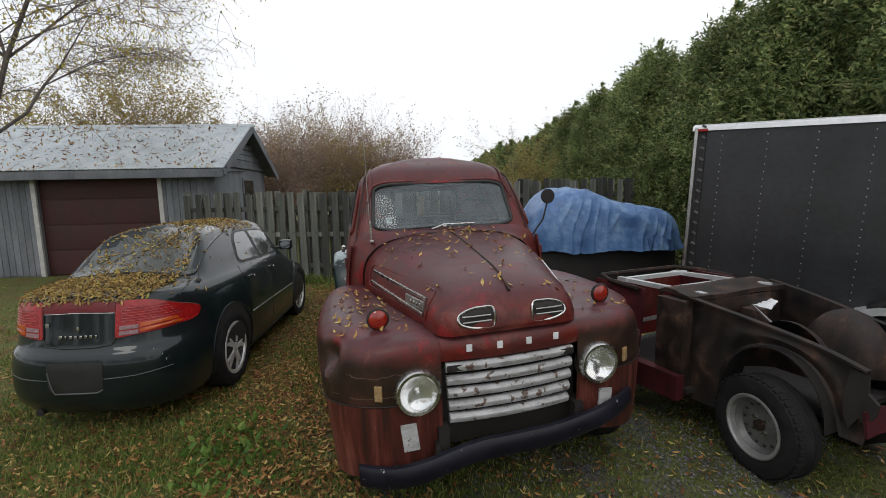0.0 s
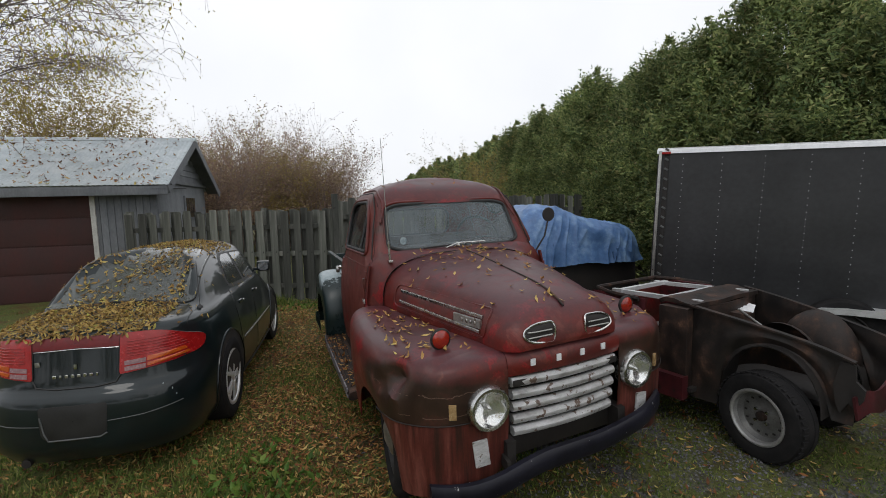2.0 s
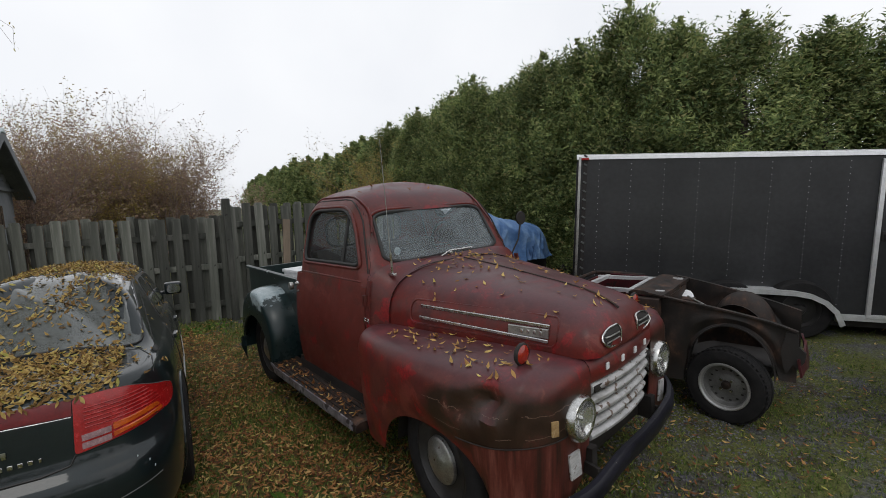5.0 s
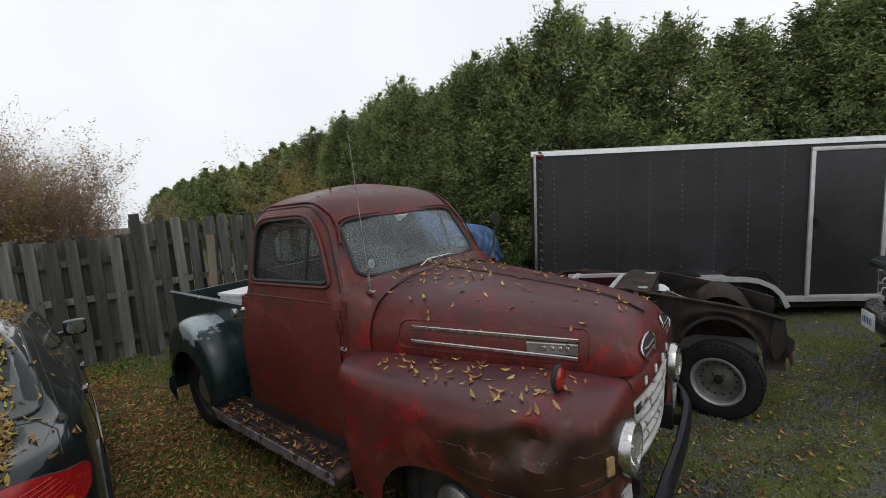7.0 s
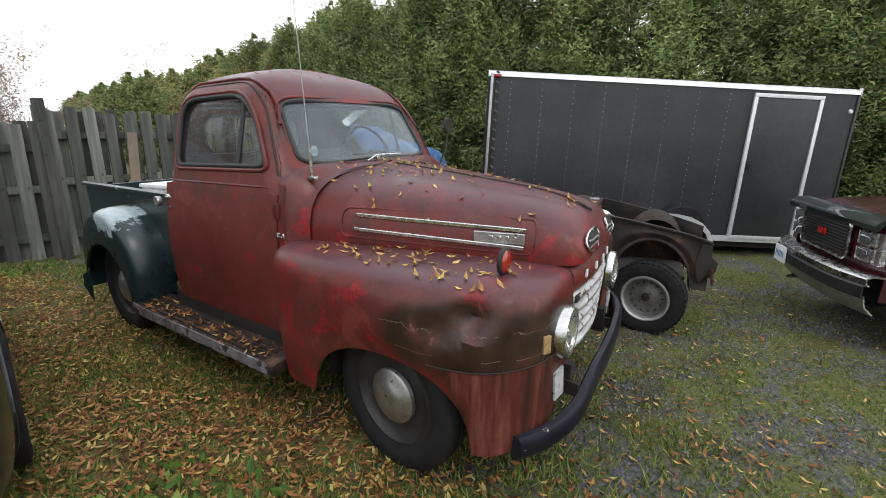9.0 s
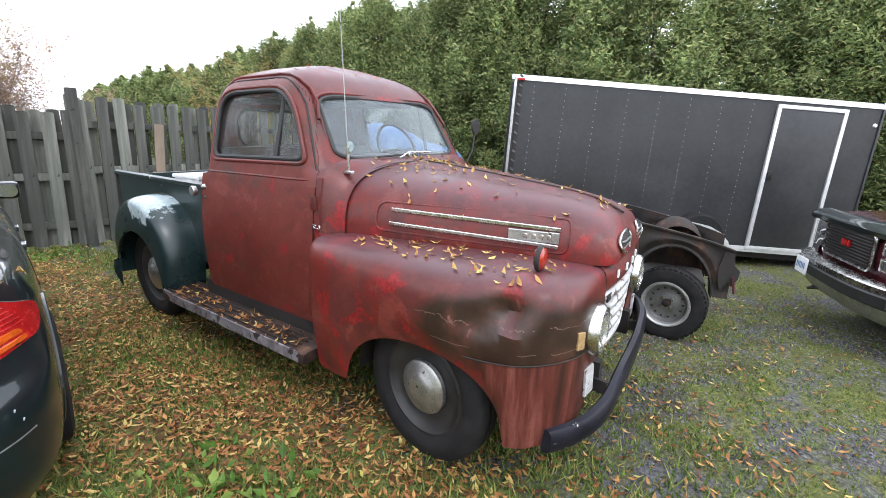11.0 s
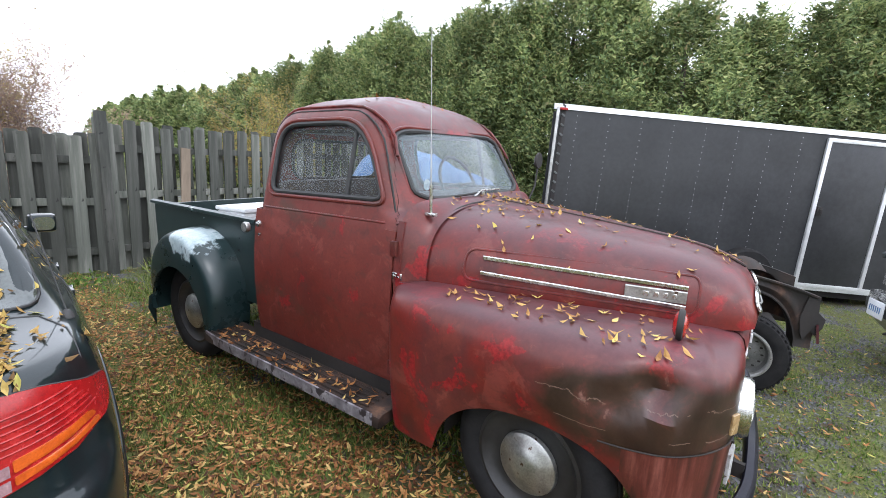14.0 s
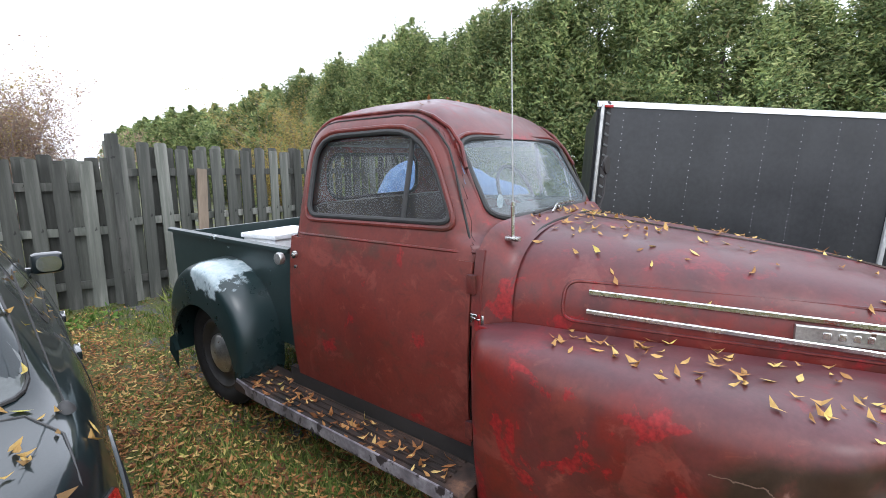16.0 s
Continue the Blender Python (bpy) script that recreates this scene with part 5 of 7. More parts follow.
def panel_side(y0, y1, z0, z1, ny=8, nz=8, out=0.0):
    """A piece of the cab's flank between two lines."""
    rows = []
    for i in range(ny + 1):
        rows.append([(-curve(CAB_X, z0 + (z1 - z0) * j / nz) - out, y0 + (y1 - y0) * i / ny, z0 + (z1 - z0) * j / nz) for j in range(nz + 1)])
    return grid(rows, thick=0.012)


both("cowl_side", lambda: merge(panel_side(0.66, 0.765, 0.36, 0.965, 3, 8), panel_side(0.735, 0.772, 0.96, 1.25, 2, 6)), M_PAINT, pickup)


def door(s):
    low = panel_side(0.78, 1.915, 0.40, 1.2, 14, 12, 0.003)
    d = part("door", merge(low if s < 0 else mirror_x(low), shell["left" if s < 0 else "right"]), M_PAINT_DOOR, pickup, "faded red cab door with rubbed paint", sharp=60)
    frame_pts = [(s * (cab_x(y, z) - 0.001), y, z) for y, z in window_outline()]
    part("window_seal", tube(frame_pts + [frame_pts[0]], 0.013, 8, False), M_RUBBER, d, "black window seal")
    lip = [(s * (cab_x(y, z) + 0.002), y, z) for y, z in window_outline(0.022)]
    part("window_lip", tube(lip + [lip[0]], 0.012, 8, False), M_PAINT_DOOR, d)
    gl = bmesh.new()
    gl.faces.new([gl.verts.new((s * (curve(CAB_X, z) - 0.014), y, z)) for y, z in window_outline()])
    pane = part("window_glass", gl, M_SIDEGLASS, d, "smeared side window glass")
    pane.visible_shadow = False
    part("vent_post", tube([(s * (curve(CAB_X, 1.335) - 0.008), 1.165, 1.335), (s * (curve(CAB_X, 1.71) - 0.008), 1.18, 1.71)], 0.012, 6), M_RUBBER, d)
    part("door_handle", merge(tube([(s * 0.77, 1.84, 1.115), (s * 0.80, 1.84, 1.115)], 0.010, 8), lathe([(0.0, 0.0), (0.004, 0.018), (0.018, 0.02), (0.022, 0.0)], 16, "x", (s * 0.795, 1.84, 1.115))), M_CHROME, d, "small chrome door handle")
    part("door_lock", lathe([(0.0, 0.010), (0.01 * s, 0.010), (0.012 * s, 0)], 12, "x", (s * 0.772, 1.845, 1.05)), M_CHROME, d)
    for z in (1.12, 0.52):
        part("hinge", box(0.022, 0.035, 0.075, (s * (curve(CAB_X, z) + 0.010), 0.772, z), 0.006), M_PAINT_RUST, d)
    gap = [(0.776, 0.42 + 0.06 * i) for i in range(13)]
    around = [p for p in door_outline() if p[1] > 1.21]
    top = sorted(around, key=lambda p: math.atan2(p[1] - 1.25, p[0] - 1.45), reverse=True)
    part("door_gap", tube([(s * (cab_x(y, z) + 0.0015), y, z) for y, z in gap + top + [(1.918, 1.18 - 0.06 * i) for i in range(13)]], 0.0055, 6), M_BLACK, d, "dark gap round the door")
    part("belt_crease", tube([(s * (cab_x(y, 1.232 - 0.012 * (y - 0.8)) + 0.001), y, 1.232 - 0.012 * (y - 0.8)) for y in [0.79 + 0.08 * i for i in range(15)]], 0.007, 6), M_PAINT_RUST, d)
    return d


door(-1)
door(1)
for s in (-1, 1):
    run = [p for p in rounded([(0.80, 1.26), (1.945, 1.26), (1.945, 1.800), (1.02, 1.812)], [0.01, 0.01, 0.21, 0.30]) if p[1] > 1.28]
    run = sorted(run, key=lambda p: math.atan2(p[1] - 1.25, p[0] - 1.45), reverse=True)
    run = [p for p in run if not (p[0] > 1.9 and p[1] < 1.62)]
    part("drip_rail", tube([(s * (cab_x(y, z) + 0.006), y, z) for y, z in run], 0.009, 8), M_PAINT_RUST, pickup, "rusty drip rail over the door")


def pillar_panel():
    """The lower cab side behind the door, round the back corner."""
    rows = []
    for z in [0.36, 0.5, 0.7, 0.9, 1.05, 1.12, 1.2]:
        back = cab_ring(z)[27:36]
        rows.append([(-curve(CAB_X, z), 1.918, z)] + [p for p in reversed(back) if p[1] > 1.925])
    n = min(len(r) for r in rows)
    return grid([r[:1] + r[-(n - 1):] for r in rows], thick=0.01)


both("cab_corner", pillar_panel, M_PAINT, pickup)
part("back_panel", grid([[(-0.56 + 1.12 * k / 8, cab_back(z), z) for k in range(9)] for z in [0.36 + 0.105 * i for i in range(9)]], thick=0.01), M_PAINT, pickup)
bm = bmesh.new()
bm.faces.new([bm.verts.new((x, cab_back(z + 1.49) - 0.006, z + 1.49)) for x, z in round_rect(0.82, 0.28, 0.09)])
rear_pane = part("rear_window", bm, M_SIDEGLASS, pickup, "rear cab window")
rear_pane.visible_shadow = False
edge = [(x, cab_back(z + 1.49), z + 1.49) for x, z in round_rect(0.80, 0.26, 0.09)]
part("rear_window_seal", tube(edge + [edge[0]], 0.013, 6, False), M_RUBBER, pickup)
scr = [[screen_pt(-1 + 2 * i / 16, j / 8) for j in range(9)] for i in range(17)]
pane = part("windscreen", grid(scr), M_GLASS, pickup, "one-piece windscreen, its dusty film tinted for the sky's reflection")
pane.visible_shadow = False
mid = Vector(screen_pt(-0.78, 0.2))
part("sticker", prism([(mid.x + 0.027 * math.cos(2 * math.pi * k / 14), mid.z + 0.03 * math.sin(2 * math.pi * k / 14)) for k in range(14)], 0.002, "y", mid.y + 0.006), M_PRIMER, pickup, "pale worn round sticker inside the glass")
edge = [screen_pt(u, v) for u, v in screen_edge()]
part("windscreen_seal", tube([(x, y - 0.008, z) for x, y, z in edge + [edge[0]]], 0.014, 8, False), M_RUBBER, pickup, "black windscreen rubber")
part("windscreen_lip", tube([(x * 1.035, y - 0.002, 1.5075 + (z - 1.5075) * 1.11) for x, y, z in edge + [edge[0]]], 0.010, 8, False), M_PAINT, pickup)


def cowl():
    rows = []
    for i in range(8):
        y = 0.655 + 0.12 * i / 7
        c = 1.308 + 0.032 * smooth(i / 7)
        q = (i / 7) ** 1.6
        row = []
        for (x, yy, z), (x2, _, z2) in zip(superarc(0.655, 0.955, c, 48, 3.6, 2.9, y), superarc(1.0, 0.955, c, 48, 9.0, 4.5, y)):
            x2 *= curve(CAB_X, z2)
            row.append((x + (x2 - x) * q, yy, z + (z2 - z) * q))
        rows.append(row)
    return grid(rows)


part("cowl", cowl(), M_PAINT, pickup)
part("headliner", box(0.98, 0.74, 0.02, (0, 1.52, 1.672), 0.008), M_SEAT, pickup)
part("dashboard", box(1.2, 0.22, 0.16, (0, 0.93, 1.27), 0.04), M_SEAT, pickup)
part("seat", merge(box(1.25, 0.48, 0.16, (0, 1.55, 0.92), 0.05), box(1.25, 0.14, 0.42, (0, 1.80, 1.16), 0.05, rot=(-8, 0, 0))), M_SEAT, pickup, "dark bench seat")
part("floor_pan", box(1.42, 1.2, 0.03, (0, 1.36, 0.46)), M_BLACK, pickup)
wheel_pts = [(0.36 + 0.20 * math.cos(a), 1.17 + 0.20 * math.sin(a) * 0.42, 1.36 + 0.20 * math.sin(a) * 0.9) for a in [2 * math.pi * i / 28 for i in range(29)]]
part("steering_wheel", merge(tube(wheel_pts, 0.011, 8, False), tube([(0.36, 1.17, 1.36), (0.36, 0.95, 1.22)], 0.02, 8), tube([wheel_pts[0], wheel_pts[14]], 0.008, 6)), M_CAR_TRIM, pickup)
part("wiper", merge(tube([(-0.12, 0.735, 1.335), (-0.02, 0.755, 1.365), (0.22, 0.765, 1.362)], 0.006, 6), box(0.03, 0.03, 0.02, (-0.02, 0.75, 1.35), 0.006)), M_CHROME, pickup, "chrome wiper arm")
part("wiper", tube([(-0.3, 0.745, 1.345), (-0.05, 0.755, 1.352)], 0.006, 6), M_BLACK, pickup)
part("aerial_base", merge(box(0.03, 0.06, 0.018, (-0.575, 0.70, 1.275), 0.006), tube([(-0.575, 0.70, 1.28), (-0.580, 0.70, 1.42)], 0.008, 8)), M_CHROME, pickup)
part("aerial", tube([(-0.580, 0.70, 1.40), (-0.592, 0.715, 2.16)], [0.0035, 0.0018], 6), M_STEEL, pickup, "thin whip aerial")
part("mirror_arm", tube([(0.70, 0.80, 1.22), (0.80, 0.79, 1.36), (0.845, 0.80, 1.50)], 0.007, 6), M_BLACK, pickup)
part("side_mirror", lathe([(-0.012, 0.0), (-0.01, 0.055), (0.0, 0.06), (0.012, 0.045), (0.016, 0.0)], 20, "y", (0.848, 0.80, 1.54)), M_BLACK, pickup, "round black side mirror")
part("badge", merge(*[box(0.008, w, h, (-0.778, y, z), 0.002, 1) for y, z, w, h in ((0.760, 0.995, 0.010, 0.036), (0.748, 1.008, 0.022, 0.009), (0.750, 0.995, 0.016, 0.008), (0.730, 0.993, 0.014, 0.008), (0.712, 0.995, 0.010, 0.036))]), M_CHROME, pickup, "small chrome badge")
part("filler_cap", lathe([(0.0, 0.03), (-0.02, 0.034), (-0.03, 0.03), (-0.034, 0.0)], 20, "x", (-0.775, 1.965, 1.08)), M_STEEL, pickup, "round fuel filler cap")

# running boards
def board():
    rows = []
    for i in range(21):
        y = 0.70 + 1.60 * i / 20
        o = -0.935 + 0.02 * smooth((y - 2.2) / 0.3)
        rows.append([(-0.70, y, 0.37), (-0.74, y, 0.352), (o + 0.03, y, 0.348), (o + 0.006, y, 0.34), (o, y, 0.32), (o, y, 0.29), (o + 0.02, y, 0.285), (-0.70, y, 0.30)])
    return grid(rows, closed=True, cap=True)


both("running_board", board, M_RUST, pickup, "rusty ribbed running board")
for s in (-1, 1):
    part("board_edge", strip([(s * 0.937, 0.74, 0.325), (s * 0.937, 2.1, 0.325), (s * 0.92, 2.29, 0.325)], (0, 0, 1), 0.06, 0.010), M_EDGE, pickup, "scuffed bright edge strip")
    for k in range(5):
        part("board_rib", tube([(s * (0.76 + 0.035 * k), 0.8, 0.354), (s * (0.76 + 0.035 * k), 2.26, 0.354)], 0.006, 6), M_RUST, pickup)
    part("cab_sill", strip([(s * 0.735, 0.70, 0.40), (s * 0.735, 2.0, 0.40)], (0, 0, 1), 0.10, 0.03), M_BLACK, pickup)

# pickup bed, dark green
BED = 0.665
def bed_side():
    prof = [(0, 0.52), (0, 1.075), (-0.012, 1.10), (-0.035, 1.115), (-0.06, 1.105), (-0.062, 1.085), (-0.045, 1.08), (-0.03, 1.075), (-0.03, 0.52)]
    return grid([[(-BED + (0.03 - 0) + a, y, z) for a, z in prof] for y in (2.03, 2.4, 2.8, 3.2, 3.52)], closed=True, cap=True)


both("bed_side", bed_side, M_GREEN, pickup, "dark green bed side")
part("bed_front", box(1.27, 0.03, 0.56, (0, 2.045, 0.80), 0.008), M_GREEN, pickup)
part("tailgate", box(1.25, 0.035, 0.50, (0, 3.515, 0.82), 0.01), M_GREEN, pickup)
part("bed_floor", box(1.25, 1.5, 0.03, (0, 2.78, 0.60)), M_RUST, pickup)
for k in range(6):
    part("bed_front_rib", box(1.2, 0.02, 0.02, (0, 2.025, 0.65 + 0.075 * k), 0.006), M_GREEN, pickup)


def rear_fender():
    """A bulging guard over the rear wheel, pointed low at the back."""
    rows = []
    n = 40
    for i in range(n + 1):
        a = radians(-22 + 222 * i / n)
        cy, cz, r = 2.69, 0.46, 0.45 + 0.075 * max(0, math.sin(a))
        row = []
        for k in range(11):
            t = k / 10
            b = math.pi / 2 * t
            rr = r * (0.84 + 0.16 * math.cos(b) ** 0.7)
            x = -BED + 0.02 - 0.265 * math.sin(b) ** 0.7
            row.append((x, cy - rr * math.cos(a) * (1.06 if math.cos(a) > 0 else 1.02), cz + rr * math.sin(a)))
        for g in (0.5, 1.0):
            r0 = r * 0.84
            py, pz = cy - r0 * math.cos(a) * (1.06 if math.cos(a) > 0 else 1.02), cz + r0 * math.sin(a)
            low = radians(max(0, min(180, -22 + 222 * i / n)))
            qy, qz = 2.71 - 0.385 * math.cos(low), 0.33 + 0.385 * math.sin(low)
            if math.sin(a) < 0:
                qy, qz = py * 0.75 + qy * 0.25, pz
            row.append((row[10][0] - 0.004 * g, py + (qy - py) * g, pz + (qz - pz) * g))
        row.append((row[-1][0] + 0.02, row[-1][1], row[-1][2]))
        rows.append(row)
    return grid(rows, thick=0.006)


both("rear_fender", rear_fender, M_GREEN_WORN, pickup, "dark green rear fender with bare patch")


# an old knock: the nose is pushed in and sits a little askew on the frame
for ob in [o for o in pickup.children if o.type == "MESH"]:
    if ob.matrix_basis.translation.length > 0.01:
        if ob.matrix_basis.translation.y < -0.5:
            ob.matrix_basis = Matrix.Translation((0, 0.07 + 0.08 * ob.matrix_basis.translation.x, 0)) @ ob.matrix_basis
        continue
    for v in ob.data.vertices:
        if v.co.y < 0.3:
            v.co.y += 0.07 * smooth((-0.22 - v.co.y) / 0.42) + 0.08 * v.co.x * smooth((0.3 - v.co.y) / 0.7)
pickup.matrix_basis = pose(0, 0, 0.008, 0, -1.1, 0)


# ---- enclosed cargo trailer ----
def build_trailer():
    # local: x along the visible side from the rear corner towards the nose, y into the trailer, origin on the ground
    m = pose(2.71, 1.59, 0, 0, 0, -55) @ pose(0, 0, 0.0, 0, 2.6, 0)
    tr = thing("cargo_trailer", m, "charcoal enclosed cargo trailer with riveted side panels", "trailer")
    L, Wd, Z0, Z1 = 4.39, 1.95, 0.37, 2.205
    nose = 0.75
    plan = [(0, 0), (L, 0), (L + nose, Wd / 2), (L, Wd), (0.42, Wd)]
    part("body", prism([(x, y) for x, y in plan], Z1 - Z0, "z", Z0), M_TRAILER, tr)
    n = 12
    first = None
    dx0, dx1 = 3.15, 3.94
    w = (L - 0.1) / n
    for i in range(n + 1):                        # rivet columns
        x = 0.25 + i * 0.372
        if x > L - 0.1 or dx0 - 0.08 < x < dx1 + 0.08:
            continue
        for k in range(25):
            if first is None:
                first = part("rivet", lathe([(-0.004, 0.0), (-0.003, 0.003), (0.0, 0.0045)], 6, "y"), M_ALU, tr, m=pose(x, -0.001, Z0 + 0.08))
            else:
                share("rivet", first, tr, pose(x, -0.001, Z0 + 0.08 + 0.0695 * k))
    # top and bottom rails
    part("top_rail", prism([(-0.02, Z1 - 0.03), (-0.012, Z1 + 0.01), (0.05, Z1 + 0.036), (0.05, Z1 - 0.03)], L + 0.02, "x", -0.02), M_ALU, tr, "bright aluminium top rail")
    part("roof", prism([(0.03, 0.02), (L, 0.02), (L, Wd - 0.02), (0.45, Wd - 0.02)], 0.03, "z", Z1 + 0.004), M_ALU, tr)
    part("bottom_rail", box(L - 2.84, 0.03, 0.07, (2.84 + (L - 2.84) / 2, -0.012, Z0 + 0.01), 0.006), M_ALU, tr, "bright aluminium sill rail")
    part("frame_rail", box(L, 0.06, 0.12, (L / 2, 0.1, Z0 - 0.05)), M_BLACK, tr)
    # rear corner post with open hinge ladder
    part("corner_post", box(0.03, 0.04, Z1 - Z0, (0.02, -0.012, (Z0 + Z1) / 2), 0.006), M_STEEL, tr)
    part("corner_strip", box(0.05, 0.012, Z1 - Z0 - 0.08, (0.085, -0.008, (Z0 + Z1) / 2), 0.003), M_BLACK, tr)
    for k in range(17):
        part("hinge_tab", box(0.045, 0.012, 0.022, (0.085, -0.016, Z0 + 0.12 + 0.108 * k), 0.003, 1, rot=(0, 32, 0)), M_SEAM, tr)
    part("rear_door", prism([(0.012, 0.05), (0.41, Wd - 0.05), (0.38, Wd - 0.05), (-0.018, 0.05)], Z1 - Z0 - 0.1, "z", Z0 + 0.05), M_TRAILER, tr)
    part("clearance_lamp", box(0.09, 0.02, 0.028, (0.08, -0.03, Z1 - 0.025), 0.006), M_RED_LENS, tr, "small red clearance lamp")
    # entry door
    dr = part("door", box(dx1 - dx0 - 0.06, 0.02, Z1 - Z0 - 0.16, ((dx0 + dx1) / 2, -0.012, (Z0 + Z1) / 2 - 0.03), 0.006), M_TRAILER, tr, "charcoal side entry door")
    for x in (dx0, dx1):
        part("door_frame", box(0.045, 0.03, Z1 - Z0 - 0.10, (x, -0.02, (Z0 + Z1) / 2 - 0.03), 0.006), M_ALU, dr)
    for z in (Z0 + 0.035, Z1 - 0.09):
        part("door_frame", box(dx1 - dx0 + 0.045, 0.03, 0.045, ((dx0 + dx1) / 2, -0.021, z), 0.006), M_ALU, dr)
    part("door_latch", merge(box(0.06, 0.02, 0.11, (dx0 + 0.065, -0.034, 1.30), 0.008), box(0.03, 0.035, 0.05, (dx0 + 0.065, -0.05, 1.30), 0.008)), M_BLACK, dr, "black paddle latch")
    # nose corner
    part("nose_rail", strip([(L, -0.01, Z1 + 0.0), (L + nose, Wd / 2, Z1 + 0.0), (L, Wd + 0.01, Z1 + 0.0)], (0, 0, 1), 0.09, 0.03), M_ALU, tr)
    part("nose_post", box(0.03, 0.03, Z1 - Z0, (L, 0.0, (Z0 + Z1) / 2), 0.008), M_TRAILER, tr)
    part("side_lamp", lathe([(-0.02, 0.0), (-0.016, 0.02), (0, 0.026)], 12, "y", (L - 0.06, 0.0, Z1 - 0.22)), M_WHITE, tr)
    # wheel arch: bright fender over tandem wheels
    arcs = [(1.30, -0.03), (1.33, 0.12), (1.41, 0.23), (1.55, 0.285), (1.74, 0.305), (2.09, 0.31), (2.38, 0.305), (2.53, 0.28), (2.67, 0.215), (2.77, 0.12), (2.84, -0.03)]
    pts = [(x, -0.10, Z0 + z) for x, z in arcs]
    part("wheel_arch", strip(pts, (0, 1, 0), 0.2, 0.012), M_ALU, tr, "bright aluminium wheel arch")
    part("arch_lip", strip([(x, -0.2, z - 0.02) for x, y, z in pts], (0, 1, 0), 0.012, 0.055), M_ALU, tr)
    # black slab filling the arch, in place of the shade around the tyres
    part("arch_well", prism([(x, z - 0.01) for x, y, z in pts], 0.06, "y", -0.05), M_BLACK, tr)
    for k in (1.73, 2.46):
        hub = new("wheel")
        hub.parent = tr
        hub.matrix_basis = pose(k, -0.05, 0.333 + 0.0506 * k)
        part("tyre", lathe([(-0.09, 0.2), (-0.1, 0.24), (-0.095, 0.31), (-0.07, 0.333), (0.07, 0.333), (0.09, 0.31), (0.09, 0.2)], 32, "y"), M_TYRE, hub)
        part("rim", lathe([(0.08, 0.2), (-0.085, 0.205), (-0.09, 0.19), (-0.04, 0.17), (-0.05, 0.07), (-0.075, 0.05), (-0.08, 0.0)], 28, "y"), M_WHEELBLACK, hub)
    return tr


build_trailer()


# ---- car under a blue tarpaulin ----
def build_tarp():
    # local: x along the car from its tail to the right-hand end, y across it away from the yard
    m = pose(1.54, 2.80, 0, 0, 0, -9)
    t = thing("covered_car", m, "car covered with a creased blue tarpaulin", "covered car")
    L, W = 2.04, 1.2
    prof = [(0, 0.9), (0.03, 1.12), (0.1, 1.3), (0.3, 1.53), (0.5, 1.61), (0.75, 1.59), (1.0, 1.49), (1.2, 1.41), (1.6, 1.34), (1.85, 1.28), (1.97, 1.19), (2.02, 1.05), (2.04, 0.9)]

    def ridge(v):
        return 1 - 2 * abs(noise.noise(v))

    rows = []
    for i in range(171):
        x = L * i / 170
        top = curve(prof, x)
        hem = 0.80 + 0.05 * noise.noise(Vector((x * 2.3, 1, 0))) + 0.02 * noise.noise(Vector((x * 9, 4, 0)))
        end = 0.16 * smooth((x - 1.72) / 0.32) + 0.10 * smooth((0.3 - x) / 0.3)
        row = []
        for k in range(73):
            a = math.pi * k / 72
            c, s = math.cos(a), math.sin(a)
            y = W / 2 - (W / 2 - end) * math.copysign(abs(c) ** 0.38, c)
            h = s ** 0.42
            z = hem + (top - hem) * h
            drape = (1 - h) ** 0.7
            bend = 0.5 * noise.noise(Vector((x * 1.3, z * 1.3, 6)))
            pleat = ridge(Vector((x * 1.5 + 1.6 * z + 1.5 * bend, 0.9 * z, 3 if c > 0 else 8)))
            pleat2 = ridge(Vector((x * 6.5 - 1.4 * z + 3 * bend, 1.6 * z, 5))) ** 3
            crease = ridge(Vector((x * 2.6 + y * 1.3, y * 2.2 - x * 1.6, 2))) ** 2
            y -= math.copysign((0.07 * pleat * drape + 0.045 * pleat2 * drape ** 1.5), c)
            z += (0.028 * crease + 0.012 * ridge(Vector((x * 7 + y * 3, y * 6 - x * 3, 9))) ** 2) * h
            row.append((x + 0.02 * pleat2 * drape, y, z))
        rows.append(row)
    skin = grid(rows)
    ends = [grid([[(x, W / 2 + (y - W / 2) * f, 0.80 + (z - 0.80) * f) for x, y, z in r] for f in (1.0, 0.7, 0.4, 0.05)]) for r in (rows[0], rows[-1])]
    part("tarpaulin", merge(skin, *ends), M_TARP, t, "creased blue tarpaulin", sharp=28)
    for y in (0.2, W - 0.2):
        for x in (0.4, 1.75):
            part("tyre", lathe([(-0.09, 0.2), (-0.1, 0.25), (-0.08, 0.31), (0.08, 0.31), (0.1, 0.25), (0.09, 0.2), (-0.09, 0.2)], 24, "y", (x, y, 0.31)), M_TYRE, t)
    part("lower_body", box(L - 0.2, W - 0.12, 0.62, (L / 2, W / 2, 0.52), 0.06), M_BLACK, t, "dark car body under the hem")
    part("cord", tube([(1.02 + 0.03 * i, 0.3 + 0.012 * i * (i % 3), 1.50 - 0.012 * i) for i in range(8)], 0.012, 5), M_PAINT_RUST, t, "scrap of red cord")


build_tarp()


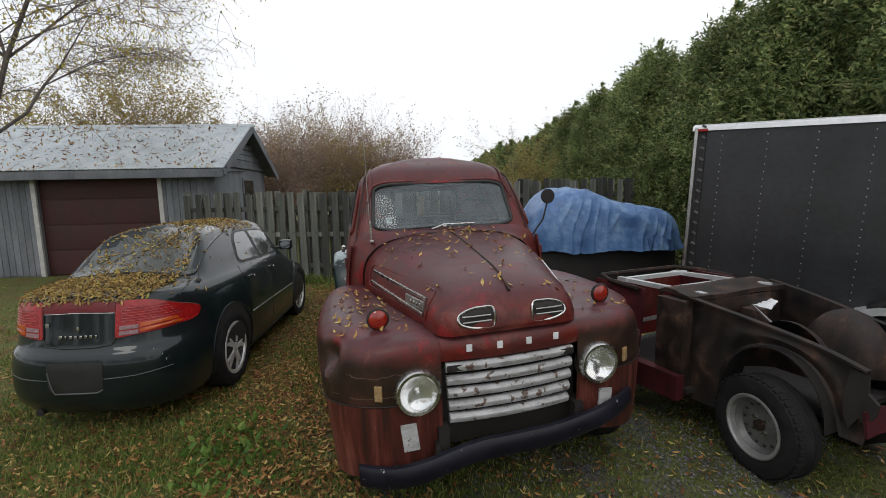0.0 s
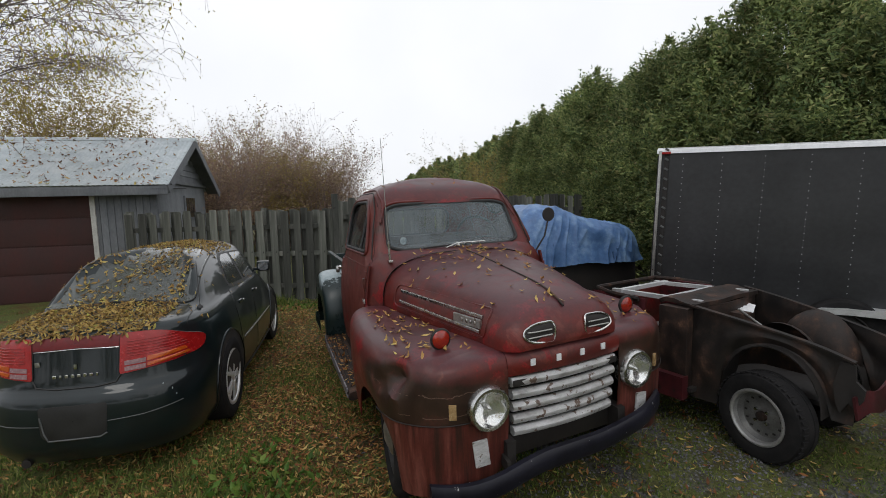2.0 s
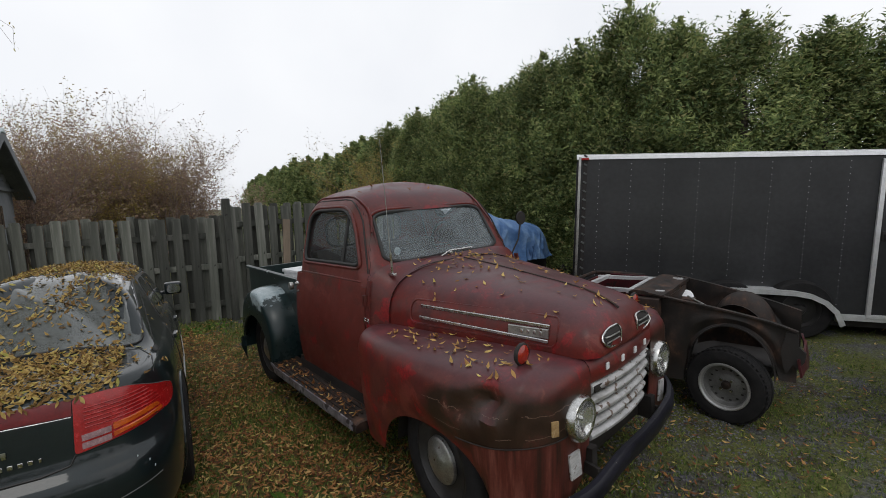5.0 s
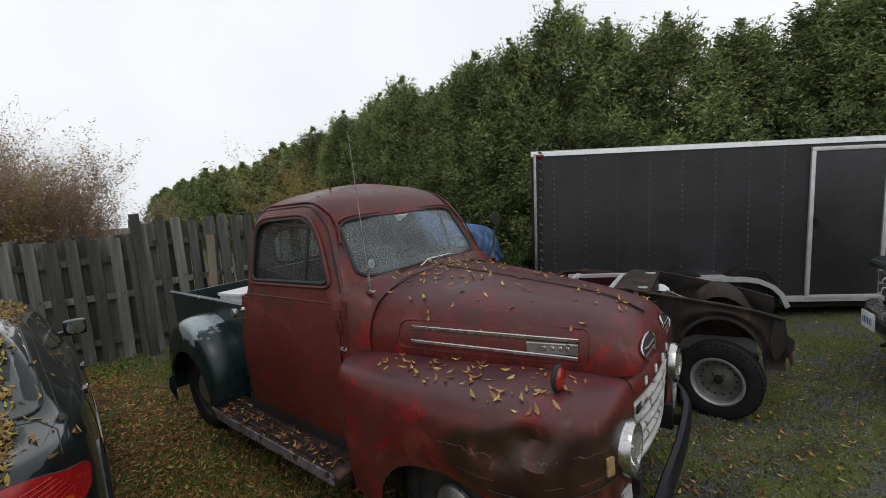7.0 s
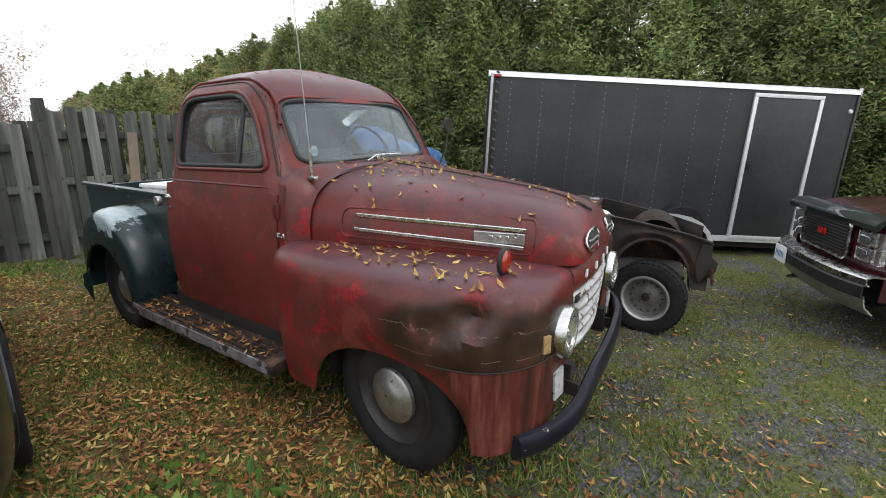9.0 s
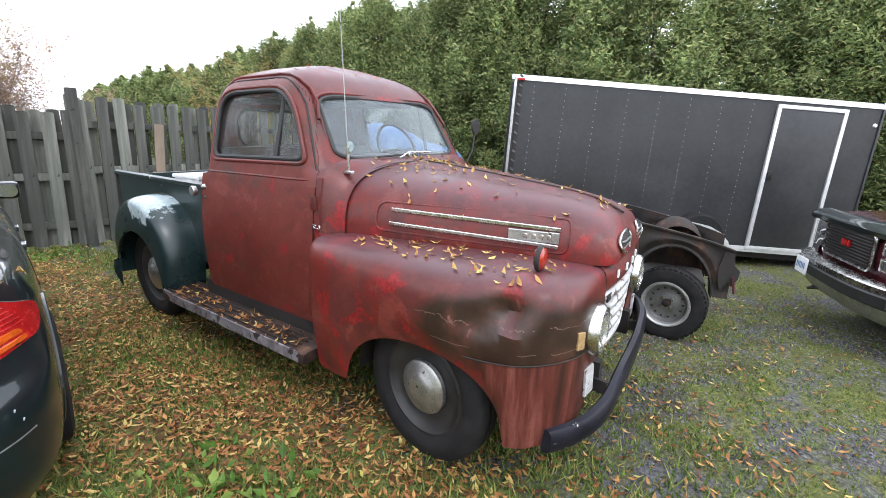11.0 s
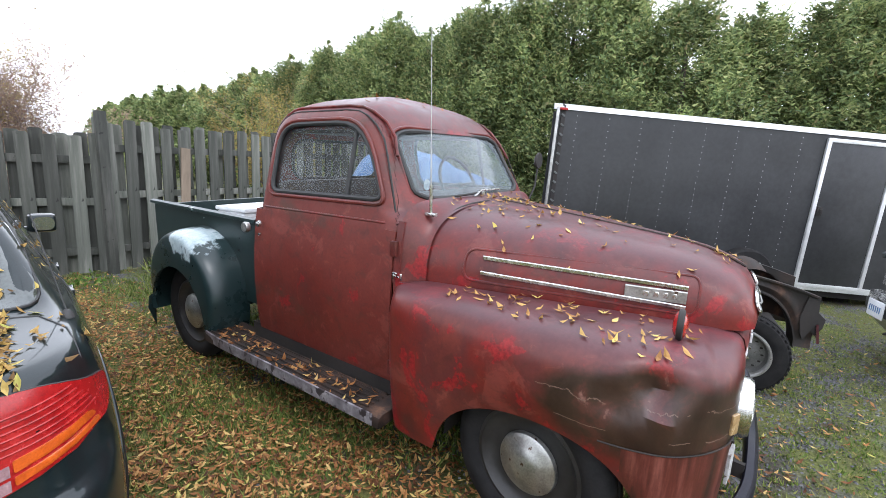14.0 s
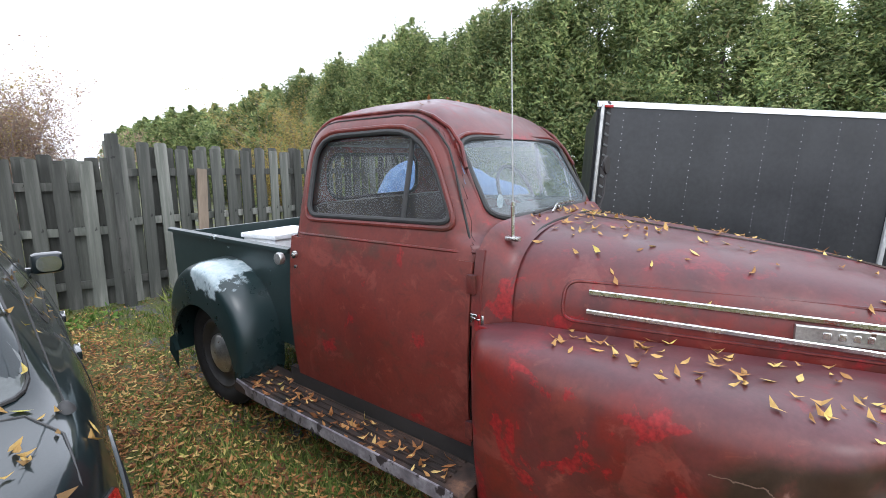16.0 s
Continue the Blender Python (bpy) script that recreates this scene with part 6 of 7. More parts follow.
# ---- dark green sedan ----
def build_sedan():
    # local: origin on the ground under the rear axle, y towards the nose
    m = pose(-2.40, 1.58, 0, 0, 0, -9.5) @ Matrix.Diagonal((0.90, 1, 1, 1))
    car = thing("sedan_car", m, "dark green sedan covered with fallen yellow leaves", "car")
    half = [(0, -0.93), (0.24, -0.92), (0.43, -0.875), (0.57, -0.79), (0.66, -0.65), (0.705, -0.42), (0.73, 0.0), (0.735, 0.6), (0.73, 1.2), (0.71, 1.9), (0.68, 2.4), (0.60, 2.8), (0.40, 3.02), (0.2, 3.08), (0, 3.09)]
    keys = [(i / (len(half) - 1), p) for i, p in enumerate(half)]
    # profiles from the sill to the roof's middle: share of the way inwards, height
    tail = [(0.045, 0.19), (0.012, 0.27), (0.0, 0.36), (0.002, 0.50), (0.012, 0.585), (0.030, 0.625), (0.040, 0.66), (0.055, 0.80), (0.068, 0.915), (0.088, 0.957), (0.13, 0.972), (0.30, 0.995), (0.40, 1.045), (0.58, 1.175), (0.74, 1.285), (0.86, 1.338), (1.0, 1.36)]
    side = [(0.07, 0.19), (0.02, 0.27), (0.0, 0.40), (0.0, 0.52), (0.006, 0.60), (0.012, 0.66), (0.02, 0.71), (0.04, 0.80), (0.07, 0.88), (0.11, 0.935), (0.145, 0.965), (0.19, 1.02), (0.26, 1.12), (0.36, 1.24), (0.47, 1.31), (0.68, 1.352), (1.0, 1.368)]
    nose = [(0.05, 0.2), (0.01, 0.28), (0.0, 0.38), (0.0, 0.48), (0.02, 0.54), (0.04, 0.58), (0.06, 0.61), (0.12, 0.66), (0.2, 0.71), (0.3, 0.76), (0.40, 0.82), (0.48, 0.88), (0.56, 0.96), (0.68, 1.1), (0.8, 1.24), (0.9, 1.33), (1.0, 1.368)]
    n = len(tail)

    def column(u):
        sg = 1 if u <= 1 else -1
        p = curve(keys, u if u <= 1 else 2 - u)
        X, Y = sg * p[0], p[1]
        cy = max(0.75, min(1.35, Y))
        wt = smooth((-0.30 - Y) / 0.55)
        wn = smooth((Y - 1.5) / 1.3)
        ks = []
        for i in range(n):
            f = tail[i][0] * wt + nose[i][0] * wn + side[i][0] * (1 - wt - wn)
            z = tail[i][1] * wt + nose[i][1] * wn + side[i][1] * (1 - wt - wn)
            ks.append((i / (n - 1), (X + (0 - X) * f, Y + (cy - Y) * f, z)))
        return [tuple(curve(ks, j / 64)) for j in range(65)]

    cols = [column(2 * i / 144) for i in range(144)]
    bm = grid(cols + [cols[0]])
    bmesh.ops.recalc_face_normals(bm, faces=bm.faces)
    from mathutils.bvhtree import BVHTree
    tree = BVHTree.FromBMesh(bm)
    part("body", bm, M_CAR, car, sharp=60)

    def lay(view, a, b, out, sg=1):
        """The place on the body behind a point of the rear (x, z), side (y, z) or top (x, y) view."""
        start, way = {"rear": ((a, -2, b), (0, 1, 0)), "side": ((2 * sg, a, b), (-sg, 0, 0)), "top": ((a, b, 3), (0, 0, -1))}[view]
        q, nr, _, _ = tree.ray_cast(Vector(start), Vector(way))
        if q is None:
            q, nr, _, _ = tree.find_nearest(Vector((a, -0.8, b)) if view == "rear" else Vector((sg * 0.7, a, b)) if view == "side" else Vector((a, b, 1.0)))
        if nr.dot(Vector(way)) > 0:
            nr = -nr
        return q + nr * out

    def panel(name, view, outline, material, out, label="", sg=1, parent=None, fine=3):
        """A pane or lamp laid on the body inside an outline of that view."""
        pts = []
        for k in range(len(outline)):
            p, q = outline[k], outline[(k + 1) % len(outline)]
            pts += [(p[0] + (q[0] - p[0]) * j / fine, p[1] + (q[1] - p[1]) * j / fine) for j in range(fine)]
        cx, cy = sum(p[0] for p in pts) / len(pts), sum(p[1] for p in pts) / len(pts)
        rows = [[lay(view, cx + (x - cx) * f, cy + (y - cy) * f, out, sg) for x, y in pts] for f in (1, 0.85, 0.65, 0.45, 0.25, 0.02)]
        rows.insert(0, [lay(view, x, y, -0.004, sg) for x, y in pts])
        return part(name, grid(rows, closed=True), material, parent or car, label, sharp=35)

    def line(name, view, pts, r, material, out=0.0, sg=1, label="", parent=None, closed=False):
        dense = []
        ps = list(pts) + ([pts[0]] if closed else [])
        for p, q in zip(ps, ps[1:]):
            dense += [(p[0] + (q[0] - p[0]) * j / 4, p[1] + (q[1] - p[1]) * j / 4) for j in range(4)]
        dense.append(ps[-1])
        return part(name, tube([lay(view, a, b, out, sg) for a, b in dense], r, 6, not closed), material, parent or car, label)

    def flip(pts, sg):
        return [(sg * x, y) for x, y in pts]

    # rear window and roof edges
    rear = rounded([(-0.55, -0.27), (0.55, -0.27), (0.43, 0.60), (-0.43, 0.60)], [0.12, 0.12, 0.09, 0.09])
    panel("rear_window", "top", rear, M_REARGLASS, 0.003, "dusty sloping rear window, paled for the sky's reflection", fine=4)
    line("window_edge", "top", rear, 0.006, M_CAR_TRIM, 0.003, closed=True)
    line("lid_line", "top", [(-0.60, -0.62), (-0.585, -0.42), (-0.52, -0.32), (0, -0.30), (0.52, -0.32), (0.585, -0.42), (0.60, -0.62)], 0.0035, M_CAR_TRIM)
    # side windows: rear door pane, front door pane, black surround
    for sg in (1, -1):
        surround = rounded([(0.42, 0.985), (0.92, 0.965), (1.95, 0.945), (1.42, 1.245), (0.62, 1.275)], [0.10, 0.02, 0.06, 0.16, 0.16])
        panel("window_surround", "side", surround, M_CAR_TRIM, 0.002, sg=sg, fine=4)
        panel("side_window", "side", rounded([(0.47, 1.005), (0.95, 0.985), (0.97, 1.245), (0.66, 1.255)], [0.09, 0.02, 0.02, 0.14]), M_CARGLASS, 0.005, "dark tinted side glass", sg, fine=4)
        panel("side_window", "side", rounded([(1.02, 0.985), (1.83, 0.965), (1.40, 1.225), (1.04, 1.243)], [0.02, 0.05, 0.10, 0.02]), M_CARGLASS, 0.005, "dark tinted side glass", sg, fine=4)
        for pts in ([(0.40, 0.97), (0.33, 0.85), (0.36, 0.62), (0.42, 0.24)], [(1.0, 0.97), (1.0, 0.6), (1.0, 0.24)], [(1.84, 0.93), (1.86, 0.6), (1.86, 0.24)]):
            line("door_line", "side", pts, 0.0035, M_CAR_TRIM, 0.0, sg)
        line("rub_strip", "side", [(0.44, 0.53), (1.0, 0.53), (1.8, 0.52)], 0.007, M_STEEL, 0.002, sg)
        line("sill", "side", [(0.40, 0.225), (1.1, 0.225), (1.86, 0.225)], 0.014, M_CAR_TRIM, 0.0, sg)
        for y in (0.52, 1.10):
            c = lay("side", y, 0.845, 0.0, sg)
            h = part("door_handle", box(0.026, 0.115, 0.034, c, 0.011, 2), M_CAR, car)
            part("lock", lathe([(0.0, 0.012), (0.006, 0.011), (0.007, 0.0)], 10, "x", (0, 0, 0)), M_CHROME, h, m=Matrix.Translation(Vector(c) + Vector((sg * 0.012, 0.085, -0.004))) @ Matrix.Scale(sg, 4, (1, 0, 0)))
        # mirror on its stalk
        q = lay("side", 1.72, 0.965, 0.0, sg)
        part("side_mirror", merge(box(0.165, 0.10, 0.12, (q.x + sg * 0.125, q.y, q.z + 0.05), 0.05, 4), box(0.09, 0.05, 0.03, (q.x + sg * 0.02, q.y + 0.01, q.z + 0.015), 0.01)), M_CAR, car, "dark door mirror")
        part("mirror_glass", prism([(q.x + sg * 0.13 + a, q.z + 0.05 + b) for a, b in round_rect(0.125, 0.085, 0.04)], 0.006, "y", q.y - 0.054), M_MIRROR, car)
        # tail lamp wrapping the corner
        shape = flip(rounded([(0.262, 0.935), (0.50, 0.93), (0.665, 0.83), (0.668, 0.735), (0.255, 0.695)], [0.02, 0.10, 0.06, 0.03, 0.02]), sg)
        lamp = panel("tail_lamp", "rear", shape, M_RED_LENS, 0.010, "wrap-round red tail lamp", fine=4)
        line("lamp_edge", "rear", shape, 0.004, M_CAR_TRIM, 0.004, parent=lamp, closed=True)
        for z in (0.722, 0.757):
            panel("reversing_lens", "rear", flip([(0.285, z - 0.012), (0.40, z - 0.008), (0.40, z + 0.018), (0.285, z + 0.014)], sg), M_REVERSE, 0.014, "clear reversing lens", parent=lamp)
        panel("amber_lens", "rear", flip(rounded([(0.408, 0.722), (0.615, 0.745), (0.61, 0.762), (0.408, 0.743)], [0.006, 0.008, 0.008, 0.006]), sg), M_ORANGE, 0.014, "amber turn lens", parent=lamp)
        panel("amber_lens", "rear", flip(rounded([(0.408, 0.753), (0.605, 0.770), (0.59, 0.792), (0.408, 0.782)], [0.006, 0.008, 0.012, 0.006]), sg), M_ORANGE, 0.014, "amber turn lens", parent=lamp)
        for k in range(6):
            z = 0.80 + 0.017 * k
            line("lens_rib", "rear", flip([(0.30, z), (0.45, z), (0.61 - 0.012 * k, z + 0.004)], sg), 0.0028, M_RED_LENS, 0.011, parent=lamp)
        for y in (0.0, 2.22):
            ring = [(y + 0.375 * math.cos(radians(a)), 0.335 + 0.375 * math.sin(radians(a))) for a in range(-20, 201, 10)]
            # black sheet on the uncut flank stands for the shade inside the opening
            panel("wheel_arch", "side", ring + [(y - 0.34, 0.2), (y + 0.34, 0.2)], M_BLACK, 0.002, "black patch standing for the shaded wheel opening", sg, fine=2)
            line("arch_lip", "side", ring, 0.008, M_CAR, 0.002, sg)
            x = abs(lay("side", y, 0.62, 0.0, sg).x)
            hub = new("wheel")
            hub.parent = car
            hub.matrix_basis = pose(sg * (x - 0.078), y, 0.325) @ Matrix.Scale(sg, 4, (1, 0, 0))
            part("tyre", lathe([(0.075, 0.215), (0.09, 0.235), (0.095, 0.28), (0.08, 0.318), (0.05, 0.325), (-0.09, 0.325), (-0.1, 0.22)], 40), M_TYRE, hub)
            part("rim", lathe([(0.08, 0.222), (0.085, 0.21), (0.03, 0.195), (0.0, 0.18), (0.0, 0.0)], 36), M_WHEELBLACK, hub)
            for k in range(5):
                a = 2 * math.pi * k / 5
                for e in (-0.2, 0.2):
                    pts = [(0.078, 0.05 * math.cos(a + e * 0.3), 0.05 * math.sin(a + e * 0.3)), (0.076, 0.13 * math.cos(a + e * 0.7), 0.13 * math.sin(a + e * 0.7)), (0.066, 0.205 * math.cos(a + e), 0.205 * math.sin(a + e))]
                    part("spoke", strip(pts, (1, 0, 0), 0.02, 0.034, 1), M_ALU, hub)
            part("wheel_cap", lathe([(0.088, 0.0), (0.086, 0.04), (0.072, 0.062)], 20), M_ALU, hub)
            part("rim_edge", lathe([(0.074, 0.226), (0.088, 0.222), (0.086, 0.196), (0.07, 0.192)], 36), M_ALU, hub)

    # boot lid: red band between the lamps, a lighter line under it, name marks, lower edge of the lid
    panel("lid_band", "rear", [(-0.255, 0.865), (0, 0.873), (0.255, 0.865), (0.258, 0.932), (0, 0.937), (-0.258, 0.932)], M_BAND, 0.006, "dull red band across the boot lid", fine=5)
    line("lid_strip", "rear", [(-0.252, 0.860), (0, 0.868), (0.252, 0.860)], 0.003, M_CHROME, 0.004)
    lid = line("lid_line", "rear", [(-0.258, 0.86), (-0.262, 0.70), (-0.235, 0.655), (-0.12, 0.640), (0.12, 0.640), (0.235, 0.655), (0.262, 0.70), (0.258, 0.86)], 0.005, M_CAR_TRIM, 0.001)
    for i, ch in enumerate((0.024, 0.012, 0.02, 0.02, 0.02, 0.02, 0.02, 0.012)):
        c = lay("rear", -0.125 + 0.036 * i, 0.712, 0.006)
        part("name_mark", box(ch, 0.006, 0.02, c, 0.002, 1), M_CHROME, lid, "small chrome mark")
    part("emblem", box(0.018, 0.006, 0.03, lay("rear", 0.0, 0.765, 0.006), 0.004), M_CHROME, lid)
    part("emblem", box(0.03, 0.006, 0.03, lay("rear", -0.225, 0.79, 0.006), 0.004), M_STEEL, lid)
    # bumper: crease, plate recess, tail pipe
    line("bumper_line", "rear", [(0.20, 0.445), (0.40, 0.45), (0.60, 0.47)], 0.003, M_SEAM, 0.001)
    line("bumper_line", "rear", [(-0.20, 0.445), (-0.40, 0.45), (-0.60, 0.47)], 0.003, M_SEAM, 0.001)
    plate = panel("plate_recess", "rear", rounded([(-0.19, 0.36), (0.19, 0.36), (0.20, 0.555), (-0.20, 0.555)], [0.05, 0.05, 0.02, 0.02]), M_CAR_TRIM, 0.003, "black empty plate recess", fine=3)
    line("recess_edge", "rear", [(-0.19, 0.50), (-0.17, 0.40), (-0.15, 0.355), (0.15, 0.355), (0.19, 0.375)], 0.005, M_SEAM, 0.004, parent=plate)
    part("tail_pipe", tube([(-0.34, -0.86, 0.20), (-0.34, -0.5, 0.22)], 0.028, 12), M_BLACK, car)
    # thin aerial by the corner of the glass
    q = lay("top", 0.60, -0.30, 0.0)
    part("aerial", merge(lathe([(0, 0.024), (0.012, 0.02), (0.025, 0.009), (0.029, 0)], 14, "z", q), tube([q + Vector((0, 0, 0.02)), q + Vector((-0.06, 0.16, 0.33))], 0.0026, 6)), M_RUBBER, car, "thin black aerial")
    part("underbody", box(1.2, 3.4, 0.2, (0, 1.05, 0.27), 0.05), M_BLACK, car)
    for z, x in ((0.60, 0.50), (0.56, 0.55), (0.52, 0.57)):
        part("paint_chip", box(0.006, 0.004, 0.013, lay("rear", x, z, 0.001), 0.002, 1, rot=(0, 20, 0)), M_PRIMER, car, "small pale chip in the bumper paint")
    return car


sedan = build_sedan()


# ---- stripped car body with its front wheels ----
def build_hulk():
    m = pose(1.89, -0.555, 0, 0, 0, 10.5) @ Matrix.Diagonal((0.74, 0.72, 1.03, 1))
    hulk = thing("stripped_car_body", m, "stripped rusty car body with bare inner fenders and front wheels", "car body")

    def inner_fender():
        """The engine-bay side: a tall skirt with the arch cut out, its top edge falling to the front."""
        rows = []
        for i in range(41):
            y = 0.78 - 1.34 * i / 40
            x = -0.60 + 0.15 * smooth((0.7 - y) / 1.2)
            top = curve([(-0.56, 0.70), (-0.3, 0.755), (0.2, 0.83), (0.78, 0.90)], y)
            low = 0.24 if y > 0.40 else (0.36 + math.sqrt(max(0.0, 0.40 ** 2 - y * y)) * 0.85 if abs(y) < 0.40 else 0.34)
            low = min(low, top - 0.06)
            rows.append([(x + 0.02 * math.sin(3 * t * math.pi) * (1 - t), y, low + (top - low) * t) for t in [k / 8 for k in range(9)]])
        return grid(rows, thick=0.012)

    def flange():
        pts = []
        for i in range(20):
            y = 0.78 - 1.34 * i / 19
            x = -0.60 + 0.15 * smooth((0.7 - y) / 1.2)
            pts.append((x - 0.012, y, curve([(-0.56, 0.70), (-0.3, 0.755), (0.2, 0.83), (0.78, 0.90)], y) + 0.004))
        return strip(pts, (1, 0, 0), 0.055, 0.012)

    def tower():
        """Domed spring tower over the wheel."""
        rows = []
        for i in range(17):
            a = math.pi * i / 16
            rows.append([(-0.40 + 0.25 * t * 0.9, -0.02 + 0.34 * math.cos(a) * (1 - 0.35 * t * t), 0.50 + (0.34 * math.sin(a)) * math.sqrt(max(0.0, 1 - t ** 2.4))) for t in [k / 8 for k in range(9)]])
        return grid(rows)

    def fill():
        """Wheel house closing plate above the tyre."""
        rows = []
        for i in range(17):
            a = math.pi * i / 16
            rows.append([(x, 0.40 * math.cos(a), 0.35 + 0.36 * math.sin(a)) for x in (-0.56, -0.45, -0.30)])
        return grid(rows, thick=0.008)

    # wheel house coloured black for the shade under the arch
    for mk, nm, mt in ((inner_fender, "inner_fender", M_HULK), (flange, "flange", M_HULK), (tower, "spring_tower", M_RUST), (fill, "wheel_house", M_BLACK)):
        part(nm, mk(), mt, hulk)
        part(nm, mirror_x(mk()), mt, hulk)
    part("firewall", grid([[(x, 0.62 + 0.05 * (x / 0.6) ** 2, z) for z in (0.3, 0.5, 0.7, 0.86)] for x in [-0.6 + 0.1 * i for i in range(13)]], thick=0.02), M_RUST, hulk)
    part("cowl_top", grid([[(x, y, 0.895 + 0.012 * math.sin(9 * x) * 0.3 + (0.02 if 0.8 < y < 0.95 else 0)) for y in (0.62, 0.72, 0.84, 0.94, 1.0)] for x in [-0.62 + 0.1 * i for i in range(13)]] + [[(0.62, y, 0.895) for y in (0.62, 0.72, 0.84, 0.94, 1.0)]], thick=0.03), M_RUST, hulk, "rust-brown cowl panel")
    part("hinge_pillar", box(0.14, 0.30, 0.62, (-0.63, 0.80, 0.56), 0.02), M_RUST, hulk)
    part("hinge_pillar", box(0.14, 0.30, 0.62, (0.63, 0.80, 0.56), 0.02), M_RUST, hulk)
    # front: a sagging red lower panel between the skirts
    part("front_panel", grid([[(x, -0.60 - 0.05 * (1 - (x / 0.55) ** 2) + 0.03 * t, 0.40 + 0.015 * math.sin(13 * x) + 0.12 * t) for t in (0, 0.3, 0.6, 1)] for x in [-0.50 + 0.05 * i for i in range(21)]], thick=0.02), M_HULKRED, hulk, "torn dark red front panel")
    part("front_corner", prism([(-0.62, 0.50), (-0.57, 0.44), (-0.53, 0.47), (-0.48, 0.40), (-0.45, 0.45), (-0.43, 0.56), (-0.47, 0.70), (-0.56, 0.69), (-0.57, 0.60), (-0.63, 0.56)], 0.03, "x", -0.47), M_BLACK, hulk, "bent front corner sheet")
    part("engine_mount", box(0.6, 0.12, 0.10, (0, 0.0, 0.36), 0.02), M_BLACK, hulk)
    part("bay_floor", box(0.80, 0.9, 0.03, (0, 0.1, 0.40)), M_BLACK, hulk)
    # battery shelf scrap and a cloth
    part("scrap_box", box(0.16, 0.14, 0.16, (-0.02, 0.50, 0.72), 0.01), M_RUST, hulk)
    part("stay_rod", tube([(-0.05, 0.50, 0.82), (-0.33, -0.05, 0.70)], 0.008, 6), M_STEEL, hulk)
    # passenger tub and cross bracing
    for s in (-1, 1):
        part("sill", strip([(0.72 * s, 0.64, 0.32), (0.74 * s, 1.25, 0.32), (0.70 * s, 2.1, 0.34)], (0, 0, 1), 0.16, 0.10), M_HULKRED, hulk, "dark red sill")
        part("quarter_panel", grid([[(s * (0.72 - 0.08 * t), y, 0.34 + (0.52 + 0.02 * math.sin(y)) * t) for t in (0, 0.25, 0.5, 0.75, 1)] for y in (1.15, 1.3, 1.5, 1.7, 1.85)], thick=0.02), M_HULKRED, hulk, "dark red quarter panel")
        part("brace_tube", strip([(0.44 * s, 0.66, 0.89), (0.40 * s, 1.75, 0.865)], (1, 0, 0), 0.055, 0.03), M_ALU, hulk, "bright square brace tube")
        part("brace_tube", strip([(0.52 * s, 0.7, 0.80), (0.5 * s, 1.3, 0.62)], (1, 0, 0), 0.045, 0.03), M_ALU, hulk, "bright square brace tube")
    for y in (1.05, 1.62):
        part("brace_tube", strip([(-0.46, y, 0.875), (0.44, y, 0.875)], (0, 1, 0), 0.055, 0.03), M_ALU, hulk, "bright square brace tube")
    part("rear_wall", grid([[(x, 1.86, z) for z in (0.35, 0.6, 0.84)] for x in (-0.68, -0.3, 0.3, 0.68)], thick=0.02), M_PAINT_RUST, hulk)
    part("rear_rim", tube([(-0.68, 1.2, 0.875), (-0.66, 1.6, 0.885), (-0.55, 1.86, 0.89), (0.55, 1.86, 0.89), (0.66, 1.6, 0.885), (0.68, 1.2, 0.875)], 0.018, 6), M_RUST, hulk)
    part("floor_pan", box(1.36, 1.3, 0.03, (0, 1.25, 0.30)), M_BLACK, hulk)
    for s in (-1, 1):
        hub = new("wheel")
        hub.parent = hulk
        hub.matrix_basis = pose(0.57 * s, 0, 0.274) @ Matrix.Diagonal((1 / 0.74, 1 / 0.72, 1 / 1.03, 1)) @ Matrix.Rotation(radians(-12), 4, "Z") @ Matrix.Diagonal((0.80 * s, 0.815, 0.815, 1))
        part("tyre", lathe([(0.09, 0.205), (0.105, 0.225), (0.112, 0.275), (0.10, 0.325), (0.07, 0.343), (0.03, 0.345), (0.028, 0.338), (-0.028, 0.338), (-0.03, 0.345), (-0.07, 0.343), (-0.10, 0.325), (-0.1, 0.21)], 44), M_TYRE, hub, "wide black tyre")
        for k in range(44):
            a = 2 * math.pi * k / 44
            if k == 0:
                tread = part("tread_block", box(0.05, 0.03, 0.012, (0, 0, 0), 0.003, 1), M_TYRE, hub, m=pose(0.07, 0, 0.342))
            else:
                share("tread_block", tread, hub, Matrix.Rotation(a, 4, "X") @ pose(0.07, 0, 0.342))
        part("rim", lathe([(0.10, 0.212), (0.104, 0.20), (0.05, 0.185), (0.02, 0.165), (0.015, 0.12), (0.03, 0.09), (0.034, 0.0)], 40), M_RIM, hub, "slotted steel wheel")
        part("rim_edge", lathe([(0.085, 0.222), (0.110, 0.217), (0.112, 0.206), (0.100, 0.192), (0.062, 0.187)], 40), M_RIMEDGE, hub, "bright steel rim edge")
        for k in range(14):
            a = 2 * math.pi * k / 14
            part("wheel_slot", box(0.008, 0.022, 0.014, (0.022, 0.142 * math.cos(a), 0.142 * math.sin(a)), 0.002, 1), M_BLACK, hub)
        part("hub_cap", lathe([(0.03, 0.04), (0.06, 0.036), (0.066, 0.02), (0.066, 0)], 20), M_RUST, hub)
        for k in range(4):
            a = radians(45 + 90 * k)
            part("lug_nut", lathe([(0.03, 0.014), (0.055, 0.013), (0.058, 0)], 8, "x", (0, 0.062 * math.cos(a), 0.062 * math.sin(a))), M_CHROME, hub)
    return hulk


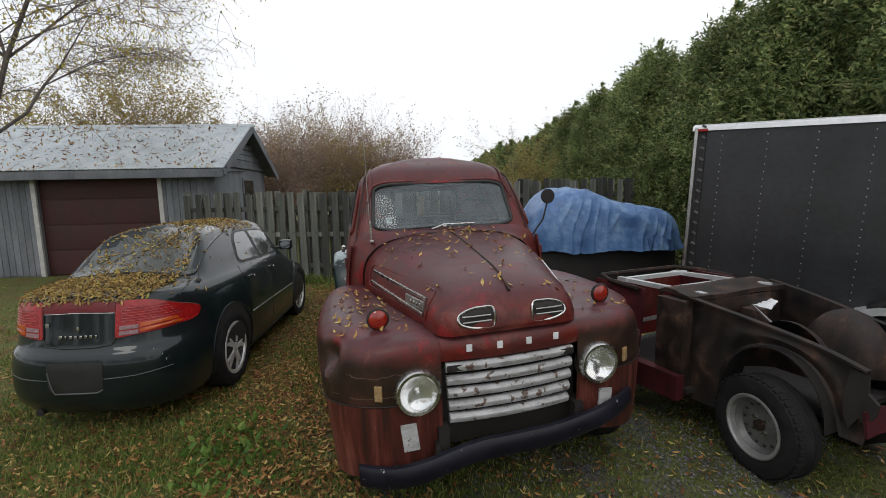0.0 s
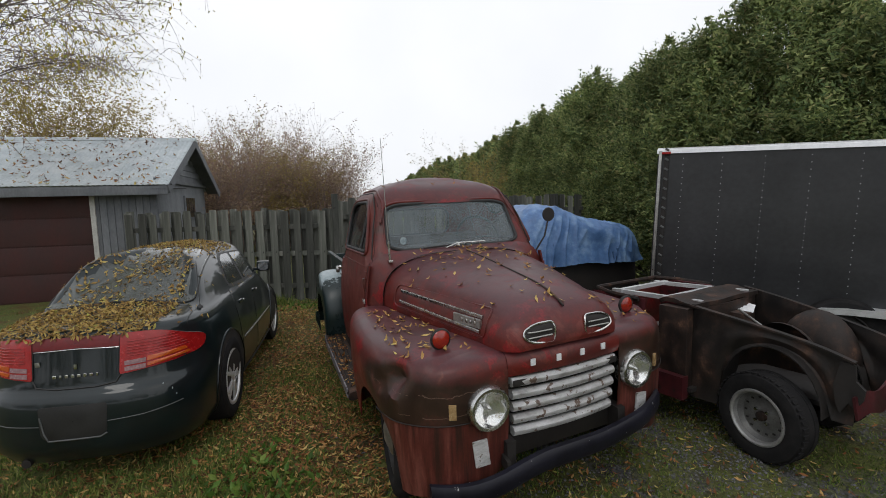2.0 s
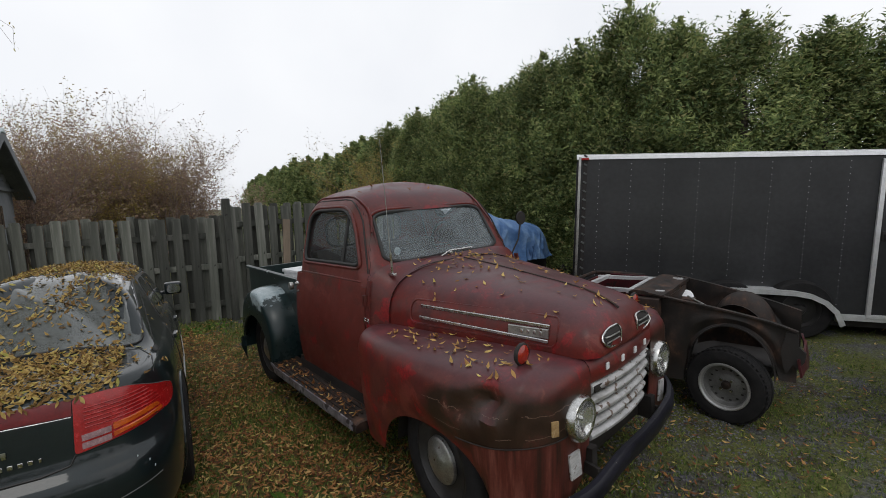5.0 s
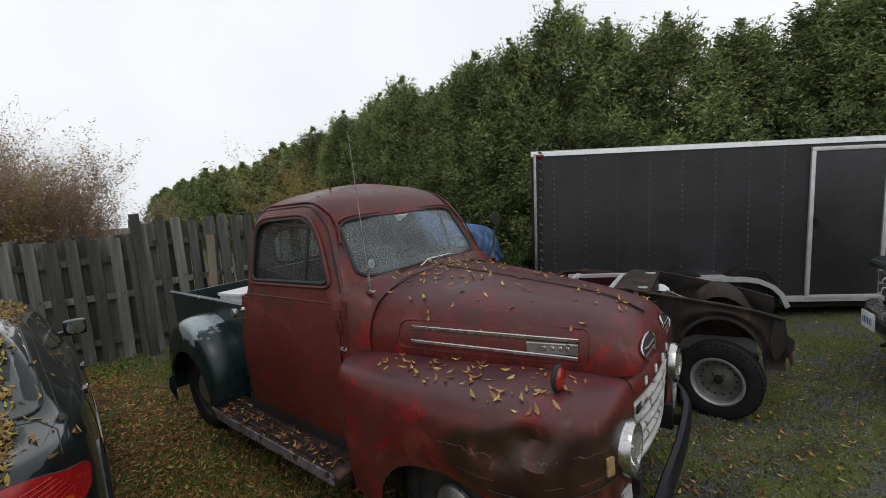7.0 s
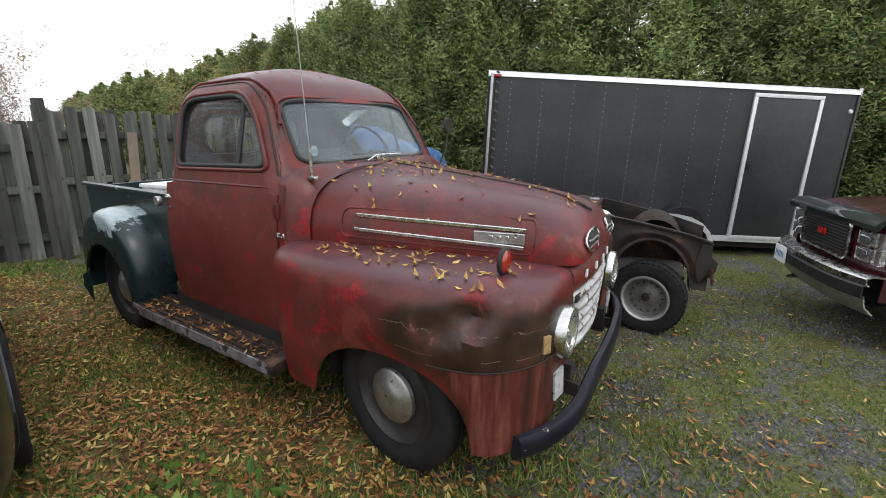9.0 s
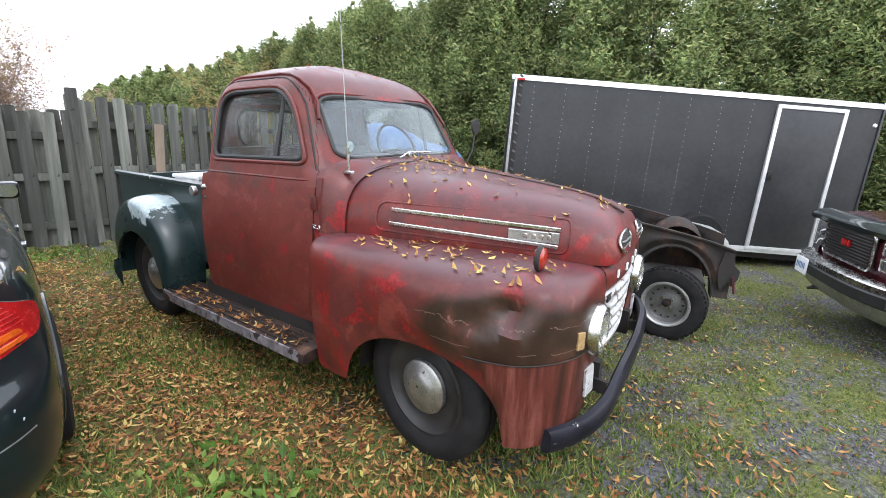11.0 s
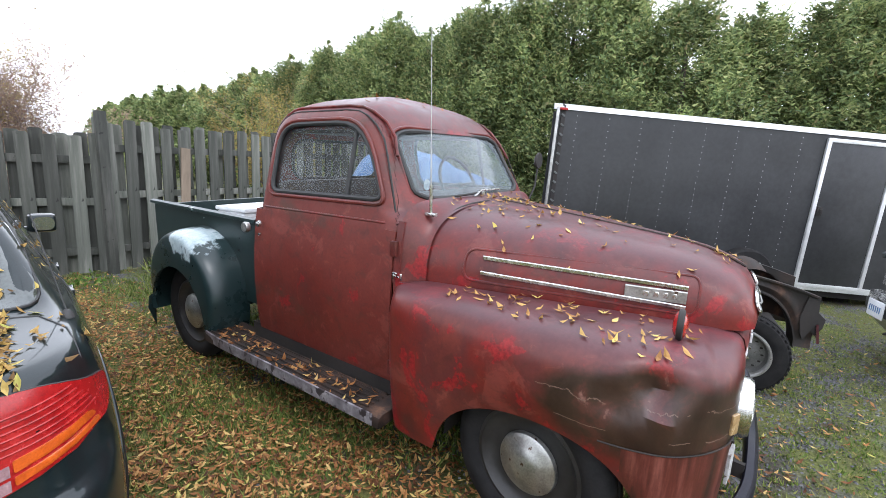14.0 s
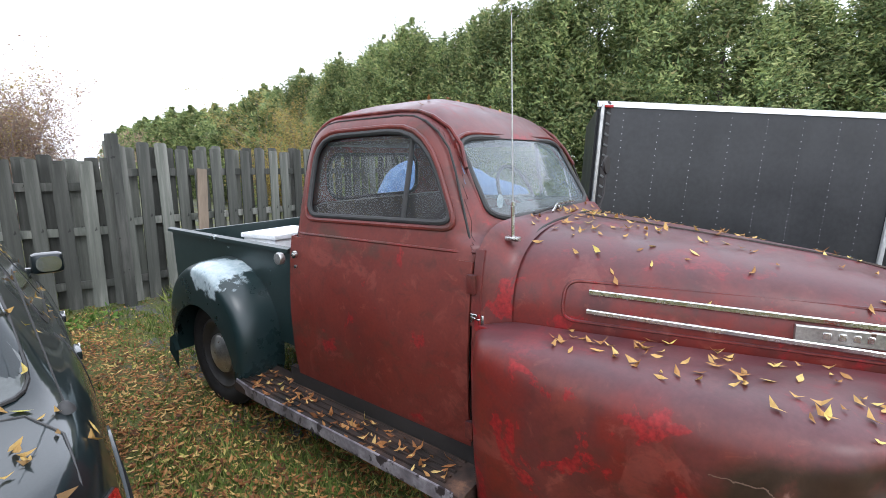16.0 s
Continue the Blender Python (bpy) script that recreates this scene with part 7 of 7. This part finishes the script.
build_hulk()
rag = part("rag", grid([[(x, y, 0.02 * noise.noise(Vector((x * 30, y * 30, 0))) + 0.02) for y in [-0.06 + 0.02 * j for j in range(7)]] for x in [-0.09 + 0.02 * i for i in range(10)]], thick=0.004), M_WHITE, None)
rag.matrix_basis = pose(2.0, -0.10, 0.80, 4, -6, 30)
tagged(rag, "crumpled white rag on the rusty bay", "rag")


# ---- maroon pickup facing the yard ----
def build_maroon():
    # local: x along the front from its right-hand lamp, y into the truck, origin on the ground at the front corner
    m = pose(3.11, -1.51, 0, 0, 0, -162) @ Matrix.Diagonal((0.70, 0.9, 0.88, 1))
    t = thing("maroon_pickup", m, "dark maroon pickup truck with chrome bumper", "pickup truck")
    W = 1.92
    rows = []
    for i in range(15):
        u = i / 14
        x = W * u
        c = 0.10 * abs(2 * u - 1) ** 4
        rows.append([(x, 0.05 + c, 0.62), (x, 0.03 + c, 0.75), (x, 0.03 + c, 0.95), (x, 0.06 + c, 1.02), (x, 0.14 + c, 1.07), (x, 0.5, 1.10), (x, 1.3, 1.15)])
    part("front_body", grid(rows, thick=0.02), M_MAROON, t, "dark maroon hood and nose")
    part("hood_guard", prism([(-0.015, 1.0), (-0.028, 1.04), (0.02, 1.085), (0.12, 1.10), (0.12, 1.08), (0.04, 1.05), (0.0, 1.0)], W - 0.04, "x", 0.02), M_CAR, t, "glossy black hood guard")
    for s in (0, 1):
        x = 0.0 if s == 0 else W
        sg = -1 if s == 0 else 1
        part("fender", grid([[(x - sg * 0.02 * (1 - math.sin(math.pi * q)), y, 0.45 + 0.62 * q + (0.0 if y < 0.3 or y > 1.3 else 0.28 * (1 - q) * math.sin(math.pi * (y - 0.3)))) for q in [k / 8 for k in range(9)]] for y in [0.1 + 0.1 * k for k in range(15)]], thick=0.02), M_MAROON, t)
    gr = part("grille", box(0.98, 0.03, 0.28, (W / 2, 0.015, 0.86), 0.02), M_BLACK, t, "black grille with chrome surround")
    for k in range(9):
        part("grille_slat", box(0.94, 0.012, 0.008, (W / 2, -0.006, 0.75 + 0.027 * k), 0.002, 1), M_CAR_TRIM, gr)
    fr = round_rect(1.02, 0.31, 0.05)
    part("grille_frame", tube([(W / 2 + a, -0.004, 0.86 + b) for a, b in fr + fr[:1]], 0.012, 6, False), M_CHROME, gr)
    part("badge", merge(*[box(0.055, 0.014, 0.06, (W / 2 + (k - 1) * 0.066, -0.016, 0.87), 0.01) for k in range(3)]), M_RED_LENS, gr, "red three-block badge")
    for s in (0, 1):
        x0 = 0.13 if s == 0 else W - 0.35
        for k in range(2):
            part("headlight", box(0.23, 0.03, 0.105, (x0 + 0.105, 0.03, 0.79 + 0.125 * k), 0.016), M_LAMP, t, "rectangular clear headlight")
            part("headlight_back", box(0.235, 0.02, 0.11, (x0 + 0.105, 0.055, 0.79 + 0.125 * k), 0.012), M_CHROME, t)
        part("corner_lamp", box(0.10, 0.05, 0.235, (0.06 if s == 0 else W - 0.06, 0.06, 0.85), 0.014), M_LAMP, t, "clear corner lamp")
    part("bumper", grid([[(x, y - 0.12 + 0.10 * abs(2 * x / W - 1) ** 3.0, z) for y, z in ((0.10, 0.66), (0.02, 0.665), (-0.02, 0.64), (-0.02, 0.60), (0.0, 0.58))] for x in [-0.04 + (W + 0.08) * i / 20 for i in range(21)]], thick=0.012), M_CHROME, t, "chrome bumper top")
    part("bumper_pad", grid([[(x, y - 0.125 + 0.10 * abs(2 * x / W - 1) ** 3.0, z) for y, z in ((0.0, 0.60), (-0.03, 0.58), (-0.03, 0.50), (0.0, 0.48))] for x in [-0.04 + (W + 0.08) * i / 20 for i in range(21)]], thick=0.012), M_CAR_TRIM, t, "black bumper pad")
    part("bumper_skirt", grid([[(x, y - 0.11 + 0.10 * abs(2 * x / W - 1) ** 3.0, z) for y, z in ((0.0, 0.49), (0.02, 0.40), (0.08, 0.34))] for x in [0.0 + W * i / 20 for i in range(21)]], thick=0.012), M_STEEL, t)
    plate = part("number_plate", box(0.31, 0.012, 0.16, (0.50, -0.165, 0.555), 0.006), M_WHITE, t, "white number plate with plain blue bars")
    bars("plate_bar", plate, M_TARP, pose(0.50, -0.174, 0.555), 6, 0.014, 0.062, 0.026)
    part("tow_hook", tube([(0.55, -0.02, 0.36), (0.60, -0.10, 0.34), (0.66, -0.02, 0.36)], 0.014, 6), M_BLACK, t)
    part("cab", box(1.6, 1.5, 0.55, (W / 2, 2.1, 1.42), 0.16, 4), M_CARGLASS, t)
    part("lower_body", box(W - 0.1, 4.4, 0.5, (W / 2, 2.6, 0.75), 0.08), M_MAROON, t)
    for x in (0.13, W - 0.13):
        for y in (0.80, 3.9):
            part("tyre", lathe([(-0.11, 0.2), (-0.12, 0.26), (-0.1, 0.36), (0.1, 0.36), (0.12, 0.26), (0.11, 0.2), (0.06, 0.12), (0.06, 0.0)], 32, "x", (x, y, 0.37)), M_TYRE, t)


build_maroon()


# ---- fallen leaves, grass, gravel and odds and ends ----
box_in_bed = part("foam_box", merge(box(0.42, 0.30, 0.20, (0, 0, 0.10), 0.015), box(0.44, 0.32, 0.03, (0, 0, 0.215), 0.01)), M_WHITE, None)
box_in_bed.matrix_basis = pose(-0.38, 2.55, 0.90, 0, 0, 8)
tagged(box_in_bed, "white foam box lying in the truck bed", "box")
crate = part("crate", box(0.9, 0.8, 0.28, (0, 0, 0.14), 0.02), M_RUST, None)
crate.matrix_basis = pose(-0.1, 2.65, 0.615)
tagged(crate, "dark rusty crate on the bed floor", "crate")


def leaf_blades(rnd, spots, size, curl=0.5, long=1.9):
    """Narrow dry leaves lying on a surface: spots are (place, normal)."""
    vs, fs = [], []
    for p, nrm in spots:
        s = size * rnd.uniform(0.55, 1.3)
        nrm = (Vector(nrm) + Vector((rnd.gauss(0, 0.25), rnd.gauss(0, 0.25), rnd.gauss(0, 0.1)))).normalized()
        a = nrm.cross(Vector((rnd.uniform(-1, 1), rnd.uniform(-1, 1), rnd.uniform(-0.3, 0.3)))).normalized()
        b = nrm.cross(a)
        p = Vector(p) + nrm * 0.004
        c = curl * s * rnd.uniform(0.0, 0.6)
        i = len(vs)
        vs += [p - a * s * long * 0.5 + nrm * c, p - a * s * 0.2 + b * s * 0.32 + nrm * c * 0.3, p + a * s * 0.25 + b * s * 0.26 + nrm * c * 0.2,
               p + a * s * long * 0.5 + nrm * c * 0.9, p + a * s * 0.2 - b * s * 0.3 + nrm * c * 0.4, p - a * s * 0.25 - b * s * 0.28, p + nrm * 0.002]
        for k in range(6):
            fs.append((i + 6, i + k, i + (k + 1) % 6))
    return vs, fs


def stuff(name, vs, fs, material, label, category):
    me = bpy.data.meshes.new(name)
    me.from_pydata([tuple(v) for v in vs], [], fs)
    me.materials.append(material)
    return tagged(new(name, me), label, category, kind="stuff")


def litter_amount(x, y):
    """How thickly the leaves lie: thick between sedan and pickup, thin on the gravel."""
    n = 0.5 + 0.5 * noise.noise(Vector((x * 0.9, y * 0.9, 7)))
    d = 0.95 if x < -0.6 else (0.4 if x < 0.6 else 0.26)
    if -1.75 < x < -0.7 and -0.5 < y < 5.4:
        d = 1.5
    return d * (0.25 + 0.95 * n)


def build_litter():
    rnd = random.Random(21)
    spots, blades, stones = [], [], []
    while len(spots) < 32000:
        r = rnd.random()
        x, y = (rnd.gauss(-0.9, 2.2), rnd.gauss(1.2, 2.3)) if r < 0.8 else (rnd.gauss(-2, 4.5), rnd.gauss(2, 4))
        if y < 7.6 and rnd.random() < litter_amount(x, y):
            spots.append(((x, y, height(x, y) + rnd.uniform(0.002, 0.02)), (0, 0, 1)))
    for _ in range(11000):                  # a matted drift between the two vehicles
        x, y = rnd.gauss(-1.15, 0.36), rnd.uniform(-0.9, 5.6)
        if rnd.random() < 0.35 + 0.65 * noise.noise(Vector((x * 1.4, y * 1.1, 3))):
            spots.append(((x, y, height(x, y) + rnd.uniform(0.01, 0.04)), (0, 0, 1)))
    vs, fs = leaf_blades(rnd, spots, 0.0225, 1.0, 2.1)
    stuff("fallen_leaves", vs, fs, M_FALLEN, "fallen yellow and brown leaves lying over the yard", "leaves")
    vs, fs = [], []
    n = 0
    while n < 135000:
        r = rnd.random()
        x, y = (rnd.gauss(-0.2, 2.4), rnd.gauss(1.0, 2.4)) if r < 0.8 else (rnd.gauss(-1, 5), rnd.gauss(2, 4))
        if y > 7.6:
            continue
        g = 0.5 + 0.5 * noise.noise(Vector((x * 1.3, y * 1.3, 1)))
        bare = smooth((x + 0.5) / 1.1)
        if rnd.random() > (g * 1.7 - 0.45) * (1.0 - 0.2 * bare) * (0.55 if -1.7 < x < -0.6 else 1.0):
            continue
        for _ in range(3):
            xx, yy = x + rnd.gauss(0, 0.02), y + rnd.gauss(0, 0.02)
            h = rnd.uniform(0.02, 0.07) * (1 - 0.6 * bare)
            a = rnd.uniform(0, 6.28)
            c, s = 0.005 * math.cos(a), 0.005 * math.sin(a)
            z = height(xx, yy)
            lx, ly = rnd.gauss(0, 0.5) * h, rnd.gauss(0, 0.5) * h
            i = len(vs)
            vs += [(xx - c, yy - s, z), (xx + c, yy + s, z), (xx + lx, yy + ly, z + h)]
            fs.append((i, i + 1, i + 2))
            n += 1
    for _ in range(5200):                   # ranker weeds along the foot of the fence
        k = rnd.random()
        x, y = (-3.6 + 3.3 * k, 6.9 - 1.27 * k) if rnd.random() < 0.55 else (-0.3 + 2.4 * k, 5.68)
        if noise.noise(Vector((x * 1.7, y, 9))) < -0.05:
            continue
        x, y = x + rnd.gauss(0, 0.06), y - abs(rnd.gauss(0.1, 0.14))
        h = rnd.uniform(0.05, 0.2)
        a = rnd.uniform(0, 6.28)
        c, s = 0.009 * math.cos(a), 0.009 * math.sin(a)
        i = len(vs)
        vs += [(x - c, y - s, 0), (x + c, y + s, 0), (x + rnd.gauss(0, 0.5) * h, y + rnd.gauss(0, 0.5) * h, h)]
        fs.append((i, i + 1, i + 2))
    stuff("grass", vs, fs, M_GRASS, "short uneven grass tufts in the yard", "grass")
    vs, fs = [], []
    n = 0
    while n < 15000:
        x, y = rnd.gauss(1.6, 1.4), rnd.gauss(-1.2, 1.4)
        g = 0.5 + 0.5 * noise.noise(Vector((x * 1.3, y * 1.3, 1)))
        if rnd.random() < g * 2.2 - 0.5:
            continue
        s = rnd.uniform(0.004, 0.012)
        z = height(x, y) + s * 0.2
        i = len(vs)
        q = [Vector((rnd.gauss(0, 0.2), rnd.gauss(0, 0.2), 0)) for _ in range(5)]
        vs += [(x + s * (1 + q[0].x), y, z), (x, y + s * (1 + q[1].x), z), (x - s, y + s * q[2].x, z), (x, y - s, z), (x + s * q[3].x, y + s * q[3].y, z + s * 0.8)]
        fs += [(i, i + 1, i + 4), (i + 1, i + 2, i + 4), (i + 2, i + 3, i + 4), (i + 3, i, i + 4)]
        n += 1
    stuff("gravel", vs, fs, M_STONE, "loose grey gravel on the yard", "gravel")


build_litter()


def weeds(x0, y0, seed):
    """A low clump of broad-leaved weeds."""
    rnd = random.Random(seed)
    places = []
    for _ in range(70):
        x, y = x0 + rnd.gauss(0, 0.13), y0 + rnd.gauss(0, 0.16)
        places.append(((x, y, height(x, y) + rnd.uniform(0.005, 0.05)), (rnd.uniform(-1, 1), rnd.uniform(-1, 1), rnd.uniform(0.1, 0.9))))
    vs, fs = leaf_quads(rnd, places, 0.042, 0.2, 1.5)
    stuff("weeds", vs, fs, M_WEED, "low clump of green broad-leaved weeds in the grass", "weeds")


for x, y, seed in ((-1.57, 0.50, 1), (-1.70, 0.28, 2), (-1.45, 0.22, 3), (-1.62, -0.05, 4), (-1.15, 5.3, 5), (-0.75, 5.35, 6), (-1.9, 5.7, 7)):
    weeds(x, y, seed)


def over_shed(rnd):
    return rnd.uniform(-11, -3.2), rnd.uniform(7.6, 10.2)


def drop_leaves(name, count, region, seed, size, label, accept=None, material=None):
    """Leaves that came down on the vehicles: rays from above find where they lie."""
    rnd = random.Random(seed)
    dg = bpy.context.evaluated_depsgraph_get()
    spots = []
    tries = 0
    while len(spots) < count and tries < count * 12:
        tries += 1
        x, y = region(rnd)
        hit, place, nrm, _, ob, _ = scene.ray_cast(dg, Vector((x, y, 2.6 if region is not over_shed else 3.6)), Vector((0, 0, -1)))
        if hit and nrm.z > 0.35 and place.z > 0.3 and (accept is None or accept(rnd, place)):
            spots.append((place, nrm))
    vs, fs = leaf_blades(rnd, spots, size, 1.3)
    return stuff(name, vs, fs, material or M_FALLEN, label, "leaves")


def on_sedan(rnd):
    lx, ly = rnd.uniform(-0.70, 0.66), rnd.uniform(-0.86, 1.3)
    p = sedan.matrix_basis @ Vector((lx, ly, 0))
    return p.x, p.y


def thick_low(rnd, p):
    q = sedan.matrix_basis.inverted() @ p
    n = 0.5 + 0.5 * noise.noise(Vector((q.x * 3.2, q.y * 3.2, 4)))
    w = 1.0 if q.y < -0.28 else (0.8 * n ** 2.2 if q.y < 0.55 else 0.5)
    if q.x > 0.44:
        w *= 0.06
    if q.z < 0.9:
        w = 0.0
    return rnd.random() < w


bpy.context.view_layer.update()
drop_leaves("leaves_on_sedan", 4200, on_sedan, 4, 0.022, "yellow-brown leaves heaped on the sedan's tail and glass", thick_low, M_HEAP_LEAF)
drop_leaves("leaves_on_hood", 150, lambda r: (r.gauss(0, 0.35), r.uniform(-0.55, 0.74)), 6, 0.024, "dry leaves scattered on the pickup's hood", lambda r, p: p.z > 1.05 and r.random() < 0.35 + 0.65 * smooth((p.y - 0.3) / 0.35), M_PALE_LEAF)
drop_leaves("leaves_on_fender", 75, lambda r: (r.uniform(-0.86, -0.5), r.uniform(-0.5, 0.45)), 8, 0.025, "dry yellow leaves lying on the pickup's fender", lambda r, p: 0.85 < p.z < 1.02, M_PALE_LEAF)
drop_leaves("leaves_on_fender", 25, lambda r: (r.uniform(0.45, 0.85), r.uniform(-0.5, 0.4)), 9, 0.025, "dry leaves lying on the pickup's far fender", lambda r, p: 0.85 < p.z < 1.02, M_PALE_LEAF)
drop_leaves("leaves_on_roof", 26, lambda r: (r.uniform(-0.5, 0.5), r.uniform(1.15, 1.9)), 10, 0.026, "a few leaves on the pickup's roof", lambda r, p: p.z > 1.7)
drop_leaves("leaves_on_board", 130, lambda r: (r.uniform(-0.93, -0.74), r.uniform(0.8, 2.25)), 12, 0.028, "leaves caught on the pickup's running board", lambda r, p: p.z < 0.45)
drop_leaves("leaves_on_shed", 900, over_shed, 13, 0.05, "leaves scattered on the shed's metal roof", lambda r, p: p.z > 1.9)
